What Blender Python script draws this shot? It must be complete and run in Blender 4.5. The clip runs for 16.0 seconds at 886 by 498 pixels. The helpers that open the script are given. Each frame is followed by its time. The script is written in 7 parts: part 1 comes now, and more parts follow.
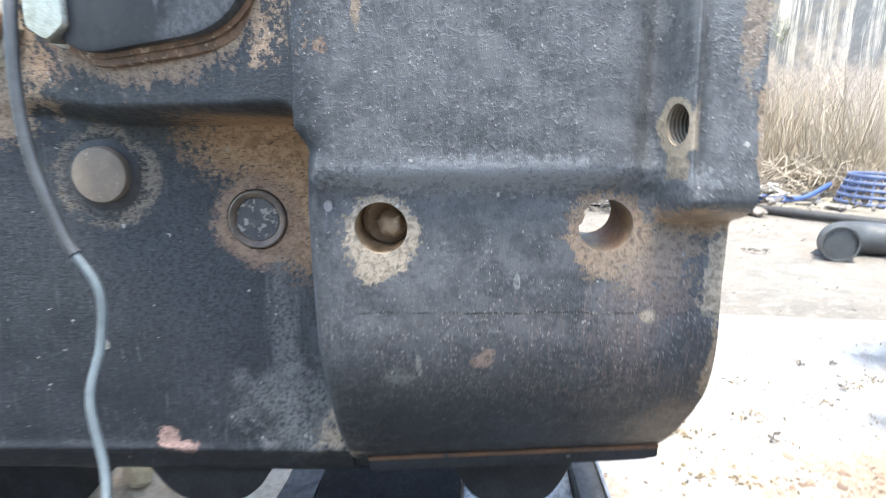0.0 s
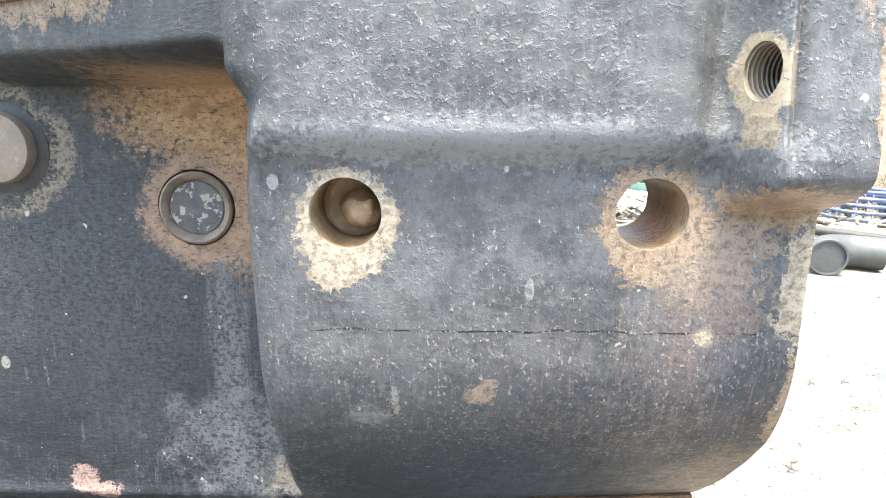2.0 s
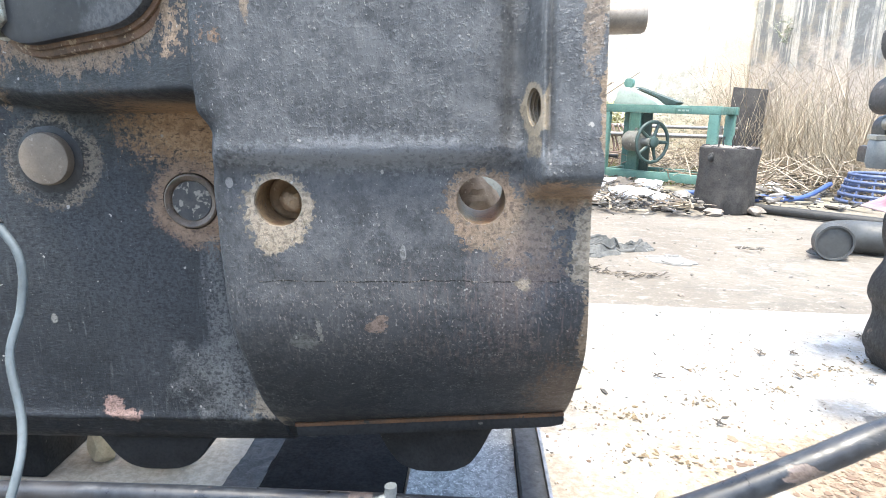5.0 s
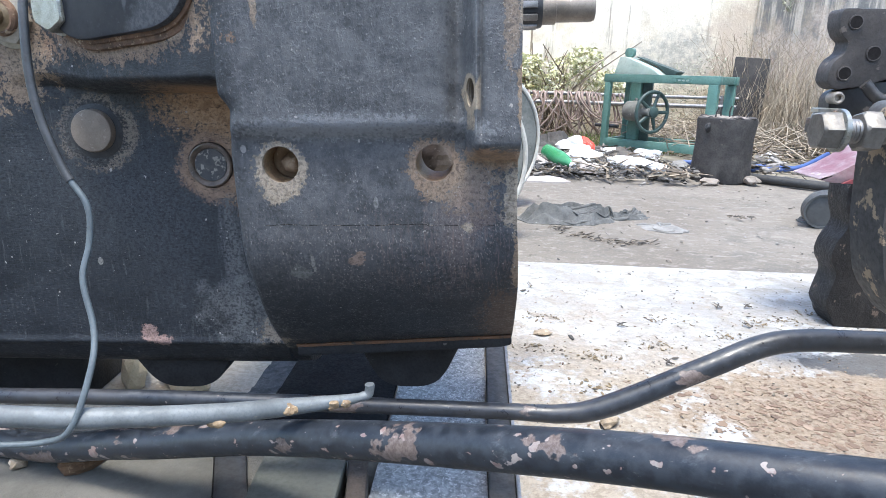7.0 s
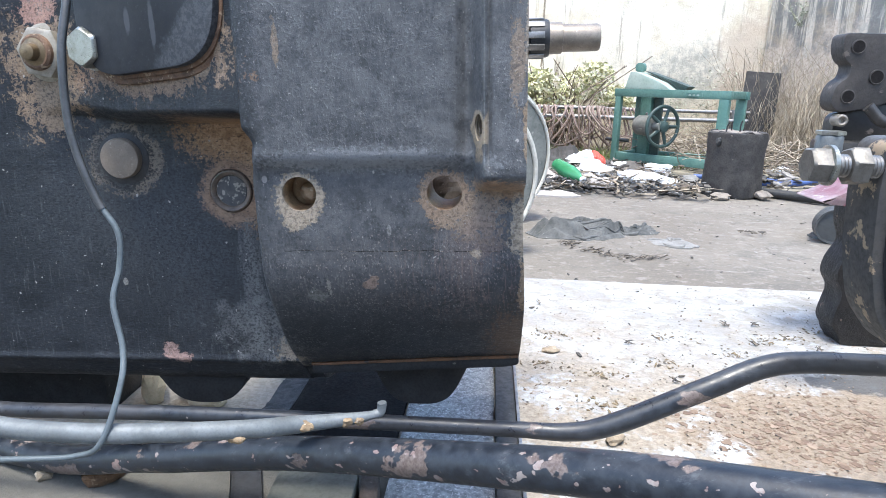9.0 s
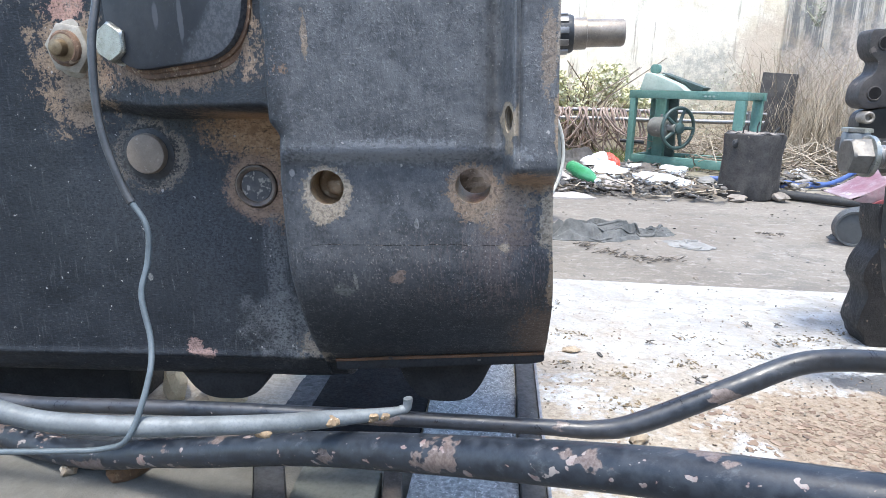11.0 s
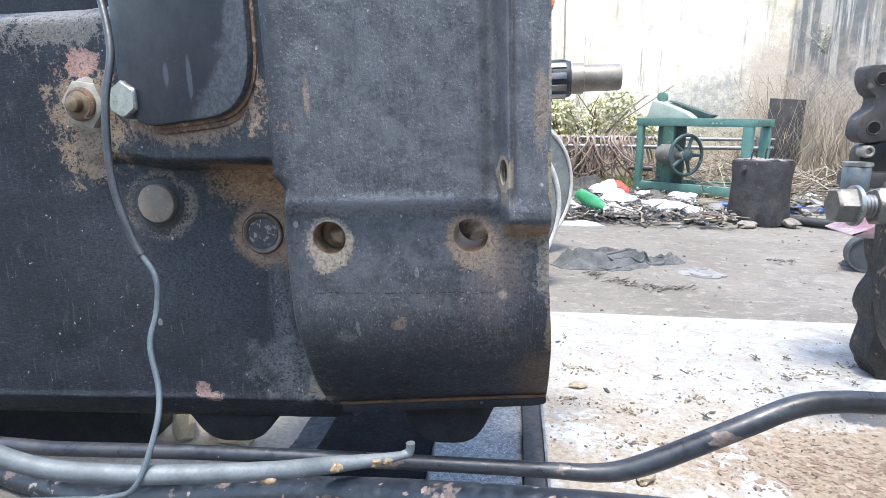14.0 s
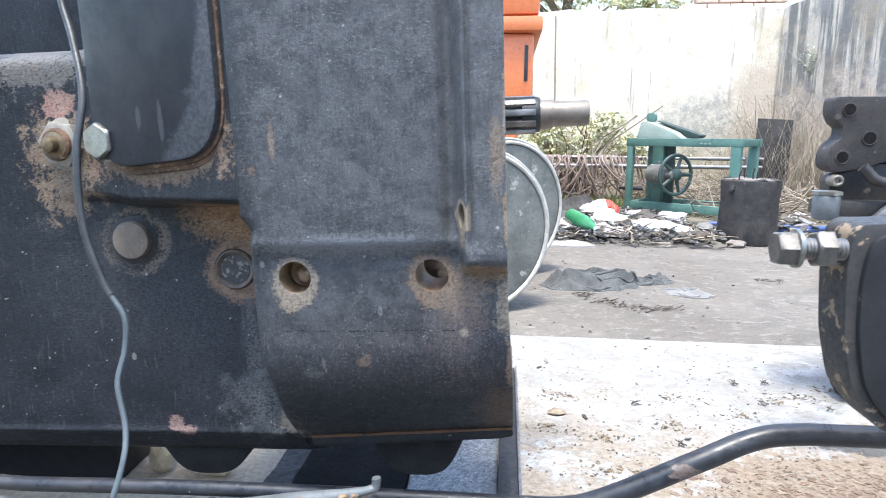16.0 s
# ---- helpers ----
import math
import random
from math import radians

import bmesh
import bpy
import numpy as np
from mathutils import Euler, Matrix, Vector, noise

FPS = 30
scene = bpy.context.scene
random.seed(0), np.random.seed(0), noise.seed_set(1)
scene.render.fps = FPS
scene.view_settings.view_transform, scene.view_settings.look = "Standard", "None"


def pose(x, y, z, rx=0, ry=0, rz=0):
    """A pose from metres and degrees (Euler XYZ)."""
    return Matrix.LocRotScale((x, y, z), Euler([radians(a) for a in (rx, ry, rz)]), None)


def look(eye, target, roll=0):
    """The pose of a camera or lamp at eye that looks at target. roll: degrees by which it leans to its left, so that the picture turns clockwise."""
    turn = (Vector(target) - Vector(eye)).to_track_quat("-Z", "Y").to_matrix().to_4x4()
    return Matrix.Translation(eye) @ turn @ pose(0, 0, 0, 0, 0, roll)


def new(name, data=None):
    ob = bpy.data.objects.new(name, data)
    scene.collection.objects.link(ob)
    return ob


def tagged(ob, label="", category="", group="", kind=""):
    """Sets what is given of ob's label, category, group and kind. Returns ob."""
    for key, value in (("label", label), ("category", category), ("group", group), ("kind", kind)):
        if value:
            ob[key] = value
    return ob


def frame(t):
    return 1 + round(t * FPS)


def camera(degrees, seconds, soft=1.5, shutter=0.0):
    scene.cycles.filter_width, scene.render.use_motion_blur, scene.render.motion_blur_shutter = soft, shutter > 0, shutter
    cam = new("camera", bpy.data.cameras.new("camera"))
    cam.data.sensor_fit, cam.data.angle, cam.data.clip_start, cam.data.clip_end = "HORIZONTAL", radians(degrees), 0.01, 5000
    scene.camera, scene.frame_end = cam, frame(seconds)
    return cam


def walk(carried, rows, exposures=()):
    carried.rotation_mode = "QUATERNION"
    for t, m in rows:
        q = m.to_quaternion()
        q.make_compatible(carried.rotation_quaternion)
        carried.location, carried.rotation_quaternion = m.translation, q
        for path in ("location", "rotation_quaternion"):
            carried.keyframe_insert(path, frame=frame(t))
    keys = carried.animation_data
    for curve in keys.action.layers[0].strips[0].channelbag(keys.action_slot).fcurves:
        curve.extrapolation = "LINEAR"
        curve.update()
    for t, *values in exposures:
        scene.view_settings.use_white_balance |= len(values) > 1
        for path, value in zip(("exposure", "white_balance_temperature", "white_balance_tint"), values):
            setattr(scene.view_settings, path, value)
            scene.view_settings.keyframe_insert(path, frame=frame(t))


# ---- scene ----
cam = camera(69.82, 16.0, soft=0.8, shutter=0.3)
# seconds, eye in metres, then pitch, roll and yaw in degrees
PATH = [
    (0, (-0.00708, -0.00361, 0.31142), (-12.820, 1.634, 1.860)),
    (0.3, (-0.02210, 0.03341, 0.30560), (-10.260, 5.009, 0.162)),
    (0.5, (-0.03915, 0.03231, 0.30102), (-9.478, 3.069, 2.917)),
    (0.7, (-0.03452, 0.03346, 0.29260), (-9.205, 2.357, 6.946)),
    (1, (-0.02501, 0.06085, 0.28046), (-10.821, 4.457, 1.128)),
    (1.5, (-0.01883, 0.06777, 0.28798), (-11.723, 3.514, 0.018)),
    (2, (-0.00996, 0.05977, 0.29279), (-11.974, 2.752, 0.369)),
    (2.5, (-0.00495, 0.05912, 0.29229), (-11.851, 2.910, 0.123)),
    (3, (-0.00381, 0.06343, 0.28694), (-11.132, 2.957, 1.032)),
    (3.5, (0.00129, 0.06103, 0.28625), (-11.100, 2.985, 0.827)),
    (4, (0.01223, 0.04846, 0.29040), (-11.585, 2.133, 2.091)),
    (6.5, (0.07307, -0.12170, 0.32313), (-14.837, 1.466, 2.579)),
    (7, (0.07038, -0.11242, 0.31566), (-15.440, 1.620, 2.810)),
    (7.5, (0.07012, -0.11488, 0.32042), (-15.200, 1.190, 3.418)),
    (8, (0.07232, -0.12429, 0.32362), (-14.680, 1.473, 3.569)),
    (8.5, (0.07285, -0.12643, 0.32645), (-14.551, 1.584, 3.533)),
    (9, (0.07158, -0.12830, 0.32797), (-14.348, 1.544, 3.835)),
    (11.5, (0.06170, -0.12616, 0.32125), (-13.989, 1.359, 5.056)),
    (12, (0.06359, -0.12335, 0.32138), (-13.151, 1.605, 4.620)),
    (12.5, (0.06511, -0.12591, 0.32489), (-12.781, 1.508, 4.711)),
    (13, (0.06351, -0.12801, 0.32744), (-11.932, 0.891, 5.401)),
    (13.5, (0.06619, -0.13252, 0.33599), (-11.468, 0.551, 5.707)),
    (14, (0.06979, -0.13338, 0.33629), (-11.661, 0.503, 6.048)),
    (14.5, (0.07318, -0.13406, 0.33842), (-11.570, 0.393, 6.242)),
    (15, (0.07254, -0.13623, 0.34041), (-11.436, 0.331, 6.526)),
    (15.5, (0.07338, -0.13913, 0.34218), (-10.988, 0.212, 7.051)),
    (16, (0.09032, -0.13929, 0.35135), (-10.025, 0.378, 5.563)),
]
# seconds, stops, kelvin, tint
EXPO = [(0.0, 2.5, 6800, 4), (0.6, 2.85, 7600, 3), (1.0, 3.45, 8000, 4), (1.3, 3.45, 8000, 4), (2.2, 3.2, 7800, 4), (4.2, 2.92, 7500, 4), (6.3, 1.75, 6400, 6), (16.0, 1.85, 6400, 6)]
SKY, SUN = 0.19, 1.6


def aim(pitch, roll, yaw):
    """A turn from pitch up, lean to the left and yaw to the left, from a camera that looks along +y."""
    return Matrix.Rotation(radians(yaw), 4, "Z") @ Matrix.Rotation(radians(90 + pitch), 4, "X") @ Matrix.Rotation(radians(roll), 4, "Z")


walk(cam, [(t, Matrix.Translation(eye) @ aim(*turn)) for t, eye, turn in PATH], exposures=EXPO)

# ---- world and light: open shade under a bright sky ----
SUN_FROM = Vector((-0.03, -0.27, 1.0)).normalized()
world = bpy.data.worlds.new("world")
scene.world = world
world.use_nodes = True
wn = world.node_tree
sky = wn.nodes.new("ShaderNodeTexSky")
sky.sky_type = "NISHITA"
sky.sun_disc = False
sky.sun_elevation = math.asin(SUN_FROM.z)
sky.sun_rotation = math.atan2(SUN_FROM.x, SUN_FROM.y)
sky.dust_density = 1.6
wn.nodes["Background"].inputs[1].default_value = SKY
wn.links.new(sky.outputs[0], wn.nodes["Background"].inputs[0])
sun = new("sun", bpy.data.lights.new("sun", "SUN"))
sun.data.energy = SUN
sun.data.angle = radians(12)
sun.data.color = (1.0, 0.95, 0.89)
sun.matrix_world = look(SUN_FROM * 30, (0, 0, 0))

DIRT = -0.28          # the yard lies lower than the concrete plinth
EDGE = 0.967          # the plinth's far edge


PAINT_A, PAINT_B = (0.0125, 0.0155, 0.0205), (0.024, 0.028, 0.035)

# ---- materials ----
class Nodes:
    """A short hand for node trees; sockets or plain numbers may be given anywhere."""

    def __init__(self, name):
        self.mat = bpy.data.materials.new(name)
        self.mat.use_nodes = True
        self.t = self.mat.node_tree
        self.bsdf = self.t.nodes["Principled BSDF"]
        self.co = self.t.nodes.new("ShaderNodeTexCoord").outputs["Object"]

    def put(self, socket, value):
        if isinstance(value, bpy.types.NodeSocket):
            self.t.links.new(value, socket)
        elif isinstance(value, (tuple, list)) and len(value) == 3 and socket.type == "RGBA":
            socket.default_value = (*value, 1)
        else:
            socket.default_value = value

    def math(self, op, a, b=0.0, clamp=False):
        n = self.t.nodes.new("ShaderNodeMath")
        n.operation, n.use_clamp = op, clamp
        self.put(n.inputs[0], a)
        self.put(n.inputs[1], b)
        return n.outputs[0]

    def vec(self, op, a, b=(0, 0, 0)):
        n = self.t.nodes.new("ShaderNodeVectorMath")
        n.operation = op
        self.put(n.inputs[0], a)
        self.put(n.inputs[1], b)
        return n.outputs["Value"] if op == "LENGTH" else n.outputs[0]

    def noise(self, scale, detail=4.0, rough=0.6, stretch=None, shift=None):
        n = self.t.nodes.new("ShaderNodeTexNoise")
        co = self.co
        if stretch:
            co = self.vec("MULTIPLY", co, stretch)
        if shift:
            co = self.vec("ADD", co, shift)
        self.put(n.inputs["Vector"], co)
        self.put(n.inputs["Scale"], scale)
        self.put(n.inputs["Detail"], detail)
        self.put(n.inputs["Roughness"], rough)
        return n.outputs["Fac"]

    def step(self, value, lo, hi, a=0.0, b=1.0):
        n = self.t.nodes.new("ShaderNodeMapRange")
        n.interpolation_type = "SMOOTHSTEP"
        for k, v in enumerate((value, lo, hi, a, b)):
            self.put(n.inputs[k], v)
        return n.outputs[0]

    def mix(self, fac, a, b):
        n = self.t.nodes.new("ShaderNodeMix")
        n.data_type = "RGBA"
        self.put(n.inputs["Factor"], fac)
        self.put(n.inputs["A"], a)
        self.put(n.inputs["B"], b)
        return n.outputs["Result"]

    def axis(self, k):
        n = self.t.nodes.new("ShaderNodeSeparateXYZ")
        self.put(n.inputs[0], self.co)
        return n.outputs[k]

    def random(self):
        return self.t.nodes.new("ShaderNodeObjectInfo").outputs["Random"]

    def island(self):
        return self.t.nodes.new("ShaderNodeNewGeometry").outputs["Random Per Island"]

    def done(self, colour, rough=0.6, metal=0.0, bump=None, strength=0.3, distance=0.002, specular=0.5):
        self.put(self.bsdf.inputs["Base Color"], colour)
        self.put(self.bsdf.inputs["Roughness"], rough)
        self.put(self.bsdf.inputs["Metallic"], metal)
        self.put(self.bsdf.inputs["Specular IOR Level"], specular)
        if bump is not None:
            n = self.t.nodes.new("ShaderNodeBump")
            self.put(n.inputs["Strength"], strength)
            self.put(n.inputs["Distance"], distance)
            self.put(n.inputs["Height"], bump)
            self.t.links.new(n.outputs[0], self.bsdf.inputs["Normal"])
        return self.mat


def worn(name, base, alt, chips=None, scale=40.0, rough=0.55, metal=0.0, amount=0.62, strength=0.3, vary=0.0, specular=0.5, distance=0.001):
    """A surface of two tones at a coarse and a fine scale, with chips of a third colour."""
    m = Nodes(name)
    coarse, fine = m.noise(scale, 5, 0.62), m.noise(scale * 9, 4, 0.7, shift=(3.1, 1.7, 0.4))
    c = m.mix(m.step(coarse, 0.36, 0.66), base, alt)
    c = m.mix(m.step(fine, 0.45, 0.75, 0.0, 0.45), c, tuple(0.55 * v for v in base))
    if chips:
        k = m.step(m.noise(scale * 1.7, 6, 0.65, shift=(7.7, 2.2, 5.1)), amount, amount + 0.035)
        c = m.mix(k, c, chips)
    if vary:
        c = m.mix(m.math("MULTIPLY", m.random(), vary), c, tuple(0.3 * v for v in base))
    r = m.step(fine, 0.3, 0.7, rough - 0.1, min(1.0, rough + 0.15))
    return m.done(c, r, metal, m.math("ADD", coarse, m.math("MULTIPLY", fine, 0.5)), strength, distance, specular)


def scraps(name, a, b, c, rough=0.85):
    """Loose bits of three colours, one to each bit."""
    m = Nodes(name)
    k = m.island()
    col = m.mix(m.step(k, 0.3, 0.34), a, b)
    col = m.mix(m.step(k, 0.7, 0.74), col, c)
    col = m.mix(m.step(m.noise(60, 4), 0.35, 0.7, 0, 0.5), col, tuple(0.4 * v for v in a))
    return m.done(col, rough, 0, m.noise(150, 3), 0.3, 0.001)


def blob(m, cx, cz, rx, rz, wob, soft=0.12, amp=0.9, across=0):
    """A patch round (cx, cz) on the housing's side, or (y, z) with across=1, with an outline broken up by the noise wob."""
    c, r = ((cx, 0, cz), (1 / rx, 0, 1 / rz)) if not across else ((0, cx, cz), (0, 1 / rx, 1 / rz))
    p = m.vec("MULTIPLY", m.vec("SUBTRACT", m.co, c), r)
    d = m.math("ADD", m.vec("LENGTH", p), m.math("MULTIPLY", m.math("SUBTRACT", wob, 0.5), amp))
    return m.step(d, 1 - soft, 1 + soft, 1.0, 0.0)


def ragged(m, cx, cz, rx, rz, wob, crumb, amp=2.6, soft=0.06):
    """A flaked patch with crumbling edges round (cx, cz) on the housing's side."""
    p = m.vec("MULTIPLY", m.vec("SUBTRACT", m.co, (cx, 0, cz)), (1 / rx, 0, 1 / rz))
    rough = m.math("ADD", m.math("MULTIPLY", m.math("SUBTRACT", wob, 0.5), amp), m.math("MULTIPLY", m.math("SUBTRACT", crumb, 0.5), amp * 0.8))
    return m.step(m.math("ADD", m.vec("LENGTH", p), rough), 1 - soft, 1 + soft, 1.0, 0.0)


DOT = (-0.2090, 0.1828)


SMEARS = ((0.0000, 0.3690, 0.0028, 0.0085), (0.0225, 0.3645, 0.0026, 0.0150))     # dull smears on the side cover


def housing_paint():
    """Old black paint on cast iron: pitted, speckled, worn to pale filler and rust round the holes and the pocket."""
    m = Nodes("black_housing_paint")
    wob = m.noise(85, 6, 0.72)
    crumb = m.noise(430, 4, 0.7, shift=(2, 0, 6))
    fine, mid = m.noise(800, 4, 0.75, shift=(1.3, 4.2, 0.7)), m.noise(150, 7, 0.78, shift=(6.1, 2.2, 3.7))
    big, runs = m.noise(18, 6, 0.66), m.noise(160, 6, 0.75, stretch=(2.4, 1.0, 0.22))
    dense = m.noise(42, 4, 0.65, shift=(3, 3, 8))
    grains, drops = m.noise(520, 3, 0.6, shift=(9.0, 0, 2.0)), m.noise(760, 2, 0.5, stretch=(1.2, 1, 0.8), shift=(4.0, 7.0, 2.0))
    x, y, z = m.axis(0), m.axis(1), m.axis(2)
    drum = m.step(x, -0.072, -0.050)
    deep = m.step(y, 0.268, 0.300)
    c = m.mix(m.step(big, 0.36, 0.66), PAINT_A, PAINT_B)
    c = m.mix(m.step(mid, 0.52, 0.66, 0, 0.40), c, (0.050, 0.056, 0.066))
    c = m.mix(m.step(mid, 0.46, 0.33, 0, 0.50), c, (0.007, 0.008, 0.011))
    c = m.mix(m.math("MULTIPLY", m.step(runs, 0.54, 0.66, 0, 0.6), m.step(dense, 0.40, 0.62, 0.25, 1.0)), c, (0.090, 0.094, 0.102))
    # grey film on the drum, thinned low down to paint its underside in shade
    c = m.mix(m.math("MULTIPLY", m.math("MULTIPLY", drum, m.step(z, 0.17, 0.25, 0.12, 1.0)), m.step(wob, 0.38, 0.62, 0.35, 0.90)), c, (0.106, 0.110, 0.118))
    # dust on the upper half of the drum, and a paler band along its ridge
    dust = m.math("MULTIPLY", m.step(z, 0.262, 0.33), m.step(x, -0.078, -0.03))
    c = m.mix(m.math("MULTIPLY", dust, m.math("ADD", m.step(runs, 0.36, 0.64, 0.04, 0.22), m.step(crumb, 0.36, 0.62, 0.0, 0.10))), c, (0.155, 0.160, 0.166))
    c = m.mix(m.math("MULTIPLY", ragged(m, 0.002, 0.2865, 0.060, 0.0062, wob, crumb, 3.0, 0.5), 0.50), c, (0.30, 0.31, 0.33))
    c = m.mix(m.math("MULTIPLY", ragged(m, -0.01, 0.214, 0.055, 0.024, runs, crumb, 4.0, 0.25), 0.20), c, (0.15, 0.142, 0.14))
    c = m.mix(m.math("MULTIPLY", ragged(m, 0.058, 0.226, 0.013, 0.030, runs, crumb, 4.0, 0.4), 0.42), c, (0.165, 0.135, 0.13))
    flecked = m.math("MULTIPLY", m.step(drops, 0.60, 0.66), m.math("MAXIMUM", ragged(m, -0.005, 0.214, 0.050, 0.020, wob, crumb, 3.0, 0.6), ragged(m, 0.066, 0.222, 0.022, 0.028, wob, crumb, 3.0, 0.6)))
    c = m.mix(m.math("MULTIPLY", flecked, 0.6), c, (0.26, 0.215, 0.20))
    streak = m.noise(230, 5, 0.7, stretch=(2.6, 1.0, 0.16), shift=(8, 1, 3))
    c = m.mix(m.math("MULTIPLY", m.step(streak, 0.52, 0.62), m.math("MULTIPLY", ragged(m, 0.052, 0.208, 0.042, 0.026, runs, crumb, 2.0, 0.6), 0.55)), c, (0.17, 0.125, 0.115))
    c = m.mix(m.math("MULTIPLY", m.step(streak, 0.54, 0.62), m.math("MULTIPLY", ragged(m, -0.028, 0.203, 0.030, 0.018, runs, crumb, 2.0, 0.6), 0.45)), c, (0.16, 0.15, 0.148))
    # a hair crack along the drum
    crack = m.math("ABSOLUTE", m.math("SUBTRACT", m.math("ADD", z, m.math("MULTIPLY", m.math("SUBTRACT", wob, 0.5), 0.0035)), 0.2305))
    line = m.math("MULTIPLY", m.step(crack, 0.00045, 0.0001), m.step(x, -0.055, -0.045))
    c = m.mix(m.math("MULTIPLY", line, m.step(mid, 0.42, 0.50)), c, (0.006, 0.006, 0.006))
    c = m.mix(m.math("MULTIPLY", line, m.step(crumb, 0.57, 0.60)), c, (0.22, 0.18, 0.15))
    # grey film below the plug
    film = m.step(crumb, 0.40, 0.56, 0.15, 0.85)
    c = m.mix(m.math("MULTIPLY", ragged(m, -0.107, 0.19, 0.0085, 0.060, runs, crumb, 3.0, 0.5), m.math("MULTIPLY", film, 0.60)), c, (0.24, 0.245, 0.25))
    c = m.mix(m.math("MULTIPLY", ragged(m, -0.104, 0.143, 0.034, 0.026, wob, crumb, 3.4, 0.35), m.math("MULTIPLY", film, 0.70)), c, (0.22, 0.225, 0.225))
    c = m.mix(m.math("MULTIPLY", ragged(m, -0.245, 0.245, 0.075, 0.060, mid, crumb, 3.0, 0.8), m.math("MULTIPLY", film, 0.22)), c, (0.12, 0.135, 0.145))
    c = m.mix(m.math("MULTIPLY", ragged(m, -0.165, 0.300, 0.060, 0.022, mid, crumb, 3.0, 0.8), m.math("MULTIPLY", film, 0.35)), c, (0.14, 0.148, 0.152))
    c = m.mix(m.math("MULTIPLY", ragged(m, -0.078, 0.222, 0.022, 0.060, runs, crumb, 3.2, 0.6), m.math("MULTIPLY", film, 0.50)), c, (0.15, 0.16, 0.172))
    c = m.mix(m.math("MULTIPLY", ragged(m, -0.150, 0.215, 0.055, 0.065, runs, crumb, 2.6, 0.7), m.math("MULTIPLY", film, 0.34)), c, (0.115, 0.128, 0.142))
    # rust in the pocket, at the notch and at the lower corner
    rusty = m.mix(m.step(mid, 0.38, 0.62), (0.26, 0.155, 0.085), (0.47, 0.31, 0.19))
    c = m.mix(m.math("MULTIPLY", m.math("MULTIPLY", ragged(m, -0.100, 0.294, 0.048, 0.020, mid, crumb, 2.2, 0.35), deep), 0.95), c, rusty)
    c = m.mix(m.math("MULTIPLY", m.math("MULTIPLY", ragged(m, -0.086, 0.262, 0.026, 0.036, mid, crumb, 1.9, 0.35), deep), 0.92), c, rusty)
    c = m.mix(m.math("MULTIPLY", m.math("MULTIPLY", ragged(m, -0.1165, 0.252, 0.0255, 0.0245, wob, crumb, 0.9, 0.12), deep), 0.85), c, m.mix(m.step(mid, 0.36, 0.64), (0.20, 0.13, 0.09), (0.33, 0.225, 0.16)))
    c = m.mix(m.math("MULTIPLY", ragged(m, 0.083, 0.2690, 0.024, 0.0066, wob, crumb, 2.4, 0.2), 0.85), c, m.mix(m.step(mid, 0.4, 0.6), (0.20, 0.125, 0.08), (0.37, 0.26, 0.18)))
    c = m.mix(m.math("MULTIPLY", ragged(m, 0.090, 0.158, 0.016, 0.028, runs, crumb, 3.0, 0.3), 0.6), c, (0.115, 0.07, 0.045))
    # pale filler and dried mud
    tan, pale, pink = (0.33, 0.24, 0.165), (0.355, 0.295, 0.23), (0.32, 0.215, 0.19)
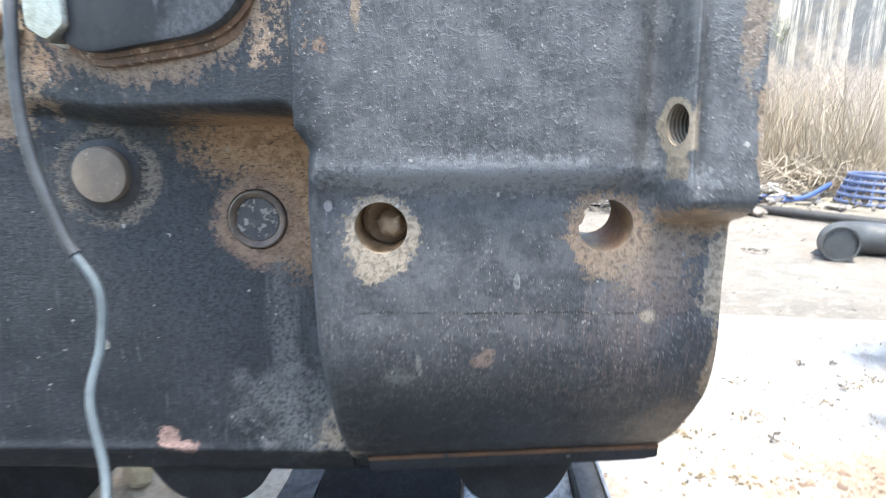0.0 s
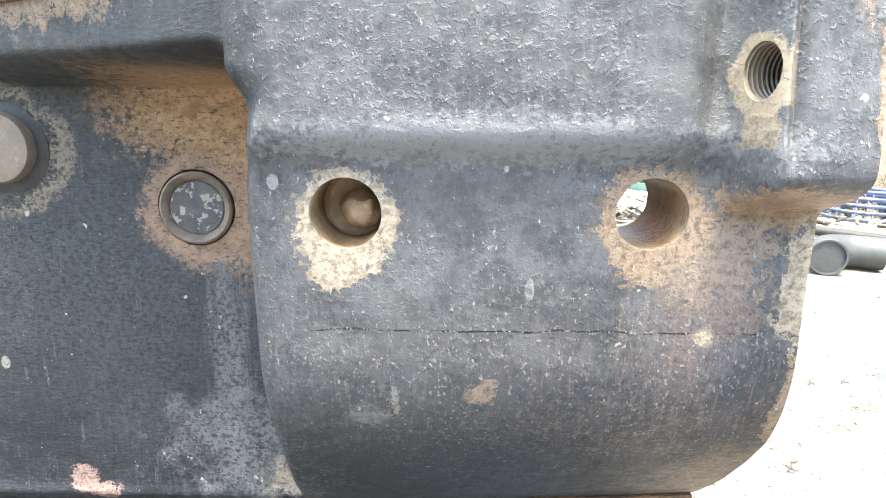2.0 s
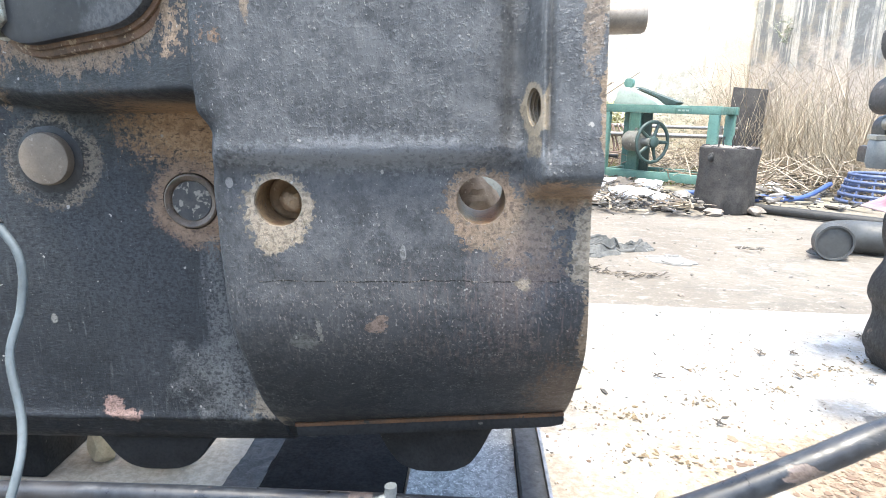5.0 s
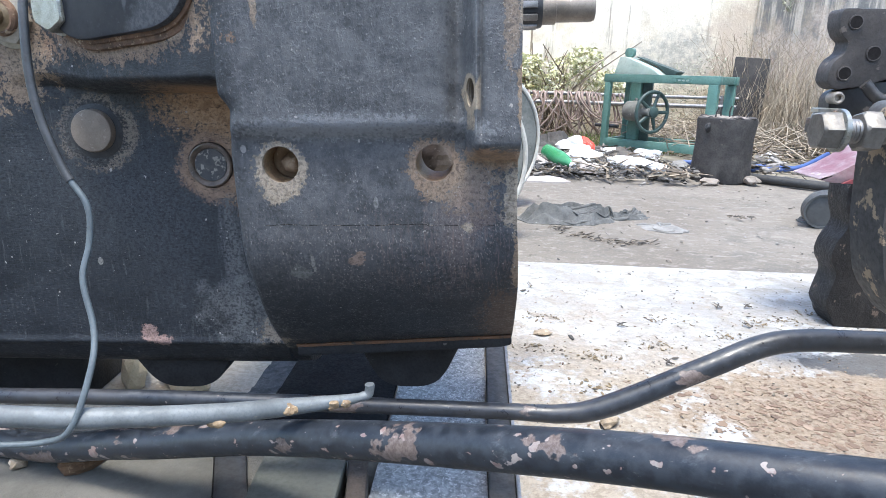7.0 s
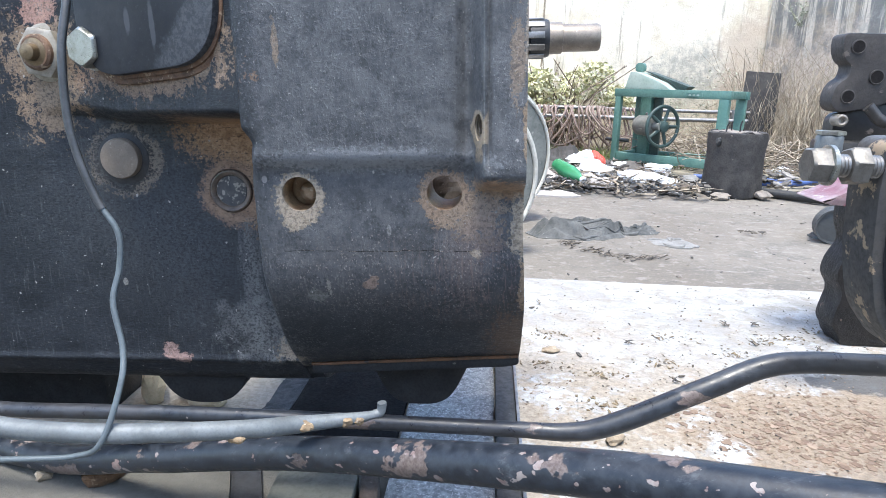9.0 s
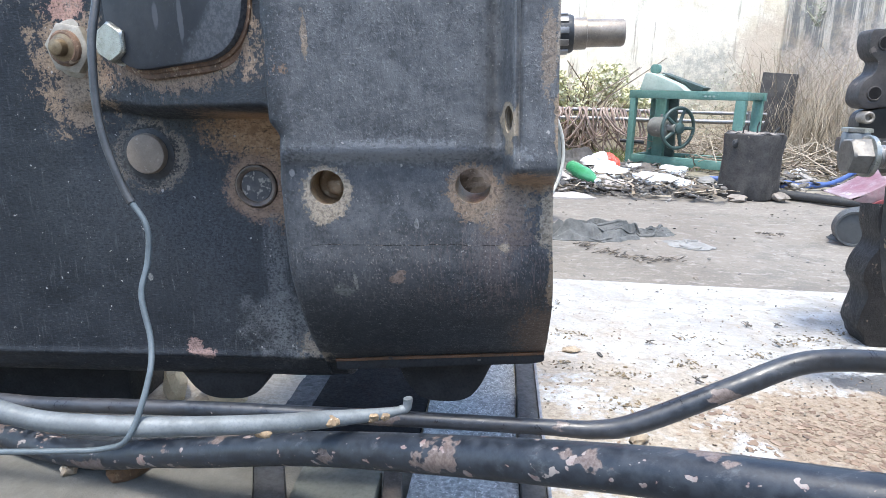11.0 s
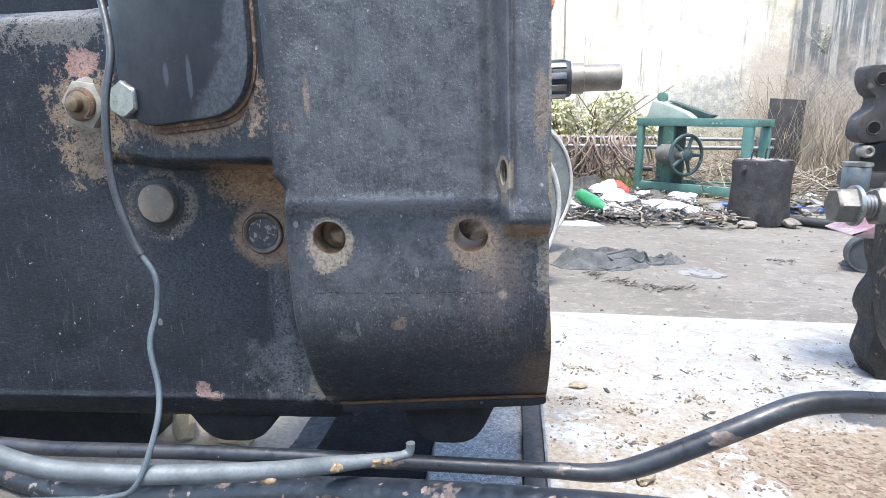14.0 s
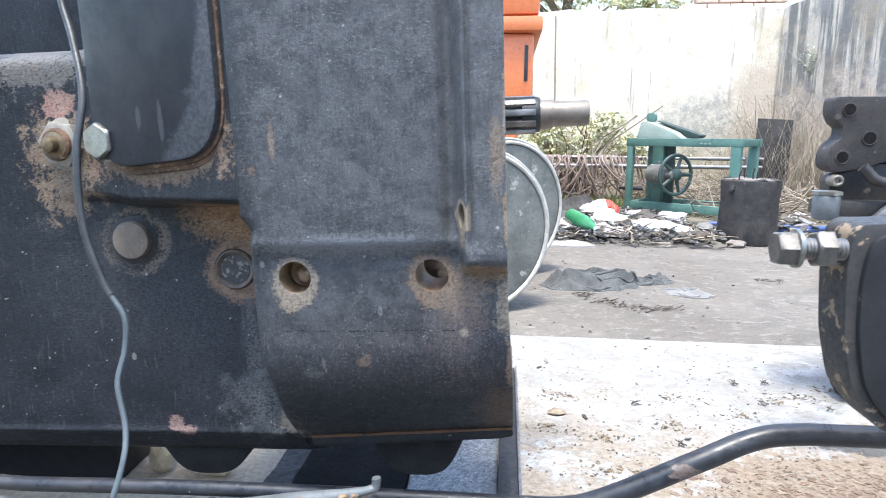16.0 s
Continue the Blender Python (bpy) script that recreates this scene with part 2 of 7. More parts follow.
    for cx, cz, rx, rz, col, amount, amp in (
        (-0.0398, 0.2620, 0.0152, 0.0165, pale, 0.97, 1.3), (-0.0410, 0.2500, 0.0085, 0.0065, pale, 0.9, 2.6), (0.0490, 0.2630, 0.0170, 0.0165, (0.285, 0.205, 0.148), 0.92, 1.6), (0.0650, 0.2530, 0.0180, 0.0150, (0.27, 0.21, 0.16), 0.7, 3.4),
        (0.0700, 0.2440, 0.0110, 0.0180, (0.23, 0.175, 0.155), 0.5, 4.5), (0.0925, 0.2460, 0.0066, 0.0180, pale, 0.9, 2.4), (-0.1960, 0.2770, 0.0268, 0.0262, (0.24, 0.20, 0.155), 0.70, 1.1), (-0.1985, 0.2765, 0.0228, 0.0228, (0.045, 0.048, 0.052), 0.9, 0.9), (-0.2450, 0.3400, 0.0300, 0.0400, tan, 0.75, 3.2),
        (-0.2450, 0.3830, 0.0170, 0.0120, (0.42, 0.25, 0.20), 0.85, 2.4), (-0.1480, 0.3370, 0.0620, 0.0130, (0.26, 0.175, 0.122), 0.92, 3.0), (-0.0970, 0.3490, 0.0190, 0.0170, (0.30, 0.215, 0.15), 0.9, 3.4),
        (-0.0815, 0.4050, 0.0022, 0.0600, tan, 0.75, 1.6), (-0.2600, 0.4150, 0.0560, 0.0200, (0.29, 0.265, 0.235), 0.55, 4.5), (0.0880, 0.3370, 0.0040, 0.0220, tan, 0.5, 3.0), (0.0945, 0.3050, 0.0030, 0.0180, tan, 0.8, 2.6), (0.0945, 0.2050, 0.0028, 0.0160, tan, 0.75, 2.6), (0.0945, 0.3550, 0.0026, 0.0260, pale, 0.7, 2.6),
        (0.0676, 0.2900, 0.0020, 0.0055, (0.30, 0.245, 0.18), 0.8, 2.0),
        (-0.1790, 0.1255, 0.0070, 0.0070, pink, 0.95, 1.8), (-0.1700, 0.1190, 0.0075, 0.0052, pink, 0.95, 1.8), (-0.0760, 0.1290, 0.0120, 0.0085, pale, 0.8, 5.0), (-0.0800, 0.1380, 0.0040, 0.0080, pale, 0.7, 5.0),
        (0.0010, 0.2085, 0.0048, 0.0034, (0.27, 0.195, 0.16), 0.95, 2.2), (0.0035, 0.2125, 0.0026, 0.0022, (0.27, 0.195, 0.16), 0.95, 1.8), (-0.0345, 0.1985, 0.0060, 0.0048, (0.17, 0.17, 0.165), 0.85, 2.6), (-0.0260, 0.2060, 0.0014, 0.0060, (0.26, 0.245, 0.225), 0.85, 3.2),
        (0.0655, 0.2290, 0.0030, 0.0028, pale, 0.95, 2.4), (-0.0690, 0.2685, 0.0012, 0.0036, (0.24, 0.225, 0.22), 0.95, 0.8), (-0.0590, 0.2745, 0.0016, 0.0022, (0.22, 0.215, 0.215), 0.9, 0.8),
        (DOT[0], DOT[1], 0.0020, 0.0030, (0.22, 0.22, 0.21), 0.9, 0.8), (0.0140, 0.2440, 0.0013, 0.0032, (0.24, 0.24, 0.24), 0.8, 1.5), (-0.0440, 0.3500, 0.0018, 0.0120, tan, 0.6, 2.6)):
        k = ragged(m, cx, cz, rx, rz, wob, crumb, amp)
        c = m.mix(m.math("MULTIPLY", k, amount), c, m.mix(m.step(crumb, 0.36, 0.56), tuple(0.50 * v for v in col), col))
    ring = m.math("MULTIPLY", blob(m, 0.2235, 0.3035, 0.0080, 0.0108, wob, 0.08, 1.5, 1), m.math("MULTIPLY", m.step(x, 0.0605, 0.0625), m.step(x, 0.0735, 0.0715)))
    c = m.mix(m.math("MULTIPLY", ring, 0.85), c, (0.30, 0.245, 0.18))
    # bare brown walls of the bolt holes
    for cx, cz in ((-0.0390, 0.2656), (0.0473, 0.2661)):
        k = m.math("MULTIPLY", blob(m, cx, cz, 0.0112, 0.0112, wob, 0.02, 0.05), m.step(y, 0.2385, 0.2405))
        c = m.mix(k, c, m.mix(m.step(mid, 0.38, 0.60), (0.18, 0.105, 0.055), (0.33, 0.225, 0.13)))
    # fine pits and beads: dense on the drum, lying in short dashes on the flat side
    dash = m.noise(470, 4, 0.6, stretch=(0.55, 1.0, 1.7), shift=(2.0, 5.0, 1.0))
    flat = m.step(x, -0.066, -0.076)
    thick = m.step(dense, 0.36, 0.66, 0.045, 0.0)
    # pits painted dark and beads pale, for their shade and glints
    c = m.mix(m.math("MULTIPLY", m.step(grains, 0.46, 0.34, 0, 0.40), m.step(dense, 0.34, 0.56, 0.3, 1.0)), c, (0.007, 0.008, 0.010))
    c = m.mix(m.math("MULTIPLY", m.step(m.math("SUBTRACT", grains, thick), 0.585, 0.675, 0, 0.45), m.math("SUBTRACT", 1.0, flat)), c, (0.165, 0.165, 0.168))
    c = m.mix(m.math("MULTIPLY", m.step(dash, 0.575, 0.68, 0, 0.45), m.math("MULTIPLY", flat, m.step(big, 0.36, 0.58, 0.25, 1.0))), c, (0.085, 0.094, 0.104))
    c = m.mix(m.math("MULTIPLY", m.step(dash, 0.45, 0.34, 0, 0.6), flat), c, (0.006, 0.007, 0.009))
    # pale flecks: chips in the paint, with sky glints painted in among them
    fleck = m.math("SUBTRACT", drops, m.math("ADD", thick, m.math("MULTIPLY", flat, 0.050)))
    c = m.mix(m.step(fleck, 0.665, 0.70, 0, 0.75), c, (0.27, 0.26, 0.25))
    c = m.mix(m.step(m.noise(210, 2, 0.5, shift=(5, 5, 1)), 0.745, 0.76, 0, 0.80), c, (0.36, 0.345, 0.325))
    bead = m.math("MULTIPLY", m.step(grains, 0.50, 0.70), m.step(dense, 0.34, 0.60, 0.45, 1.0))
    relief = m.math("ADD", m.math("MULTIPLY", bead, m.math("SUBTRACT", 1.0, flat)), m.math("ADD", m.math("MULTIPLY", m.step(dash, 0.40, 0.70), m.math("MULTIPLY", flat, 0.42)), m.math("MULTIPLY", m.step(m.math("SUBTRACT", drops, thick), 0.56, 0.72), 0.8)))
    height = m.math("ADD", relief, m.math("ADD", m.math("MULTIPLY", fine, 0.25), m.math("ADD", m.math("MULTIPLY", mid, 0.35), m.math("MULTIPLY", runs, 0.45))))
    return m.done(c, m.step(mid, 0.3, 0.7, 0.40, 0.66), 0.0, height, 0.36, 0.0007, m.step(x, -0.26, -0.050, 0.26, 0.42))


def cover_paint():
    """Smooth blue-black paint, rubbed pale along its edge, with two dull smears."""
    m = Nodes("cover_paint")
    wob, f, mid = m.noise(70, 6, 0.72), m.noise(420, 4, 0.7, shift=(2, 3, 1)), m.noise(16, 5, 0.6, shift=(4, 4, 4))
    x, z = m.axis(0), m.axis(2)
    c = m.mix(m.step(mid, 0.36, 0.66), (0.013, 0.016, 0.023), (0.024, 0.027, 0.036))
    c = m.mix(m.step(f, 0.60, 0.70, 0, 0.35), c, (0.07, 0.075, 0.085))
    far = m.vec("LENGTH", m.vec("MULTIPLY", m.vec("SUBTRACT", m.co, (-0.005, 0, 0.46)), (1 / 0.072, 0, 1 / 0.124)))
    edge = m.math("MULTIPLY", m.step(m.math("ADD", far, m.math("MULTIPLY", m.math("SUBTRACT", wob, 0.5), 0.30)), 0.98, 1.06), m.step(x, 0.0, 0.03))
    c = m.mix(m.math("MULTIPLY", edge, 0.75), c, m.mix(m.step(f, 0.4, 0.6), (0.055, 0.060, 0.070), (0.105, 0.112, 0.125)))
    for cx, cz, rx, rz in SMEARS:
        k = m.vec("LENGTH", m.vec("MULTIPLY", m.vec("SUBTRACT", m.co, (cx, 0, cz)), (1 / rx, 0, 1 / rz)))
        k = m.step(m.math("ADD", k, m.math("MULTIPLY", m.math("SUBTRACT", wob, 0.5), 1.2)), 1.1, 0.7, 0, 0.55)
        c = m.mix(k, c, (0.11, 0.115, 0.13))
    return m.done(c, m.step(wob, 0.3, 0.7, 0.40, 0.58), 0.0, m.math("ADD", wob, m.math("MULTIPLY", f, 0.3)), 0.18, 0.0008, 0.4)


def tube_paint(name, bare, spots, gloss=0.42, smooth=0.28, dust=0.0):
    """Black paint on a steel tube: broad bare patches, small pink ovals of primer and grey scuffs."""
    m = Nodes(name)
    a, b, f = m.noise(17, 4, 0.55, stretch=(1.0, 1.6, 1.6)), m.noise(95, 3, 0.5, stretch=(1.0, 1.5, 1.5), shift=(3, 1, 2)), m.noise(420, 4, 0.7)
    wob, scuff = m.noise(120, 5, 0.7, shift=(1, 8, 4)), m.noise(60, 6, 0.75, stretch=(0.35, 1.5, 1.5), shift=(7, 2, 2))
    c = m.mix(m.step(wob, 0.36, 0.66), (0.012, 0.015, 0.021), (0.028, 0.034, 0.044))
    c = m.mix(m.step(scuff, 0.56, 0.70, 0, 0.55), c, (0.085, 0.092, 0.102))
    if dust:
        c = m.mix(m.step(m.noise(9, 5, 0.7, shift=(5, 5, 2)), 0.35, 0.62, 0, dust), c, (0.095, 0.080, 0.070))
    edge = m.math("ADD", a, m.math("MULTIPLY", m.math("SUBTRACT", wob, 0.5), 0.12))
    patch = m.step(edge, bare, bare + 0.018)
    c = m.mix(m.math("MULTIPLY", patch, 0.85), c, m.mix(m.step(f, 0.36, 0.62), (0.105, 0.075, 0.063), (0.175, 0.138, 0.124)))
    c = m.mix(m.step(b, spots, spots + 0.02, 0, 0.9), c, m.mix(m.step(wob, 0.40, 0.60), (0.205, 0.140, 0.126), (0.275, 0.24, 0.222)))
    c = m.mix(m.step(f, 0.66, 0.72, 0, 0.5), c, (0.18, 0.175, 0.17))
    height = m.math("ADD", m.math("MULTIPLY", patch, -0.6), m.math("ADD", m.math("MULTIPLY", wob, 0.5), m.math("MULTIPLY", f, 0.25)))
    return m.done(c, m.step(wob, 0.3, 0.7, smooth, smooth + 0.30), 0.0, height, 0.35 * smooth / 0.28, 0.0008, gloss)


def plinth_concrete():
    """White lime-washed concrete, trodden through to sand, with dark spots, and shade painted in by the housing and the
    engine.
    """
    m = Nodes("plinth_concrete")
    a, b, f = m.noise(3.4, 6, 0.66), m.noise(11, 7, 0.72, shift=(4.0, 2.0, 0)), m.noise(150, 4, 0.75)
    g, h = m.noise(34, 6, 0.74, shift=(0, 5, 0)), m.noise(26, 6, 0.72, shift=(1, 9, 0))
    y, x = m.axis(1), m.axis(0)
    near = m.step(m.math("ADD", y, m.math("MULTIPLY", m.math("SUBTRACT", a, 0.5), 1.3)), 0.88, 0.42)
    c = m.mix(m.step(b, 0.38, 0.60), (0.265, 0.266, 0.264), (0.39, 0.394, 0.394))
    c = m.mix(m.step(g, 0.50, 0.60, 0, 0.8), c, (0.235, 0.218, 0.19))
    c = m.mix(m.step(m.noise(70, 6, 0.8, stretch=(0.7, 1.3, 1), shift=(3, 3, 0)), 0.55, 0.66, 0, 0.7), c, (0.19, 0.18, 0.165))
    sand = m.mix(m.step(f, 0.38, 0.62), (0.225, 0.185, 0.138), (0.33, 0.28, 0.22))
    worn_through = m.step(m.math("ADD", m.math("MULTIPLY", b, 0.55), m.math("MULTIPLY", h, 0.45)), 0.555, 0.49)
    c = m.mix(m.math("MULTIPLY", worn_through, m.math("ADD", m.math("MULTIPLY", near, 0.75), 0.22)), c, sand)
    c = m.mix(m.math("MULTIPLY", m.step(h, 0.57, 0.64), m.math("ADD", m.math("MULTIPLY", near, 0.4), 0.42)), c, (0.29, 0.222, 0.16))
    # a crust of dried mud
    crust = m.vec("LENGTH", m.vec("MULTIPLY", m.vec("SUBTRACT", m.co, (0.46, 0.465, 0)), (1 / 0.19, 1 / 0.10, 0)))
    crust = m.step(m.math("ADD", crust, m.math("MULTIPLY", m.math("SUBTRACT", b, 0.5), 2.0)), 1.1, 0.9)
    c = m.mix(m.math("MULTIPLY", crust, 0.9), c, m.mix(m.step(f, 0.38, 0.62), (0.19, 0.145, 0.10), (0.27, 0.212, 0.155)))
    # the engine's shadow on the floor, painted as a dark ragged patch
    engine_shade = m.vec("LENGTH", m.vec("MULTIPLY", m.vec("SUBTRACT", m.co, (0.545, 0.595, 0)), (1 / 0.085, 1 / 0.030, 0)))
    c = m.mix(m.step(m.math("ADD", engine_shade, m.math("MULTIPLY", m.math("SUBTRACT", h, 0.5), 2.4)), 1.15, 0.85, 0, 0.85), c, (0.06, 0.06, 0.062))
    c = m.mix(m.step(m.noise(75, 4, 0.7, shift=(0, 8, 0)), 0.66, 0.70, 0, 0.75), c, (0.20, 0.165, 0.125))
    c = m.mix(m.math("MULTIPLY", m.step(x, 0.13, 0.09), m.step(y, 0.85, 0.7, 0.0, 0.85)), c, m.mix(m.step(f, 0.38, 0.62), (0.40, 0.345, 0.275), (0.54, 0.475, 0.385)))
    # floor under and before the housing painted dark, as it lies in shade
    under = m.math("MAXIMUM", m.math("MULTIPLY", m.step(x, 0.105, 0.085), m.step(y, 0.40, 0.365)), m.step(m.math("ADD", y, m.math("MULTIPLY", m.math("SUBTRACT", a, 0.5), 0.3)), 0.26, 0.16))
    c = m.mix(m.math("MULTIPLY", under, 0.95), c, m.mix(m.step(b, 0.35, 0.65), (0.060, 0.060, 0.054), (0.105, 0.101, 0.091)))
    return m.done(c, 0.9, 0, m.math("ADD", b, m.math("ADD", m.math("MULTIPLY", f, 0.35), m.math("MULTIPLY", g, 0.5))), 0.6, 0.004)


def yard_dirt():
    m = Nodes("yard_dirt")
    a, b, f = m.noise(0.9, 6, 0.6), m.noise(6, 7, 0.65, shift=(2, 7, 0)), m.noise(90, 4, 0.7)
    c = m.mix(m.step(a, 0.38, 0.64), (0.138, 0.120, 0.100), (0.184, 0.164, 0.139))
    c = m.mix(m.step(b, 0.5, 0.66, 0, 0.7), c, (0.115, 0.105, 0.092))
    c = m.mix(m.step(m.noise(22, 7, 0.75, stretch=(0.85, 1.2, 1), shift=(1, 4, 0)), 0.52, 0.62, 0, 0.6), c, (0.26, 0.24, 0.21))
    c = m.mix(m.step(m.noise(30, 7, 0.75, stretch=(0.8, 1.25, 1), shift=(6, 2, 0)), 0.54, 0.64, 0, 0.6), c, (0.095, 0.085, 0.075))
    c = m.mix(m.step(f, 0.55, 0.72, 0, 0.5), c, (0.33, 0.30, 0.26))
    c = m.mix(m.step(m.noise(28, 5, 0.7, shift=(8, 1, 0)), 0.67, 0.72, 0, 0.6), c, (0.09, 0.08, 0.065))
    far = m.step(m.axis(1), 3.6, 4.6)
    c = m.mix(m.math("MULTIPLY", far, 0.6), c, m.mix(m.step(b, 0.4, 0.6), (0.25, 0.225, 0.165), (0.38, 0.345, 0.26)))
    return m.done(c, 0.95, 0, m.math("ADD", b, m.math("MULTIPLY", f, 0.3)), 0.7, 0.01)


def old_wall(name, lime, grime, amount, tall):
    """Lime-washed plaster with black algae, run-down streaks and bare patches."""
    m = Nodes(name)
    a, b, f = m.noise(0.8, 6, 0.62), m.noise(3.2, 7, 0.7, shift=(5, 0, 3)), m.noise(40, 5, 0.7)
    streak = m.noise(2.4, 6, 0.7, stretch=(3.2, 3.2, 0.22))
    c = m.mix(m.step(b, 0.38, 0.62), lime, tuple(0.82 * v for v in lime))
    c = m.mix(m.step(m.math("ADD", streak, m.math("MULTIPLY", a, 0.4)), amount, amount + 0.12), c, grime)
    c = m.mix(m.step(m.math("ADD", m.math("MULTIPLY", b, 0.7), m.math("MULTIPLY", a, 0.5)), 0.67, 0.72, 0, 0.75), c, tuple(1.4 * v for v in grime))
    c = m.mix(m.step(m.noise(1.7, 7, 0.7, shift=(9, 3, 1)), 0.50, 0.62, 0, 0.55), c, tuple(0.66 * v * w for v, w in zip(lime, (1.0, 0.90, 0.76))))
    c = m.mix(m.step(m.noise(5.5, 7, 0.75, shift=(2, 8, 4)), 0.56, 0.63, 0, 0.55), c, tuple(1.6 * v for v in grime))
    if name == "blackened_wall":
        # black algae above, bare pinkish plaster below
        line = m.math("ADD", m.axis(2), m.math("MULTIPLY", m.math("SUBTRACT", b, 0.5), 1.6))
        c = m.mix(m.step(line, 0.95, 0.62, 0, 0.85), c, m.mix(m.step(f, 0.38, 0.62), (0.44, 0.35, 0.28), (0.58, 0.48, 0.39)))
    if name == "lime_washed_wall":
        # a mossy grey cloud and bare brown plaster low on the wall
        far = m.vec("LENGTH", m.vec("MULTIPLY", m.vec("SUBTRACT", m.co, (2.25, 0, 0.50)), (1 / 0.55, 0, 1 / 0.34)))
        k = m.step(m.math("ADD", far, m.math("MULTIPLY", m.math("SUBTRACT", b, 0.5), 3.4)), 1.3, 0.5, 0, 0.80)
        c = m.mix(m.math("MULTIPLY", k, m.step(m.noise(16, 6, 0.75, shift=(4, 1, 7)), 0.36, 0.60, 0.35, 1.0)), c, (0.30, 0.29, 0.255))
        bare = m.vec("LENGTH", m.vec("MULTIPLY", m.vec("SUBTRACT", m.co, (2.75, 0, 0.60)), (1 / 0.26, 0, 1 / 0.62)))
        c = m.mix(m.step(m.math("ADD", bare, m.math("MULTIPLY", m.math("SUBTRACT", b, 0.5), 3.0)), 1.2, 0.7, 0, 0.7), c, (0.50, 0.40, 0.31))
    low = m.step(m.math("ADD", m.axis(2), m.math("MULTIPLY", b, tall)), tall * 0.95, tall * 0.45)
    c = m.mix(m.math("MULTIPLY", low, 0.55), c, (0.36, 0.30, 0.20))
    return m.done(c, 0.92, 0, m.math("ADD", b, m.math("MULTIPLY", f, 0.4)), 0.6, 0.02)


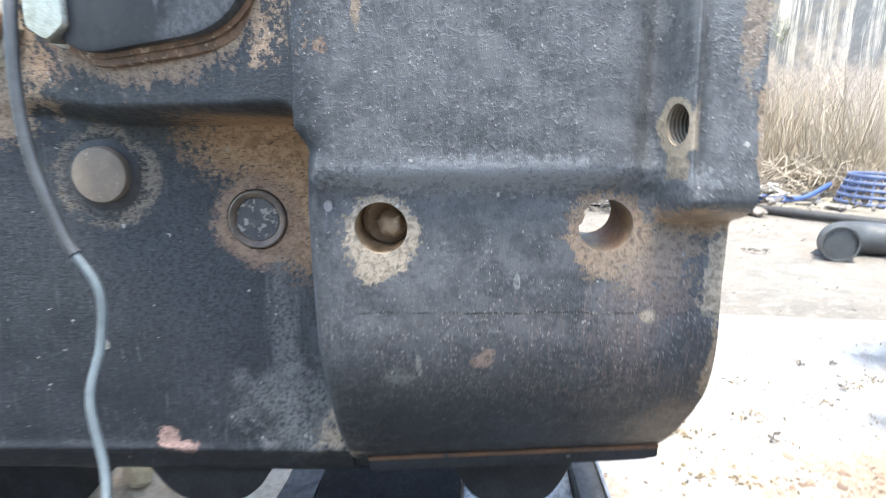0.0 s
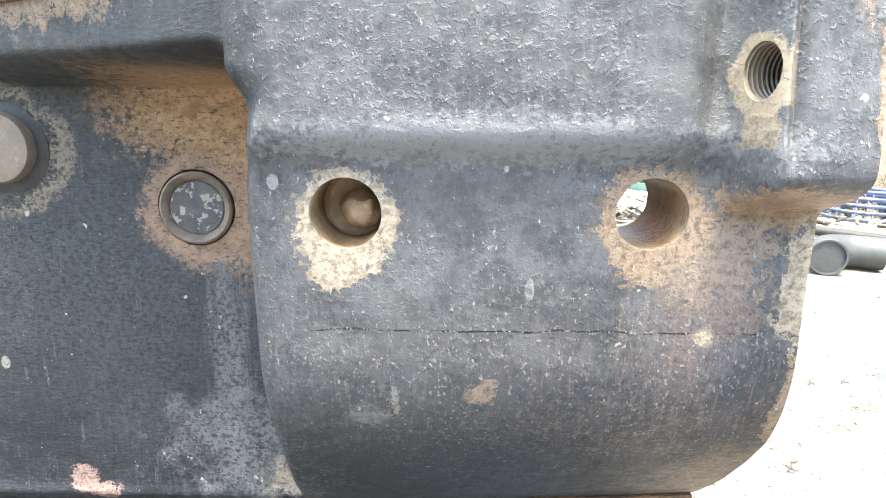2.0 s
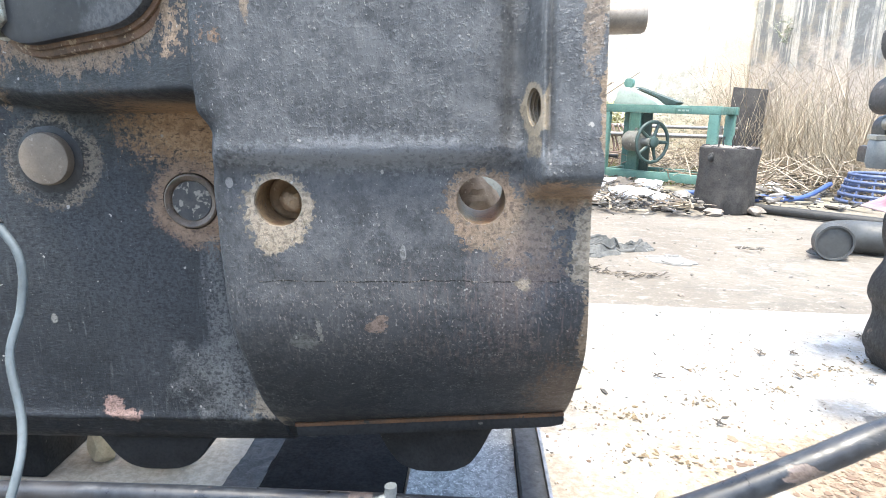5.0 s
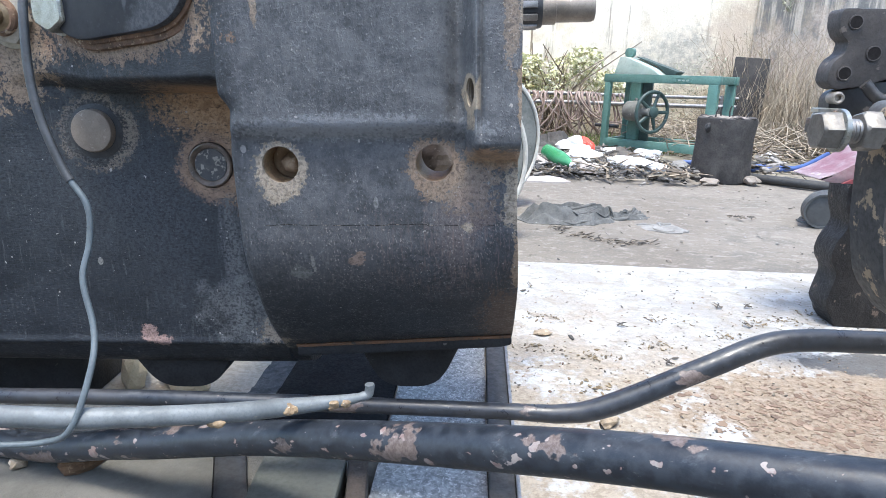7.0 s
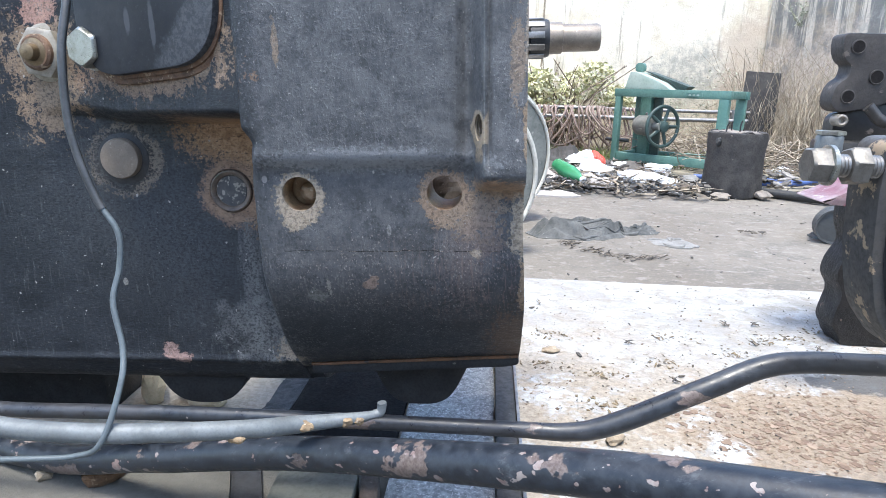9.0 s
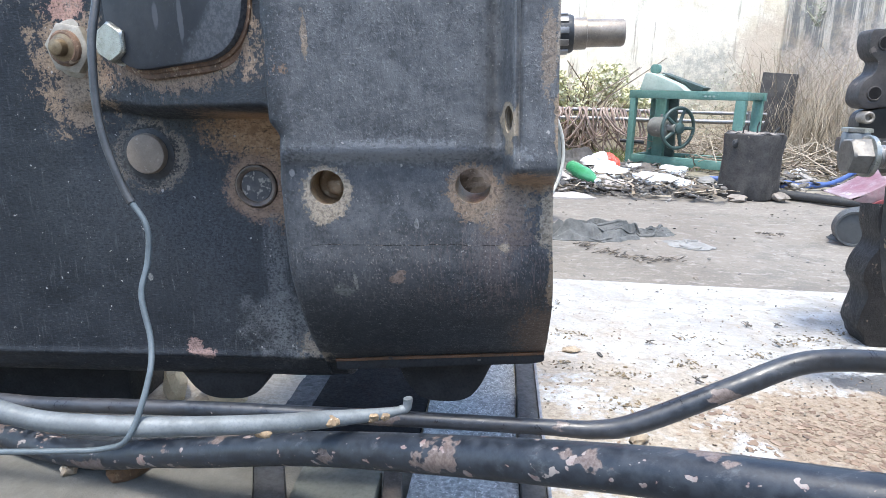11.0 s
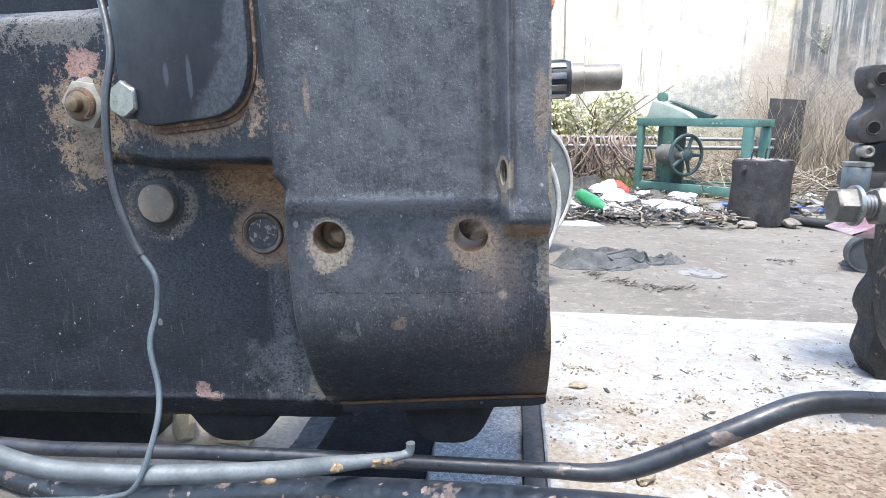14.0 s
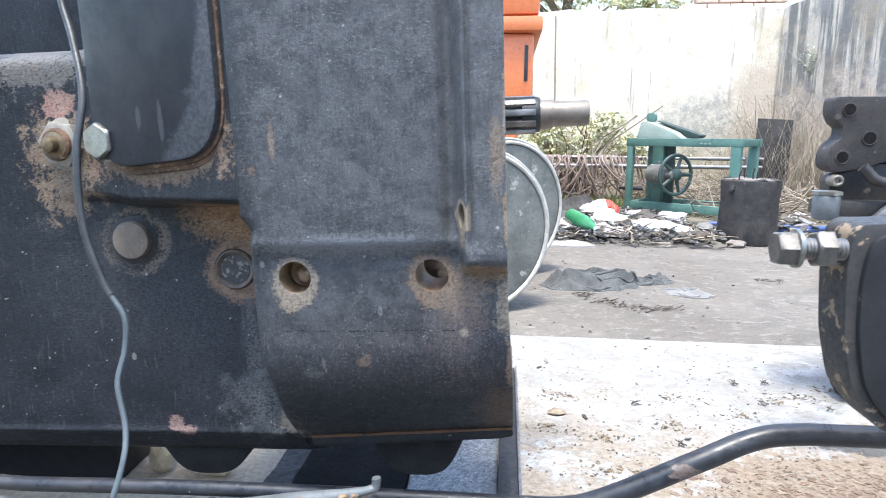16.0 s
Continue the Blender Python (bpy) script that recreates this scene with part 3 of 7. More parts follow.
M = {
    "housing": housing_paint(),
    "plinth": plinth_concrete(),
    "dirt": yard_dirt(),
    "wall": old_wall("lime_washed_wall", (0.84, 0.76, 0.62), (0.33, 0.285, 0.225), 0.75, 1.0),
    "dark_wall": old_wall("blackened_wall", (0.60, 0.53, 0.44), (0.185, 0.178, 0.165), 0.63, 0.5),
    "shade_wall": old_wall("unseen_wall", (0.34, 0.32, 0.28), (0.16, 0.15, 0.135), 0.8, 0.8),
    "black": worn("black_paint", (0.022, 0.023, 0.026), (0.04, 0.041, 0.044), (0.10, 0.10, 0.10), 60, 0.45, 0, 0.70),
    "underside": worn("oily_black_underside", (0.012, 0.013, 0.015), (0.024, 0.025, 0.028), (0.10, 0.095, 0.09), 55, 0.55, 0, 0.66, 0.35, specular=0.35),
    "cover": cover_paint(),
    "tube": tube_paint("chipped_black_tube", 0.60, 0.64),
    "pipe": tube_paint("black_pipe", 0.64, 0.72, 0.55, 0.26, 0.22),
    "zinc": worn("zinc_steel", (0.38, 0.38, 0.355), (0.26, 0.26, 0.225), (0.20, 0.15, 0.09), 120, 0.34, 0.85, 0.66, 0.2),
    "steel": worn("dull_steel", (0.30, 0.27, 0.235), (0.22, 0.20, 0.17), (0.12, 0.08, 0.05), 120, 0.48, 0.55, 0.68, 0.2),
    "nut_steel": worn("pale_nut_steel", (0.36, 0.33, 0.275), (0.25, 0.22, 0.18), (0.13, 0.09, 0.06), 110, 0.5, 0.25, 0.66, 0.2),
    "bolt_dull": worn("dull_bolt_steel", (0.21, 0.195, 0.175), (0.14, 0.13, 0.115), (0.30, 0.28, 0.25), 90, 0.46, 0.5, 0.66, 0.25),
    "machined": worn("machined_steel", (0.31, 0.30, 0.29), (0.19, 0.185, 0.182), (0.10, 0.09, 0.08), 70, 0.40, 0.75, 0.66, 0.15),
    "shaft_tip": worn("browned_steel", (0.29, 0.25, 0.21), (0.20, 0.172, 0.145), (0.36, 0.32, 0.27), 60, 0.45, 0.4, 0.62, 0.15),
    "seat_rust": worn("cover_seat_rust", (0.18, 0.108, 0.070), (0.085, 0.056, 0.040), (0.31, 0.235, 0.165), 110, 0.85, 0, 0.58, 0.6),
    "brass": worn("dirty_brass", (0.24, 0.18, 0.11), (0.15, 0.11, 0.07), (0.05, 0.04, 0.03), 200, 0.42, 0.7, 0.66),
    "rust": worn("rust", (0.20, 0.092, 0.042), (0.13, 0.065, 0.035), (0.30, 0.19, 0.11), 120, 0.85, 0, 0.66, 0.5),
    "seam_rust": worn("seam_rust", (0.15, 0.072, 0.036), (0.085, 0.048, 0.030), (0.045, 0.036, 0.032), 90, 0.85, 0, 0.60, 0.4),
    "mud": worn("dried_mud", (0.48, 0.36, 0.245), (0.37, 0.27, 0.18), (0.56, 0.46, 0.34), 160, 0.95, 0, 0.62, 0.8),
    "mud_dark": worn("damp_mud", (0.27, 0.185, 0.12), (0.19, 0.125, 0.08), (0.38, 0.29, 0.20), 120, 0.95, 0, 0.62, 0.8),
    "alu": worn("dull_aluminium", (0.165, 0.182, 0.192), (0.115, 0.128, 0.135), (0.23, 0.22, 0.19), 60, 0.58, 0.15, 0.66, 0.15),
    "glue": worn("yellowed_solder", (0.33, 0.235, 0.14), (0.22, 0.155, 0.095), (0.50, 0.45, 0.37), 220, 0.6, 0, 0.62, 0.6),
    "wire": worn("grey_wire", (0.10, 0.122, 0.135), (0.075, 0.092, 0.104), None, 60, 0.42, 0, 0.7, 0.1),
    "wire_dark": worn("black_wire", (0.03, 0.033, 0.037), (0.05, 0.053, 0.057), None, 60, 0.42, 0, 0.7, 0.1),
    "engine": worn("engine_black", (0.030, 0.028, 0.027), (0.062, 0.058, 0.054), (0.16, 0.135, 0.115), 26, 0.42, 0, 0.66, 0.35, distance=0.002),
    "flange_iron": worn("dusty_flange_iron", (0.068, 0.061, 0.057), (0.042, 0.039, 0.038), (0.13, 0.112, 0.098), 34, 0.6, 0, 0.64, 0.35, specular=0.35, distance=0.002),
    "casting": worn("rough_black_casting", (0.011, 0.010, 0.010), (0.026, 0.023, 0.022), (0.13, 0.095, 0.075), 30, 0.5, 0, 0.63, 0.7, specular=0.35, distance=0.004),
    "bore_shade": worn("painted_bore_shade", (0.014, 0.013, 0.013), (0.022, 0.020, 0.020), None, 60, 0.9, specular=0.1),
    "bracket": worn("bracket_paint", (0.018, 0.019, 0.022), (0.032, 0.032, 0.034), (0.17, 0.135, 0.105), 20, 0.45, 0, 0.63, 0.3),
    "bracket_bare": worn("bracket_bare_edge", (0.040, 0.040, 0.042), (0.065, 0.060, 0.055), (0.30, 0.225, 0.15), 34, 0.55, 0, 0.56, 0.3),
    "green": worn("green_paint", (0.080, 0.182, 0.156), (0.118, 0.232, 0.200), (0.30, 0.34, 0.29), 9, 0.45, 0, 0.68, 0.2),
    "green_dark": worn("dark_green_paint", (0.030, 0.055, 0.052), (0.048, 0.082, 0.076), (0.10, 0.11, 0.10), 14, 0.45, 0, 0.66, 0.2),
    "pale_green": worn("pale_green_sheet", (0.40, 0.48, 0.43), (0.30, 0.385, 0.335), (0.56, 0.57, 0.53), 6, 0.4, 0, 0.62, 0.15),
    "orange": worn("orange_paint", (0.74, 0.22, 0.085), (0.68, 0.19, 0.07), (0.74, 0.32, 0.16), 6, 0.35, 0, 0.72, 0.05),
    "rubber": worn("rubber", (0.020, 0.020, 0.021), (0.034, 0.033, 0.032), (0.09, 0.085, 0.08), 20, 0.6, 0, 0.68, 0.3),
    "rim_dark": worn("dark_wheel_disc", (0.115, 0.120, 0.108), (0.19, 0.192, 0.172), (0.36, 0.345, 0.31), 11, 0.55, 0, 0.60, 0.3),
    "rim_pale": worn("pale_rim_edge", (0.60, 0.57, 0.50), (0.46, 0.435, 0.385), (0.2, 0.18, 0.15), 25, 0.5, 0.2, 0.66, 0.2),
    "block": worn("sooty_iron", (0.028, 0.026, 0.026), (0.052, 0.048, 0.045), (0.12, 0.10, 0.085), 12, 0.8, 0, 0.66, 0.6, distance=0.004),
    "block_top": worn("dusty_iron_top", (0.185, 0.16, 0.137), (0.25, 0.22, 0.19), (0.07, 0.063, 0.056), 25, 0.9, 0, 0.62, 0.5),
    "pvc": worn("grey_plastic_pipe", (0.064, 0.068, 0.070), (0.046, 0.049, 0.051), (0.13, 0.13, 0.125), 10, 0.5, 0, 0.68, 0.15),
    "blue": worn("blue_plastic", (0.042, 0.080, 0.225), (0.055, 0.105, 0.28), (0.20, 0.23, 0.31), 12, 0.45, 0, 0.68, 0.15),
    "basket_blue": worn("faded_blue_wire", (0.075, 0.105, 0.205), (0.10, 0.135, 0.24), (0.24, 0.26, 0.31), 14, 0.55, 0, 0.64, 0.15),
    "bottle": worn("green_bottle_plastic", (0.04, 0.20, 0.085), (0.06, 0.26, 0.12), (0.35, 0.48, 0.38), 18, 0.2, 0, 0.68, 0.1),
    "white_bag": worn("white_plastic_bag", (0.78, 0.79, 0.80), (0.66, 0.67, 0.68), (0.50, 0.47, 0.42), 9, 0.5, 0, 0.68, 0.5, distance=0.006),
    "red_bag": worn("red_wrapper", (0.62, 0.10, 0.07), (0.52, 0.09, 0.06), (0.75, 0.70, 0.66), 11, 0.4, 0, 0.62, 0.4, distance=0.004),
    "paper": worn("paper", (0.42, 0.385, 0.36), (0.34, 0.305, 0.28), (0.26, 0.225, 0.19), 10, 0.85, 0, 0.66, 0.3),
    "cloth": worn("grey_cloth", (0.070, 0.072, 0.070), (0.120, 0.120, 0.116), (0.24, 0.235, 0.225), 14, 0.95, 0, 0.64, 0.5, distance=0.004),
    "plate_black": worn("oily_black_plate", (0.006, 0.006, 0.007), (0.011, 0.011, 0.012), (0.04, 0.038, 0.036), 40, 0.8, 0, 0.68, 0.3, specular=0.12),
    "lip_red": worn("faded_red_lip", (0.24, 0.05, 0.055), (0.17, 0.045, 0.05), (0.30, 0.20, 0.20), 40, 0.45, 0, 0.66, 0.1),
    "sack_dark": worn("dark_sack", (0.050, 0.047, 0.045), (0.082, 0.078, 0.074), (0.14, 0.13, 0.12), 14, 0.95, 0, 0.64, 0.5, distance=0.004),
    "cloth_pale": worn("pale_cloth", (0.235, 0.229, 0.217), (0.175, 0.17, 0.16), (0.13, 0.126, 0.119), 14, 0.95, 0, 0.66, 0.5),
    "rope": scraps("old_ropes", (0.27, 0.20, 0.17), (0.36, 0.29, 0.25), (0.19, 0.135, 0.115)),
    "rubbish": scraps("rubbish_bits", (0.060, 0.057, 0.054), (0.115, 0.103, 0.09), (0.30, 0.28, 0.26)),
    "twigs": scraps("dry_twigs", (0.25, 0.205, 0.155), (0.36, 0.31, 0.24), (0.15, 0.12, 0.095)),
    "straw": scraps("dry_grass_blades", (0.36, 0.295, 0.21), (0.47, 0.40, 0.30), (0.25, 0.20, 0.14)),
    "leaf": scraps("bush_leaves", (0.42, 0.43, 0.22), (0.64, 0.62, 0.38), (0.82, 0.79, 0.60), 0.5),
    "leaf_far": scraps("far_leaves", (0.27, 0.28, 0.19), (0.38, 0.385, 0.28), (0.52, 0.51, 0.39), 0.6),
    "grass": scraps("green_grass", (0.10, 0.16, 0.04), (0.16, 0.21, 0.06), (0.24, 0.24, 0.10)),
    "leaf_litter": scraps("leaf_litter", (0.17, 0.125, 0.075), (0.24, 0.185, 0.115), (0.095, 0.075, 0.052)),
    "chips": scraps("mud_flakes", (0.225, 0.158, 0.112), (0.29, 0.218, 0.162), (0.165, 0.110, 0.078)),
    "crumbs": scraps("dark_crumbs", (0.10, 0.085, 0.07), (0.19, 0.16, 0.125), (0.06, 0.055, 0.05)),
    "stone": worn("stone", (0.34, 0.27, 0.19), (0.24, 0.19, 0.135), (0.42, 0.36, 0.28), 60, 0.95, 0, 0.64, 0.8, distance=0.003),
    "pale_stone": worn("pale_stone", (0.68, 0.56, 0.40), (0.56, 0.45, 0.31), (0.68, 0.62, 0.52), 50, 0.95, 0, 0.62, 0.7, distance=0.003),
    "brown_stone": worn("brown_stone", (0.17, 0.095, 0.048), (0.10, 0.058, 0.034), (0.26, 0.17, 0.10), 70, 0.95, 0, 0.62, 0.8, distance=0.003),
    "tarry": worn("tarred_felt", (0.20, 0.212, 0.222), (0.44, 0.46, 0.475), (0.62, 0.64, 0.65), 210, 0.32, 0, 0.56, 1.0, distance=0.003, specular=0.8),
    "wood_dark": worn("oily_wood", (0.022, 0.023, 0.025), (0.045, 0.046, 0.048), (0.20, 0.195, 0.185), 60, 0.6, 0, 0.66, 0.7, distance=0.002),
    "greybox": worn("grey_green_tin", (0.085, 0.09, 0.08), (0.065, 0.068, 0.06), (0.28, 0.27, 0.24), 25, 0.6, 0, 0.68, 0.2),
    "cap_steel": worn("turned_cap_steel", (0.205, 0.168, 0.132), (0.165, 0.135, 0.108), (0.25, 0.21, 0.17), 120, 0.5, 0, 0.60, 0.25),
    "plug": worn("plug_rim_paint", (0.185, 0.142, 0.114), (0.11, 0.092, 0.08), (0.24, 0.20, 0.17), 150, 0.5, 0, 0.60, 0.4),
    "plug_face": worn("plug_face_paint", (0.060, 0.063, 0.070), (0.095, 0.095, 0.098), (0.30, 0.28, 0.255), 120, 0.5, 0, 0.55, 0.3),
    "pink": worn("faded_red_plastic", (0.29, 0.225, 0.232), (0.18, 0.065, 0.080), (0.40, 0.36, 0.36), 30, 0.4, 0, 0.62, 0.15),
    "bark": worn("bark", (0.13, 0.10, 0.075), (0.20, 0.16, 0.12), (0.28, 0.24, 0.19), 20, 0.95, 0, 0.66, 0.7, distance=0.004),
    "brown_board": worn("oily_brown_board", (0.062, 0.048, 0.040), (0.038, 0.031, 0.028), (0.10, 0.085, 0.07), 40, 0.8, 0, 0.66, 0.5),
    "brickwork": worn("old_brick", (0.52, 0.37, 0.30), (0.62, 0.48, 0.41), (0.70, 0.64, 0.57), 8, 0.95, 0, 0.64, 0.5),
}


# ---- building helpers ----
def part(name, bm, material, parent=None, label="", smooth=True):
    """Links a bmesh as one mesh object, under a thing or a part."""
    me = bpy.data.meshes.new(name)
    bm.to_mesh(me)
    bm.free()
    me.materials.append(M[material])
    if smooth:
        me.shade_smooth()
        me.set_sharp_from_angle(angle=radians(38))
    ob = new(name, me)
    if parent is not None:
        ob.parent = parent
    if label:
        tagged(ob, label)
    return ob


def thing(name, m, label, category, group="", kind=""):
    """An Empty at a thing's base, which its parts hang under."""
    ob = new(name)
    ob.empty_display_size = 0.02
    ob.matrix_basis = m
    return tagged(ob, label, category, group, kind)


def box(bm, x0, x1, y0, y1, z0, z1, bevel=0.0):
    got = bmesh.ops.create_cube(bm, size=1, matrix=Matrix.Translation(((x0 + x1) / 2, (y0 + y1) / 2, (z0 + z1) / 2)) @ Matrix.Diagonal((x1 - x0, y1 - y0, z1 - z0, 1)))
    if bevel:
        edges = {e for v in got["verts"] for e in v.link_edges}
        bmesh.ops.bevel(bm, geom=list(edges), offset=bevel, segments=2, affect="EDGES", profile=0.6)
    return bm


def lathe(bm, rings, m=Matrix(), n=32, shape=None):
    """A body turned about its local z from (radius, height) rings; shape(angle) may scale a ring's radius. The ends are closed."""
    rows = []
    for k, (r, h) in enumerate(rings):
        rows.append([bm.verts.new(m @ Vector((r * (shape(2 * math.pi * i / n, k) if shape else 1) * math.cos(2 * math.pi * i / n), r * (shape(2 * math.pi * i / n, k) if shape else 1) * math.sin(2 * math.pi * i / n), h))) for i in range(n)])
    for a, b in zip(rows, rows[1:]):
        for i in range(n):
            bm.faces.new((a[i], a[(i + 1) % n], b[(i + 1) % n], b[i]))
    bm.faces.new(rows[0][::-1])
    bm.faces.new(rows[-1])
    return bm


def bezier(points, steps=10):
    """A smooth line through the points."""
    p = [Vector(q) for q in points]
    p = [2 * p[0] - p[1], *p, 2 * p[-1] - p[-2]]
    out = []
    for a, b, c, d in zip(p, p[1:], p[2:], p[3:]):
        for k in range(steps):
            t = k / steps
            out.append(0.5 * (2 * b + (c - a) * t + (2 * a - 5 * b + 4 * c - d) * t * t + (3 * b - a - 3 * c + d) * t ** 3))
    return [*out, p[-2]]


def sweep(bm, line, radius, n=14, wobble=0.0):
    """A round bar along a line; radius is a number or a function of 0..1."""
    line = [Vector(p) for p in line]
    side, rows = None, []
    for k, p in enumerate(line):
        d = (line[min(k + 1, len(line) - 1)] - line[max(k - 1, 0)]).normalized()
        side = d.orthogonal().normalized() if side is None else (side - d * side.dot(d)).normalized()
        up = d.cross(side)
        r = radius(k / (len(line) - 1)) if callable(radius) else radius
        r *= 1 + wobble * noise.noise(p * 60)
        rows.append([bm.verts.new(p + r * (math.cos(2 * math.pi * i / n) * side + math.sin(2 * math.pi * i / n) * up)) for i in range(n)])
    for a, b in zip(rows, rows[1:]):
        for i in range(n):
            bm.faces.new((a[i], a[(i + 1) % n], b[(i + 1) % n], b[i]))
    bm.faces.new(rows[0][::-1])
    bm.faces.new(rows[-1])
    return bm


def prism(bm, outline, y0, y1, bevel=0.0):
    """A plate in x and z, from y0 to y1."""
    front = [bm.verts.new((x, y0, z)) for x, z in outline]
    back = [bm.verts.new((x, y1, z)) for x, z in outline]
    n = len(outline)
    faces = [bm.faces.new(front), bm.faces.new(back[::-1])]
    for i in range(n):
        faces.append(bm.faces.new((front[i], back[i], back[(i + 1) % n], front[(i + 1) % n])))
    bmesh.ops.recalc_face_normals(bm, faces=faces)
    if bevel:
        bmesh.ops.bevel(bm, geom=list(faces[0].edges), offset=bevel, segments=2, affect="EDGES", profile=0.6)
    return bm


def rounded(points, radius, steps=6):
    """An outline with its corners rounded."""
    out, n = [], len(points)
    for i in range(n):
        a, b, c = (Vector(points[(i + k) % n]) for k in (-1, 0, 1))
        r = min(radius, (a - b).length * 0.45, (c - b).length * 0.45)
        p, q = b + (a - b).normalized() * r, b + (c - b).normalized() * r
        for k in range(steps + 1):
            t = k / steps
            out.append(tuple((1 - t) ** 2 * p + 2 * t * (1 - t) * b + t * t * q))
    return out


def hexed(angle, k=0):
    """The radius of a hexagon with unit inner radius 0.866 at an angle."""
    a = (angle + math.pi / 6) % (math.pi / 3) - math.pi / 6
    return 0.866 / math.cos(a)


def hex_rings(bm, r, h, m, hole=0.0):
    """A chamfered hexagon bar, r to its corners."""
    rings = [(r * 0.9, 0, 1), (r, 0, 1), (r, h * 0.86, 1), (r * 0.90, h, 0)]
    return lathe(bm, [(a, b) for a, b, _ in rings], m, 36, lambda ang, k: hexed(ang) if rings[k][2] else min(hexed(ang), 0.95))


def lump(bm, m, size, seed, rough=0.35, sub=3, flat=1.0):
    """A stone, clod or crumpled thing."""
    got = bmesh.ops.create_icosphere(bm, subdivisions=sub, radius=1)
    s = Vector((seed * 7.13, seed * 3.7, seed * 1.9))
    for v in got["verts"]:
        n = noise.noise(v.co * 1.3 + s) + 0.5 * noise.noise(v.co * 3.1 + s)
        v.co *= 1 + rough * n
        v.co = m @ Vector((v.co.x * size[0], v.co.y * size[1], v.co.z * size[2] * flat))
    return bm


def ease(a, b, v):
    t = np.clip((v - a) / (b - a), 0, 1)
    return t * t * (3 - 2 * t)


def scatter(bm, count, place, size, seed, aspect=(0.6, 0.25), tilt=0.5):
    """Flat irregular bits; place(rng) gives x, y, z."""
    rng = random.Random(seed)
    for _ in range(count):
        c, s = Vector(place(rng)), size * (0.4 + 1.2 * rng.random() ** 2)
        turn = Euler((rng.uniform(-tilt, tilt), rng.uniform(-tilt, tilt), rng.uniform(0, 6.28))).to_matrix()
        top = [bm.verts.new(c + turn @ Vector((s * math.cos(a) * rng.uniform(0.7, 1.2), s * aspect[0] * math.sin(a) * rng.uniform(0.7, 1.2), s * aspect[1] * rng.uniform(0.2, 0.6)))) for a in (0.3, 1.5, 2.7, 3.9, 5.2)]
        low = [bm.verts.new(v.co - Vector((0, 0, s * aspect[1] * 0.7))) for v in top]
        bm.faces.new(top)
        for i in range(5):
            bm.faces.new((top[i], low[i], low[(i + 1) % 5], top[(i + 1) % 5]))
    return bm


def sticks(bm, count, ends, radius, seed, bend=0.15):
    """Thin bent three-sided sticks, blades or stems; ends(rng) gives both ends."""
    rng = random.Random(seed)
    for _ in range(count):
        a, b = (Vector(p) for p in ends(rng))
        mid = (a + b) / 2 + Vector((rng.uniform(-1, 1), rng.uniform(-1, 1), rng.uniform(-1, 1))) * bend * (b - a).length
        r = radius * rng.uniform(0.6, 1.4)
        sweep(bm, [a, mid, b], lambda t: r * (1 - 0.6 * t), 3)
    return bm


# ---- the plinth, the yard and its walls ----
bm = bmesh.new()
nx, ny = 60, 40
grid = [[bm.verts.new((-3 + 6.5 * i / nx, -4 + (4 + EDGE) * j / ny, 0)) for i in range(nx + 1)] for j in range(ny + 1)]
for j in range(ny):
    for i in range(nx):
        bm.faces.new((grid[j][i], grid[j][i + 1], grid[j + 1][i + 1], grid[j + 1][i]))
for i in range(nx + 1):
    v = grid[ny][i]
    v.co.y += 0.004 * noise.noise(v.co * 3) + 0.002 * noise.noise(v.co * 17)
rim = [*grid[ny], *[grid[j][nx] for j in range(ny - 1, -1, -1)], *grid[0][nx - 1::-1], *[grid[j][0] for j in range(1, ny)]]
low = [bm.verts.new((v.co.x, v.co.y + (0.006 if v.co.y > 0 else -0.006), DIRT - 0.05)) for v in rim]
for i in range(len(rim)):
    bm.faces.new((rim[i], rim[(i + 1) % len(rim)], low[(i + 1) % len(rim)], low[i]))
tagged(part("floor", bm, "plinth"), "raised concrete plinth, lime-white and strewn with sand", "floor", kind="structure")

bm = bmesh.new()
rows = []
ys = [-400, -60, -20, -8, -4.1, -2, 0, EDGE - 0.1, *[EDGE + 0.1 + 0.12 * j for j in range(60)], 9, 12, 20, 60, 400]
xs = [-400, -60, -20, -8, *[-3 + 0.15 * i for i in range(61)], 10, 20, 60, 400]
for y in ys:
    rows.append([bm.verts.new((x, y, DIRT + 0.012 * noise.noise(Vector((x, y, 0)) * 1.3) + 0.004 * noise.noise(Vector((x, y, 3)) * 7))) for x in xs])
for a, b in zip(rows, rows[1:]):
    for i in range(len(xs) - 1):
        bm.faces.new((a[i], a[i + 1], b[i + 1], b[i]))
tagged(part("ground", bm, "dirt"), "trodden grey-brown earth of a workshop yard", "ground", kind="structure")

WALL_Y, WALL_TOP = 7.2, 1.66


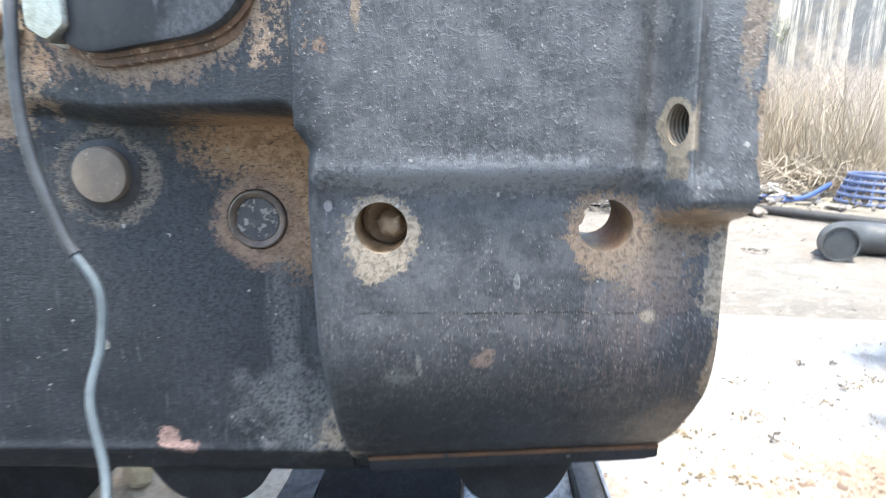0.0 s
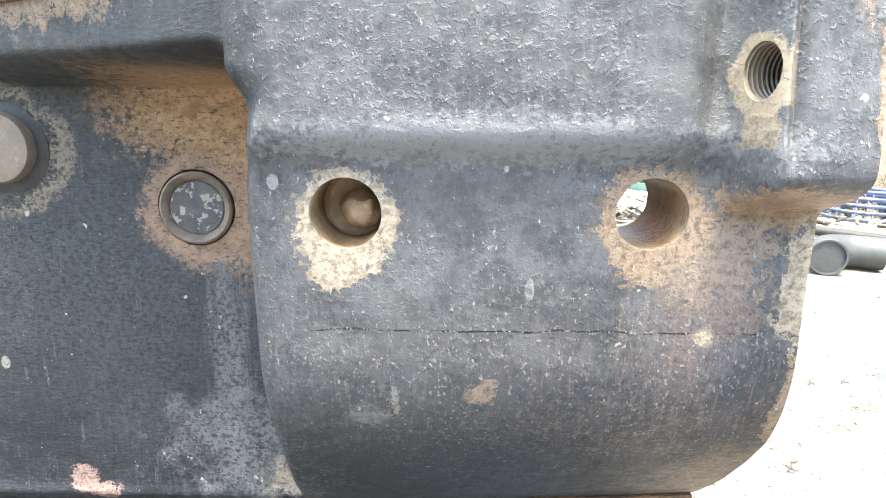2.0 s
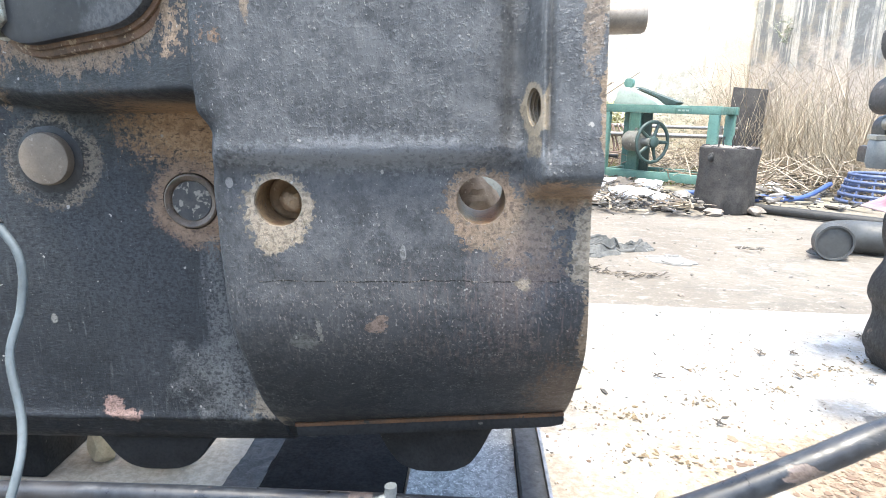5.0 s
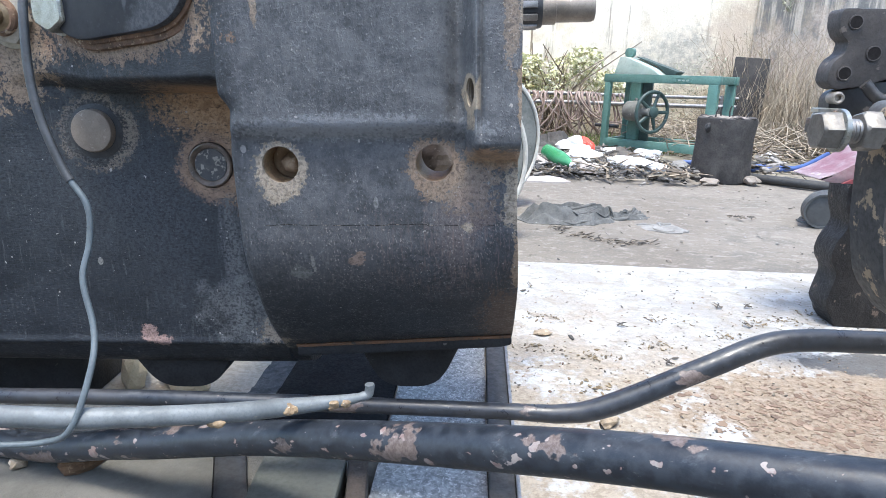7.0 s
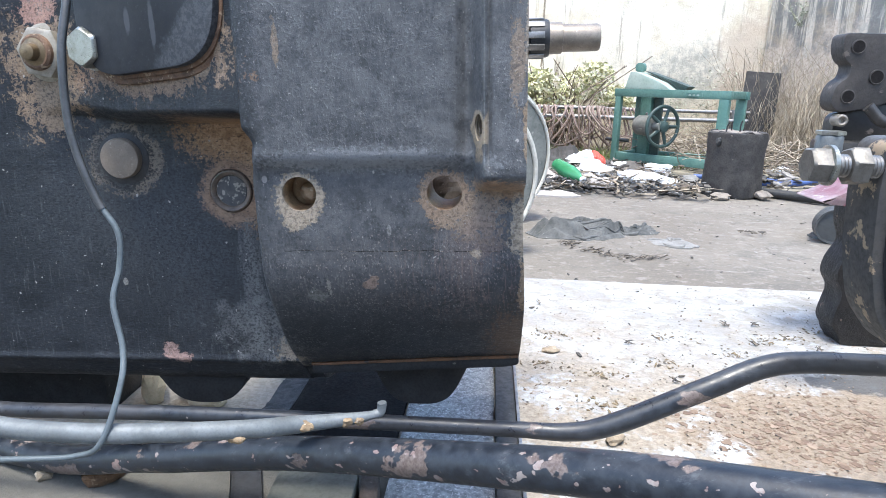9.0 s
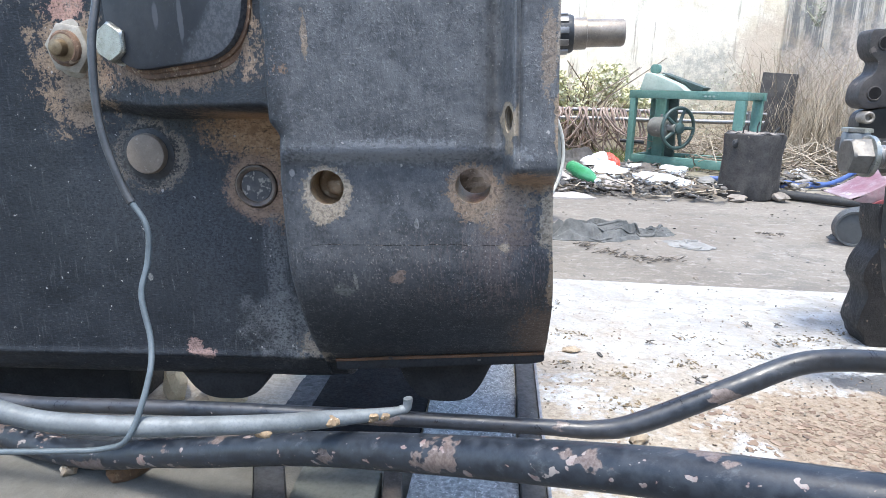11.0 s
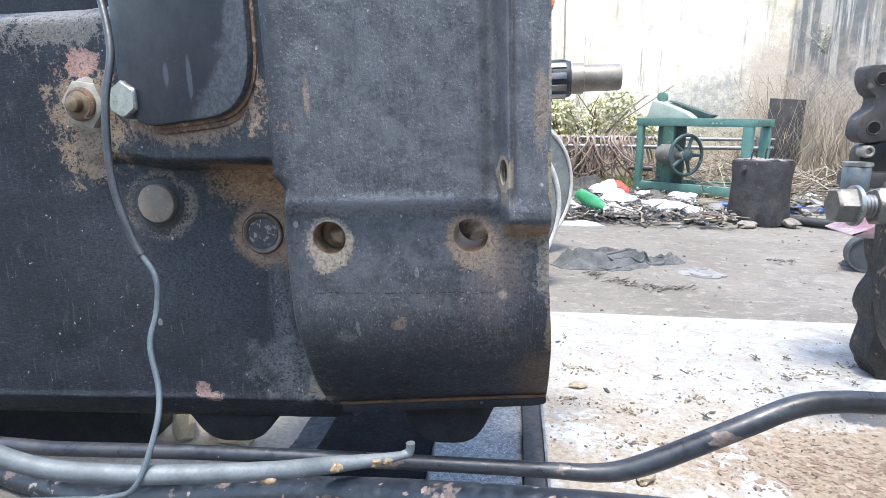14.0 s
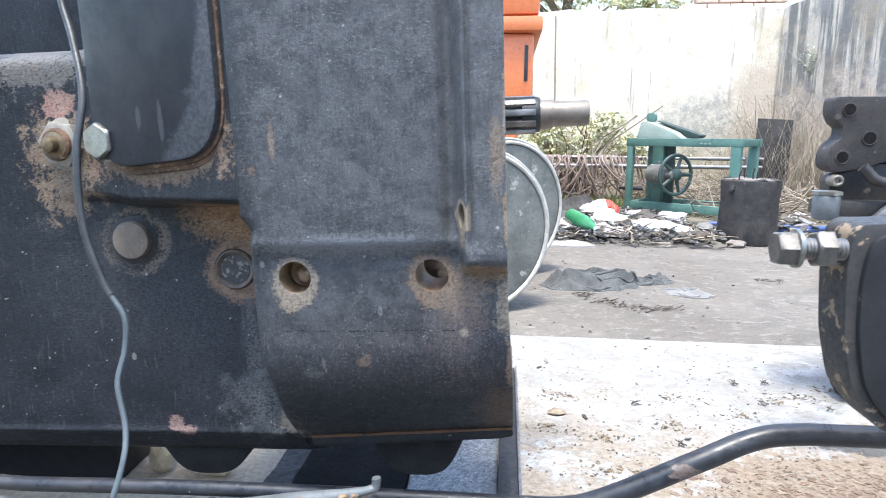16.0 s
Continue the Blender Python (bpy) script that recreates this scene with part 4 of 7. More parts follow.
def rough_wall(name, a, b, top_a, top_b, material, label, thick=0.25, steps=60):
    """A plastered wall from a to b in plan, with an uneven top and face."""
    bm = bmesh.new()
    a, b = Vector((*a, 0)), Vector((*b, 0))
    out = (b - a).normalized().cross(Vector((0, 0, 1)))
    cols = []
    for i in range(steps + 1):
        p, t = a.lerp(b, i / steps), i / steps
        top = top_a + (top_b - top_a) * t + 0.03 * noise.noise(p * 2.0) + 0.015 * noise.noise(p * 9)
        face = [p + out * 0.012 * noise.noise(Vector((i * 0.5, k * 0.7, 2))) + Vector((0, 0, DIRT - 0.05 + (top - DIRT + 0.05) * k / 8)) for k in range(9)]
        cols.append([bm.verts.new(v) for v in face] + [bm.verts.new(face[-1] - out * thick), bm.verts.new(face[0] - out * thick)])
    for c, d in zip(cols, cols[1:]):
        for k in range(11):
            bm.faces.new((c[k], d[k], d[(k + 1) % 11], c[(k + 1) % 11]))
    bm.faces.new(cols[0])
    bm.faces.new(cols[-1][::-1])
    bmesh.ops.recalc_face_normals(bm, faces=bm.faces[:])
    return tagged(part(name, bm, material), label, "wall", kind="structure")


rough_wall("wall_north", (-6, WALL_Y), (2.98, WALL_Y), WALL_TOP, WALL_TOP + 0.06, "wall", "sunlit lime-washed yard wall with black algae streaks")
rough_wall("wall_east", (2.95, WALL_Y - 0.05), (4.9, 1.6), WALL_TOP + 0.05, WALL_TOP + 0.5, "dark_wall", "blackened plaster wall of the yard with pale streaks")

# unseen wall, added to close the place and hold sky light off the housing
rough_wall("wall_south", (6, -4.2), (-6, -4.2), 2.3, 2.3, "shade_wall", "plain plastered wall added out of view behind the plinth, holding back sky light", 0.3, 30)

# a few courses of bare brick stand on the far wall
bricks = thing("brick_course", pose(0, 0, 0), "worn bare bricks on top of the yard wall", "bricks")
bm = box(bmesh.new(), -0.115, 0.115, -0.055, 0.055, -0.036, 0.036, 0.006)
first = part("brick", bm, "brickwork", bricks)
first.matrix_basis = pose(2.08, WALL_Y + 0.12, WALL_TOP + 0.08)
for row in range(4):
    for i in range(4):
        if row == 0 and i == 0:
            continue
        b = new("brick", first.data)
        b.parent = bricks
        b.matrix_basis = pose(2.08 + 0.24 * i + 0.12 * (row % 2), WALL_Y + 0.12, WALL_TOP + 0.08 + 0.083 * row, 0, random.uniform(-1, 1), random.uniform(-2, 2))

# ---- the gearbox housing ----
ROLL = -2.3
HOUSE = Matrix.Translation((0, 0, 0.26)) @ Matrix.Rotation(radians(ROLL), 4, "Y") @ Matrix.Translation((0, 0, -0.26))
housing = thing("gearbox_housing", HOUSE, "black-painted cast-iron tractor gearbox housing, worn to rust round its holes", "gearbox")


def spaced(stops):
    """Grid lines between stops, each with its own spacing."""
    out = []
    for (a, step), (b, _) in zip(stops, stops[1:]):
        n = max(1, round((b - a) / step))
        out += [a + (b - a) * i / n for i in range(n)]
    return np.array([*out, stops[-1][0]])


def side_surface(X, Z):
    """How far off the housing's side lies, over its length and height."""
    sunk = Z + 0.058 * (0.0955 - X) * ease(0.20, 0.135, Z)
    drum = np.interp(sunk, [0.06, 0.106, 0.114, 0.1235, 0.1348, 0.1466, 0.1596, 0.1735, 0.1857, 0.1948, 0.2056, 0.2184, 0.24, 0.2775, 0.2805, 0.2865, 0.2890, 0.40, 0.62],
                     [0.70, 0.70, 0.45, 0.3234, 0.3072, 0.2925, 0.2785, 0.2650, 0.2550, 0.2490, 0.2435, 0.2400, 0.2378, 0.2362, 0.2352, 0.2305, 0.2295, 0.2262, 0.223])
    low = np.interp(Z, [0.06, 0.080, 0.0855, 0.0905, 0.098, 0.107, 0.114, 0.118, 0.1225, 0.70], [0.62, 0.42, 0.366, 0.350, 0.338, 0.331, 0.3280, 0.3238, 0.3258, 0.325])
    high = np.interp(X, [-0.70, -0.27, -0.21, -0.16, -0.12, -0.085, -0.068], [0.337, 0.330, 0.312, 0.289, 0.270, 0.2515, 0.2435])
    turned = np.clip((X + 0.0800) / 0.0090, 0, 1)
    top = 0.3055 - 0.0085 * (1 - np.sqrt(1 - turned ** 2)) + 0.006 * ease(-0.17, -0.23, X)
    left = low + (np.minimum(high, low) - low) * np.sqrt(ease(-0.002, 0.0085, Z - top))
    left = np.where(X < -0.205, left + (0.66 - left) * (1 - np.sqrt(np.clip(1 - np.clip((Z - 0.415) / 0.03, 0, 1) ** 2, 0, 1))), left)
    upper = ease(0.270, 0.305, Z)
    t = np.clip((X + 0.0730 - 0.0015 * upper) / (0.0110 + 0.009 * upper), 0, 1)
    y = left + (drum - left) * np.cbrt(1 - (1 - t) ** 3)
    y = np.where((Z < 0.130) & (X < -0.060), np.minimum(y, left + 0.003), y)
    # the flange strip at the open end: a slope with the threaded hole, a narrow groove, then a flat face
    strip = ease(0.0635, 0.0712, X) * np.sqrt(ease(0.2675, 0.2790, Z))
    face = 0.2140 + 0.0022 * ease(0.28, 0.31, Z) + 0.004 * ease(0.31, 0.45, Z)
    y = y + (np.minimum(face, y) - y) * strip
    hollow = np.exp(-((X - 0.0605) / 0.0045) ** 2) * ease(0.276, 0.300, Z)
    slit = np.exp(-((X - 0.0729) / 0.0015) ** 2) * ease(0.276, 0.290, Z)
    return y + 0.0045 * hollow + 0.0024 * slit


def smooth_rows(a):
    k = np.array([1, 4, 6, 4, 1]) / 16
    p = np.pad(a, ((2, 2), (0, 0)), mode="edge")
    return sum(k[i] * p[i:i + a.shape[0]] for i in range(5))


gx = spaced([(-0.62, 0.012), (-0.28, 0.003), (-0.092, 0.0008), (-0.057, 0.0026), (0.055, 0.0007), (0.0955, 0)])
gz = spaced([(0.064, 0.003), (0.11, 0.0013), (0.125, 0.003), (0.265, 0.0009), (0.318, 0.003), (0.45, 0.01), (0.62, 0)])
X, Z = np.meshgrid(gx, gz)
END_IN = 0.0022          # the open end leans in above the seam
Y = np.minimum(smooth_rows(side_surface(X, Z)), 0.60)
verts, faces = [], []
ny, nx = X.shape
for j in range(ny):
    for i in range(nx):
        p = Vector((X[j, i], Y[j, i], Z[j, i]))
        d = 0.0006 * noise.noise(p * 45) + 0.0003 * noise.noise(p * 160)
        verts.append((p.x - END_IN * float(ease(0.185, 0.245, p.z)) * max(0.0, (p.x - 0.076) / 0.0195), p.y + d, p.z))
for j in range(ny - 1):
    for i in range(nx - 1):
        k = j * nx + i
        faces.append((k, k + 1, k + nx + 1, k + nx))
rim = [*range(nx), *[j * nx + nx - 1 for j in range(1, ny)], *[(ny - 1) * nx + i for i in range(nx - 2, -1, -1)], *[j * nx for j in range(ny - 2, 0, -1)]]
base = len(verts)
verts += [(verts[k][0], 0.62, verts[k][2]) for k in rim]
for i in range(len(rim)):
    j = (i + 1) % len(rim)
    faces.append((rim[j], rim[i], base + i, base + j))
faces.append(tuple(base + i for i in reversed(range(len(rim)))))
me = bpy.data.meshes.new("body")
me.from_pydata(verts, [], faces)
me.update()
body = new("body", me)

H1, H2 = (-0.0390, 0.2656), (0.0473, 0.2661)
OVAL, PLUG, CAP = (0.0681, 0.3042), (-0.1174, 0.2537), (-0.1992, 0.2785)
HOLE_AT = Matrix.Translation((0.0681, 0.2235, OVAL[1])) @ Matrix.Rotation(radians(23), 4, "Z") @ Matrix.Rotation(radians(90), 4, "Y")
cuts = [bmesh.new() for _ in range(5)]
for (x, z), r, y0, y1 in ((H1, 0.0103, 0.15, 0.30), (H2, 0.0103, 0.15, 0.30), (PLUG, 0.0164, 0.2, 0.3285)):
    lathe(cuts[2], [(r, y0), (r, y1)], Matrix.Translation((x, 0, z)) @ Matrix.Rotation(radians(-90), 4, "X"), 40)
lathe(cuts[3], [(0.0060, -0.014), (0.0060, 0.016)], HOLE_AT @ Matrix.Diagonal((1.2, 1, 1, 1)), 40)
box(cuts[0], -0.045, 0.3, 0.276, 0.80, 0.185, 0.585)
box(cuts[1], -0.040, 0.25, 0.345, 0.79, 0.142, 0.19)
box(cuts[1], -0.70, -0.046, 0.375, 0.79, 0.02, 0.440)
box(cuts[3], -0.044, 0.30, 0.375, 0.79, 0.02, 0.126)
box(cuts[4], -0.043, 0.28, 0.462, 0.81, 0.03, 0.192)
box(cuts[1], -0.045, 0.30, 0.42, 0.80, 0.56, 0.70)
tools = []
for bm in cuts:
    bmesh.ops.recalc_face_normals(bm, faces=bm.faces[:])
    cut_me = bpy.data.meshes.new("cut")
    bm.to_mesh(cut_me)
    bm.free()
    tools.append(new("cut", cut_me))
    mod = body.modifiers.new("cut", "BOOLEAN")
    mod.object, mod.operation, mod.solver = tools[-1], "DIFFERENCE", "EXACT"
bpy.context.view_layer.update()
made = bpy.data.meshes.new_from_object(body.evaluated_get(bpy.context.evaluated_depsgraph_get()))
for ob in (body, *tools):
    bpy.data.objects.remove(ob)
bm = bmesh.new()
bm.from_mesh(made)
bmesh.ops.recalc_face_normals(bm, faces=bm.faces[:])
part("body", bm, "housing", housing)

# seam, bottom plate and its lugs
SEAM = Matrix.Translation((0.0056, 0, 0.1290)) @ Matrix.Rotation(radians(-3.3), 4, "Y")
bm = box(bmesh.new(), -0.0655, 0.0895, 0.3046, 0.46, -0.0010, 0.0012, 0.0007)
bmesh.ops.transform(bm, matrix=SEAM, verts=bm.verts[:])
part("gasket", bm, "seam_rust", housing, "thin rusty seam between housing and bottom plate")
bm = bmesh.new()
prism(bm, rounded([(-0.0655, -0.0010), (0.0897, -0.0010), (0.0897, -0.0070), (0.080, -0.0085), (0.02, -0.0085), (-0.0655, -0.0085)], 0.003, 4), 0.3062, 0.46, 0.0016)
bmesh.ops.transform(bm, matrix=SEAM, verts=bm.verts[:])
part("bottom_plate", bm, "underside", housing)


def lug(x, z, half, foot, drop, y0, y1):
    """A cast foot below the housing, with hollow shoulders and a rounded toe."""
    side = [(half * 1.35, 0.008), (half * 1.12, -0.002), (half * 0.98, -0.30 * drop), (half * 0.82, -0.62 * drop), (foot + 0.010, -0.88 * drop), (foot, -drop * 0.985), (foot * 0.4, -drop)]
    outline = [(x + a, z + b) for a, b in side] + [(x - a, z + b) for a, b in side[::-1]]
    return part("lug", prism(bmesh.new(), rounded(outline, 0.008, 4), y0, y1, 0.004), "underside", housing)


lug(-0.166, 0.098, 0.037, 0.012, 0.029, 0.345, 0.405)
lug(0.019, 0.119, 0.036, 0.012, 0.039, 0.330, 0.400)

# the round cap, the sunk plug and the threads
turn = Matrix.Rotation(radians(90), 4, "X")
bm = lathe(bmesh.new(), [(0.0195, -0.004), (0.0195, 0.0006), (0.0165, 0.0014)], Matrix.Translation((CAP[0] + 0.0018, 0.3262, CAP[1] - 0.001)) @ turn, 40)
part("cap_seat", bm, "black", housing)
bm = lathe(bmesh.new(), [(0.0150, -0.01), (0.0149, 0.0050), (0.0142, 0.0064), (0.0135, 0.0066), (0.004, 0.0065)], Matrix.Translation((CAP[0] + 0.0018, 0.3262, CAP[1])) @ turn, 40)
part("round_cap", bm, "cap_steel", housing, "bare turned steel cap")
at = Matrix.Translation((PLUG[0], 0.3255, PLUG[1])) @ turn
core = part("core_plug", lathe(bmesh.new(), [(0.0156, -0.006), (0.0156, 0.0010), (0.0146, 0.0017), (0.0126, 0.0006), (0.0118, -0.0010), (0.004, -0.0016)], at, 40), "plug", housing, "sunk core plug with flaking grey paint")
part("plug_face", lathe(bmesh.new(), [(0.0119, -0.0014), (0.0112, -0.0006), (0.0085, -0.0008), (0.003, -0.0002)], at, 40), "plug_face", core, "dark face with pale flakes")
for x, y, z, s in ((H1[0] + 0.0022, 0.2530, H1[1] - 0.0006, 0.0056), (H2[0] - 0.0045, 0.345, H2[1] - 0.0140, 0.0140)):
    part("mud_clod", lump(bmesh.new(), Matrix.Translation((x, y, z)), (s, s * 1.1, s), s * 900, 0.35, 3), "mud" if s < 0.01 else "mud_dark", housing, "clod of dried mud in a bolt hole")
part("mud_plug", lathe(bmesh.new(), [(0.0101, -0.002), (0.0101, 0.002), (0.0085, 0.0032), (0.004, 0.0024), (0.001, 0.0036)], Matrix.Translation((H1[0], 0.2590, H1[1])) @ turn, 28, lambda a, k: 1 + (0.06 * math.sin(3 * a + k) if k > 1 else 0)), "mud", housing, "dried mud packed in a bolt hole")
for k in range(8):
    ring = [HOLE_AT @ Vector((1.2 * 0.0059 * math.cos(a), 0.0059 * math.sin(a), 0.0006 + 0.0017 * k)) for a in np.linspace(0, 2 * math.pi, 29)]
    part("thread", sweep(bmesh.new(), ring, 0.00036, 5), "cap_steel", housing)
part("hole_bottom", lathe(bmesh.new(), [(0.0058, 0.0145), (0.0058, 0.0152), (0.0030, 0.0158)], HOLE_AT @ Matrix.Diagonal((1.2, 1, 1, 1)), 28), "cap_steel", housing)

# the side cover with its worn gasket edge, standing askew to the drum
COVER = Matrix.Translation((-0.150, 0.2795, 0)) @ Matrix.Rotation(radians(-23.5), 4, "Z")


def cover_plate(name, grow, y0, y1, material, bevel, label=""):
    outline = rounded([(-0.052 - grow, 0.3335 - grow), (0.0755 + grow, 0.3425 - grow), (0.0755 + grow * 0.6, 0.56), (-0.052 - grow, 0.56)], 0.040 + grow, 10)
    bm = prism(bmesh.new(), outline, y0, y1, bevel)
    ob = part(name, bm, material, housing, label)
    ob.matrix_basis = COVER
    return ob


cover_plate("cover_seat", 0.0062, 0.0004, 0.016, "seat_rust", 0.0030, "rusty cast seat round the cover")
cover_plate("cover_gasket", 0.0024, -0.0012, 0.0003, "seat_rust", 0.0008, "rusty tan gasket edge")
cover_plate("side_cover", 0.0, -0.0060, -0.0013, "cover", 0.0030, "smooth black side cover plate")


def hex_bolt(m, r, h, washer, stud=0.0, head="zinc", tip="brass"):
    """A bolt head or nut on its washer, and a stud through it; its axis is local z."""
    b = thing("hex_bolt", m, "", "")
    for key in ("label", "category"):
        if key in b:
            del b[key]
    part("washer", lathe(bmesh.new(), [(washer, 0), (washer, 0.0022), (washer * 0.93, 0.0028)], n=32), head, b)
    part("head", hex_rings(bmesh.new(), r, h, Matrix.Translation((0, 0, 0.0026))), head, b)
    if stud:
        part("stud", lathe(bmesh.new(), [(r * 0.62, h), (r * 0.62, h + stud * 0.45), (r * 0.34, h + stud * 0.6), (r * 0.30, h + stud), (r * 0.2, h + stud + 0.001)], n=24), tip, b)
    return b


b = hex_bolt(Matrix.Translation((-0.1905, 0.300, 0.3545)) @ Matrix.Rotation(radians(-14), 4, "Z") @ turn, 0.0132, 0.011, 0.0148)
b.name, b.parent = "cover_bolt", housing
tagged(b, "zinc-plated hexagon bolt head")
b = hex_bolt(Matrix.Translation((-0.2400, 0.3225, 0.3535)) @ Matrix.Rotation(radians(-6), 4, "Z") @ turn @ Matrix.Rotation(0.35, 4, "Z"), 0.0182, 0.0075, 0.0200, 0.013, "nut_steel", "brass")
part("collar", lathe(bmesh.new(), [(0.0125, 0.009), (0.0122, 0.0125), (0.0105, 0.0140), (0.006, 0.0142)], n=28), "seat_rust", b, "rusty collar round the stud")
b.name, b.parent = "lock_nut", housing
tagged(b, "bare hexagon nut with a brass-coloured stud")

# the splined shaft that comes out of the open bell
shaft = thing("splined_shaft", HOUSE @ pose(0, 0.478, 0.3675), "bare steel input shaft with straight splines and a plain tip", "shaft")
along = Matrix.Rotation(radians(90), 4, "Y")
bm = bmesh.new()
N = 120
lathe(bm, [(0.0135, -0.02), (0.0135, 0.108), (0.0165, 0.1085), (0.0165, 0.123), (0.0155, 0.1255)], along, N, lambda a, k: (1.0 if k < 2 else 1.0))
part("core", bm, "black", shaft)
for k in range(10):
    bm = bmesh.new()
    box(bm, 0.02, 0.121, -0.0029, 0.0029, 0.0115, 0.0176, 0.0006)
    s = part("spline", bm, "machined", shaft)
    s.matrix_basis = Matrix.Rotation(2 * math.pi * k / 10 + 0.2, 4, "X")
bm = lathe(bmesh.new(), [(0.0138, 0.124), (0.0136, 0.137), (0.0119, 0.1375), (0.0119, 0.168), (0.0108, 0.1705), (0.0098, 0.1708)], along, 40)
part("pilot_tip", bm, "shaft_tip", shaft, "plain turned tip")

# ---- supports under the housing ----
def rough_block(name, x0, x1, y0, y1, h, material, label, category, turn=0.0, rough=0.003):
    bm = bmesh.new()
    box(bm, (x0 - x1) / 2, (x1 - x0) / 2, (y0 - y1) / 2, (y1 - y0) / 2, 0, h, 0.004)
    bmesh.ops.subdivide_edges(bm, edges=bm.edges[:], cuts=3, use_grid_fill=True)
    for v in bm.verts:
        if v.co.z > 0.001:
            v.co += Vector((noise.noise(v.co * 40), noise.noise(v.co * 40 + Vector((5, 0, 0))), noise.noise(v.co * 40 + Vector((0, 5, 0))))) * rough
    ob = part(name, bm, material)
    ob.matrix_basis = pose((x0 + x1) / 2, (y0 + y1) / 2, 0, 0, 0, turn)
    return tagged(ob, label, category)


skid = thing("steel_skid", pose(0.105, 0.50, 0), "black steel angle lying on the floor along the felt", "steel angle")
part("web", box(bmesh.new(), -0.0150, 0.0045, -0.24, 0.25, 0.0, 0.020, 0.001), "rubber", skid)
part("flange", box(bmesh.new(), 0.0048, 0.0078, -0.24, 0.25, 0.0, 0.023, 0.0008), "machined", skid)


def felt(name, x0, x1, y0, y1, h, material, label, category):
    """A thick sheet with a pebbled face lying on the floor."""
    bm = bmesh.new()
    n, k = max(4, round((x1 - x0) / 0.003)), round((y1 - y0) / 0.003)
    rows = [[bm.verts.new((x0 + (x1 - x0) * i / n, y0 + (y1 - y0) * j / k, h)) for i in range(n + 1)] for j in range(k + 1)]
    for row in rows:
        for v in row:
            v.co += Vector((0.0015 * noise.noise(v.co * 30), 0.0015 * noise.noise(v.co * 30 + Vector((7, 0, 0))), 0.0022 * noise.noise(v.co * 190) + 0.003 * noise.noise(v.co * 22)))
    for a, b in zip(rows, rows[1:]):
        for i in range(n):
            bm.faces.new((a[i], a[i + 1], b[i + 1], b[i]))
    ext = bmesh.ops.extrude_edge_only(bm, edges=[e for e in bm.edges if e.is_boundary])
    for v in ext["geom"]:
        if isinstance(v, bmesh.types.BMVert):
            v.co.z = 0.0
    return tagged(part(name, bm, material), label, category)


felt("tarred_felt", 0.000, 0.089, 0.29, 0.74, 0.007, "tarry", "pebbled grey tarred felt lying under the housing", "felt")
felt("felt_strip", -0.146, -0.118, 0.37, 0.72, 0.006, "wood_dark", "narrow dark strip of tarred felt on the floor", "felt")
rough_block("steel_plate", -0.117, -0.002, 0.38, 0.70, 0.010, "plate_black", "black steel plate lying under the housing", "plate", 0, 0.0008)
rough_block("wooden_block", -0.030, 0.030, 0.565, 0.61, 0.142, "wood_dark", "oily dark wooden block under the housing", "block", 2)
rough_block("tin_box", -0.084, -0.019, 0.225, 0.318, 0.026, "greybox", "dusty grey-green tin lying on the concrete", "box", 3, 0.001)
rough_block("brown_board", -0.0145, 0.001, 0.225, 0.330, 0.024, "brown_board", "short brown board beside a tin on the concrete", "board", 8, 0.001)
rough_block("timber", -0.60, -0.298, 0.415, 0.60, 0.200, "underside", "black block that carries the housing's far end", "timber", 2, 0.001)


# the gap beside the tin: its shade put in as a thin black strip
rough_block("gap_strip", -0.119, -0.093, 0.21, 0.375, 0.0035, "rubber", "thin black strip put in for the dark gap beside a tin", "strip", 21, 0.0006)
felt("felt_piece", 0.004, 0.098, 0.215, 0.288, 0.006, "wood_dark", "dark pebbled piece of tarred felt on the concrete", "felt")


def clod(name, x, y, z, size, seed, material, label, category="stone"):
    bm = lump(bmesh.new(), Matrix(), size, seed, 0.5, 2)
    ob = part(name, bm, material, smooth=False)
    ob.matrix_basis = pose(x, y, z + size[2] * 0.8, 0, 0, seed * 40)
    return tagged(ob, label, category)


clod("stone", -0.238, 0.318, 0, (0.017, 0.012, 0.012), 1.0, "brown_stone", "rust-brown lump of broken stone")
clod("stone", -0.289, 0.315, 0, (0.006, 0.006, 0.005), 2.0, "stone", "small tan lump of broken stone")
clod("stone", -0.270, 0.462, 0, (0.022, 0.013, 0.024), 3.0, "pale_stone", "pale tan stone under the housing")
clod("stone", -0.213, 0.458, 0, (0.032, 0.013, 0.012), 4.0, "pale_stone", "pale tan stone under the housing")
clod("stone", 0.162, 0.643, 0, (0.011, 0.008, 0.003), 5.0, "stone", "flat tan stone on the concrete")
clod("stone", 0.205, 0.43, 0, (0.013, 0.008, 0.006), 6.0, "stone", "small brown stone on the concrete")

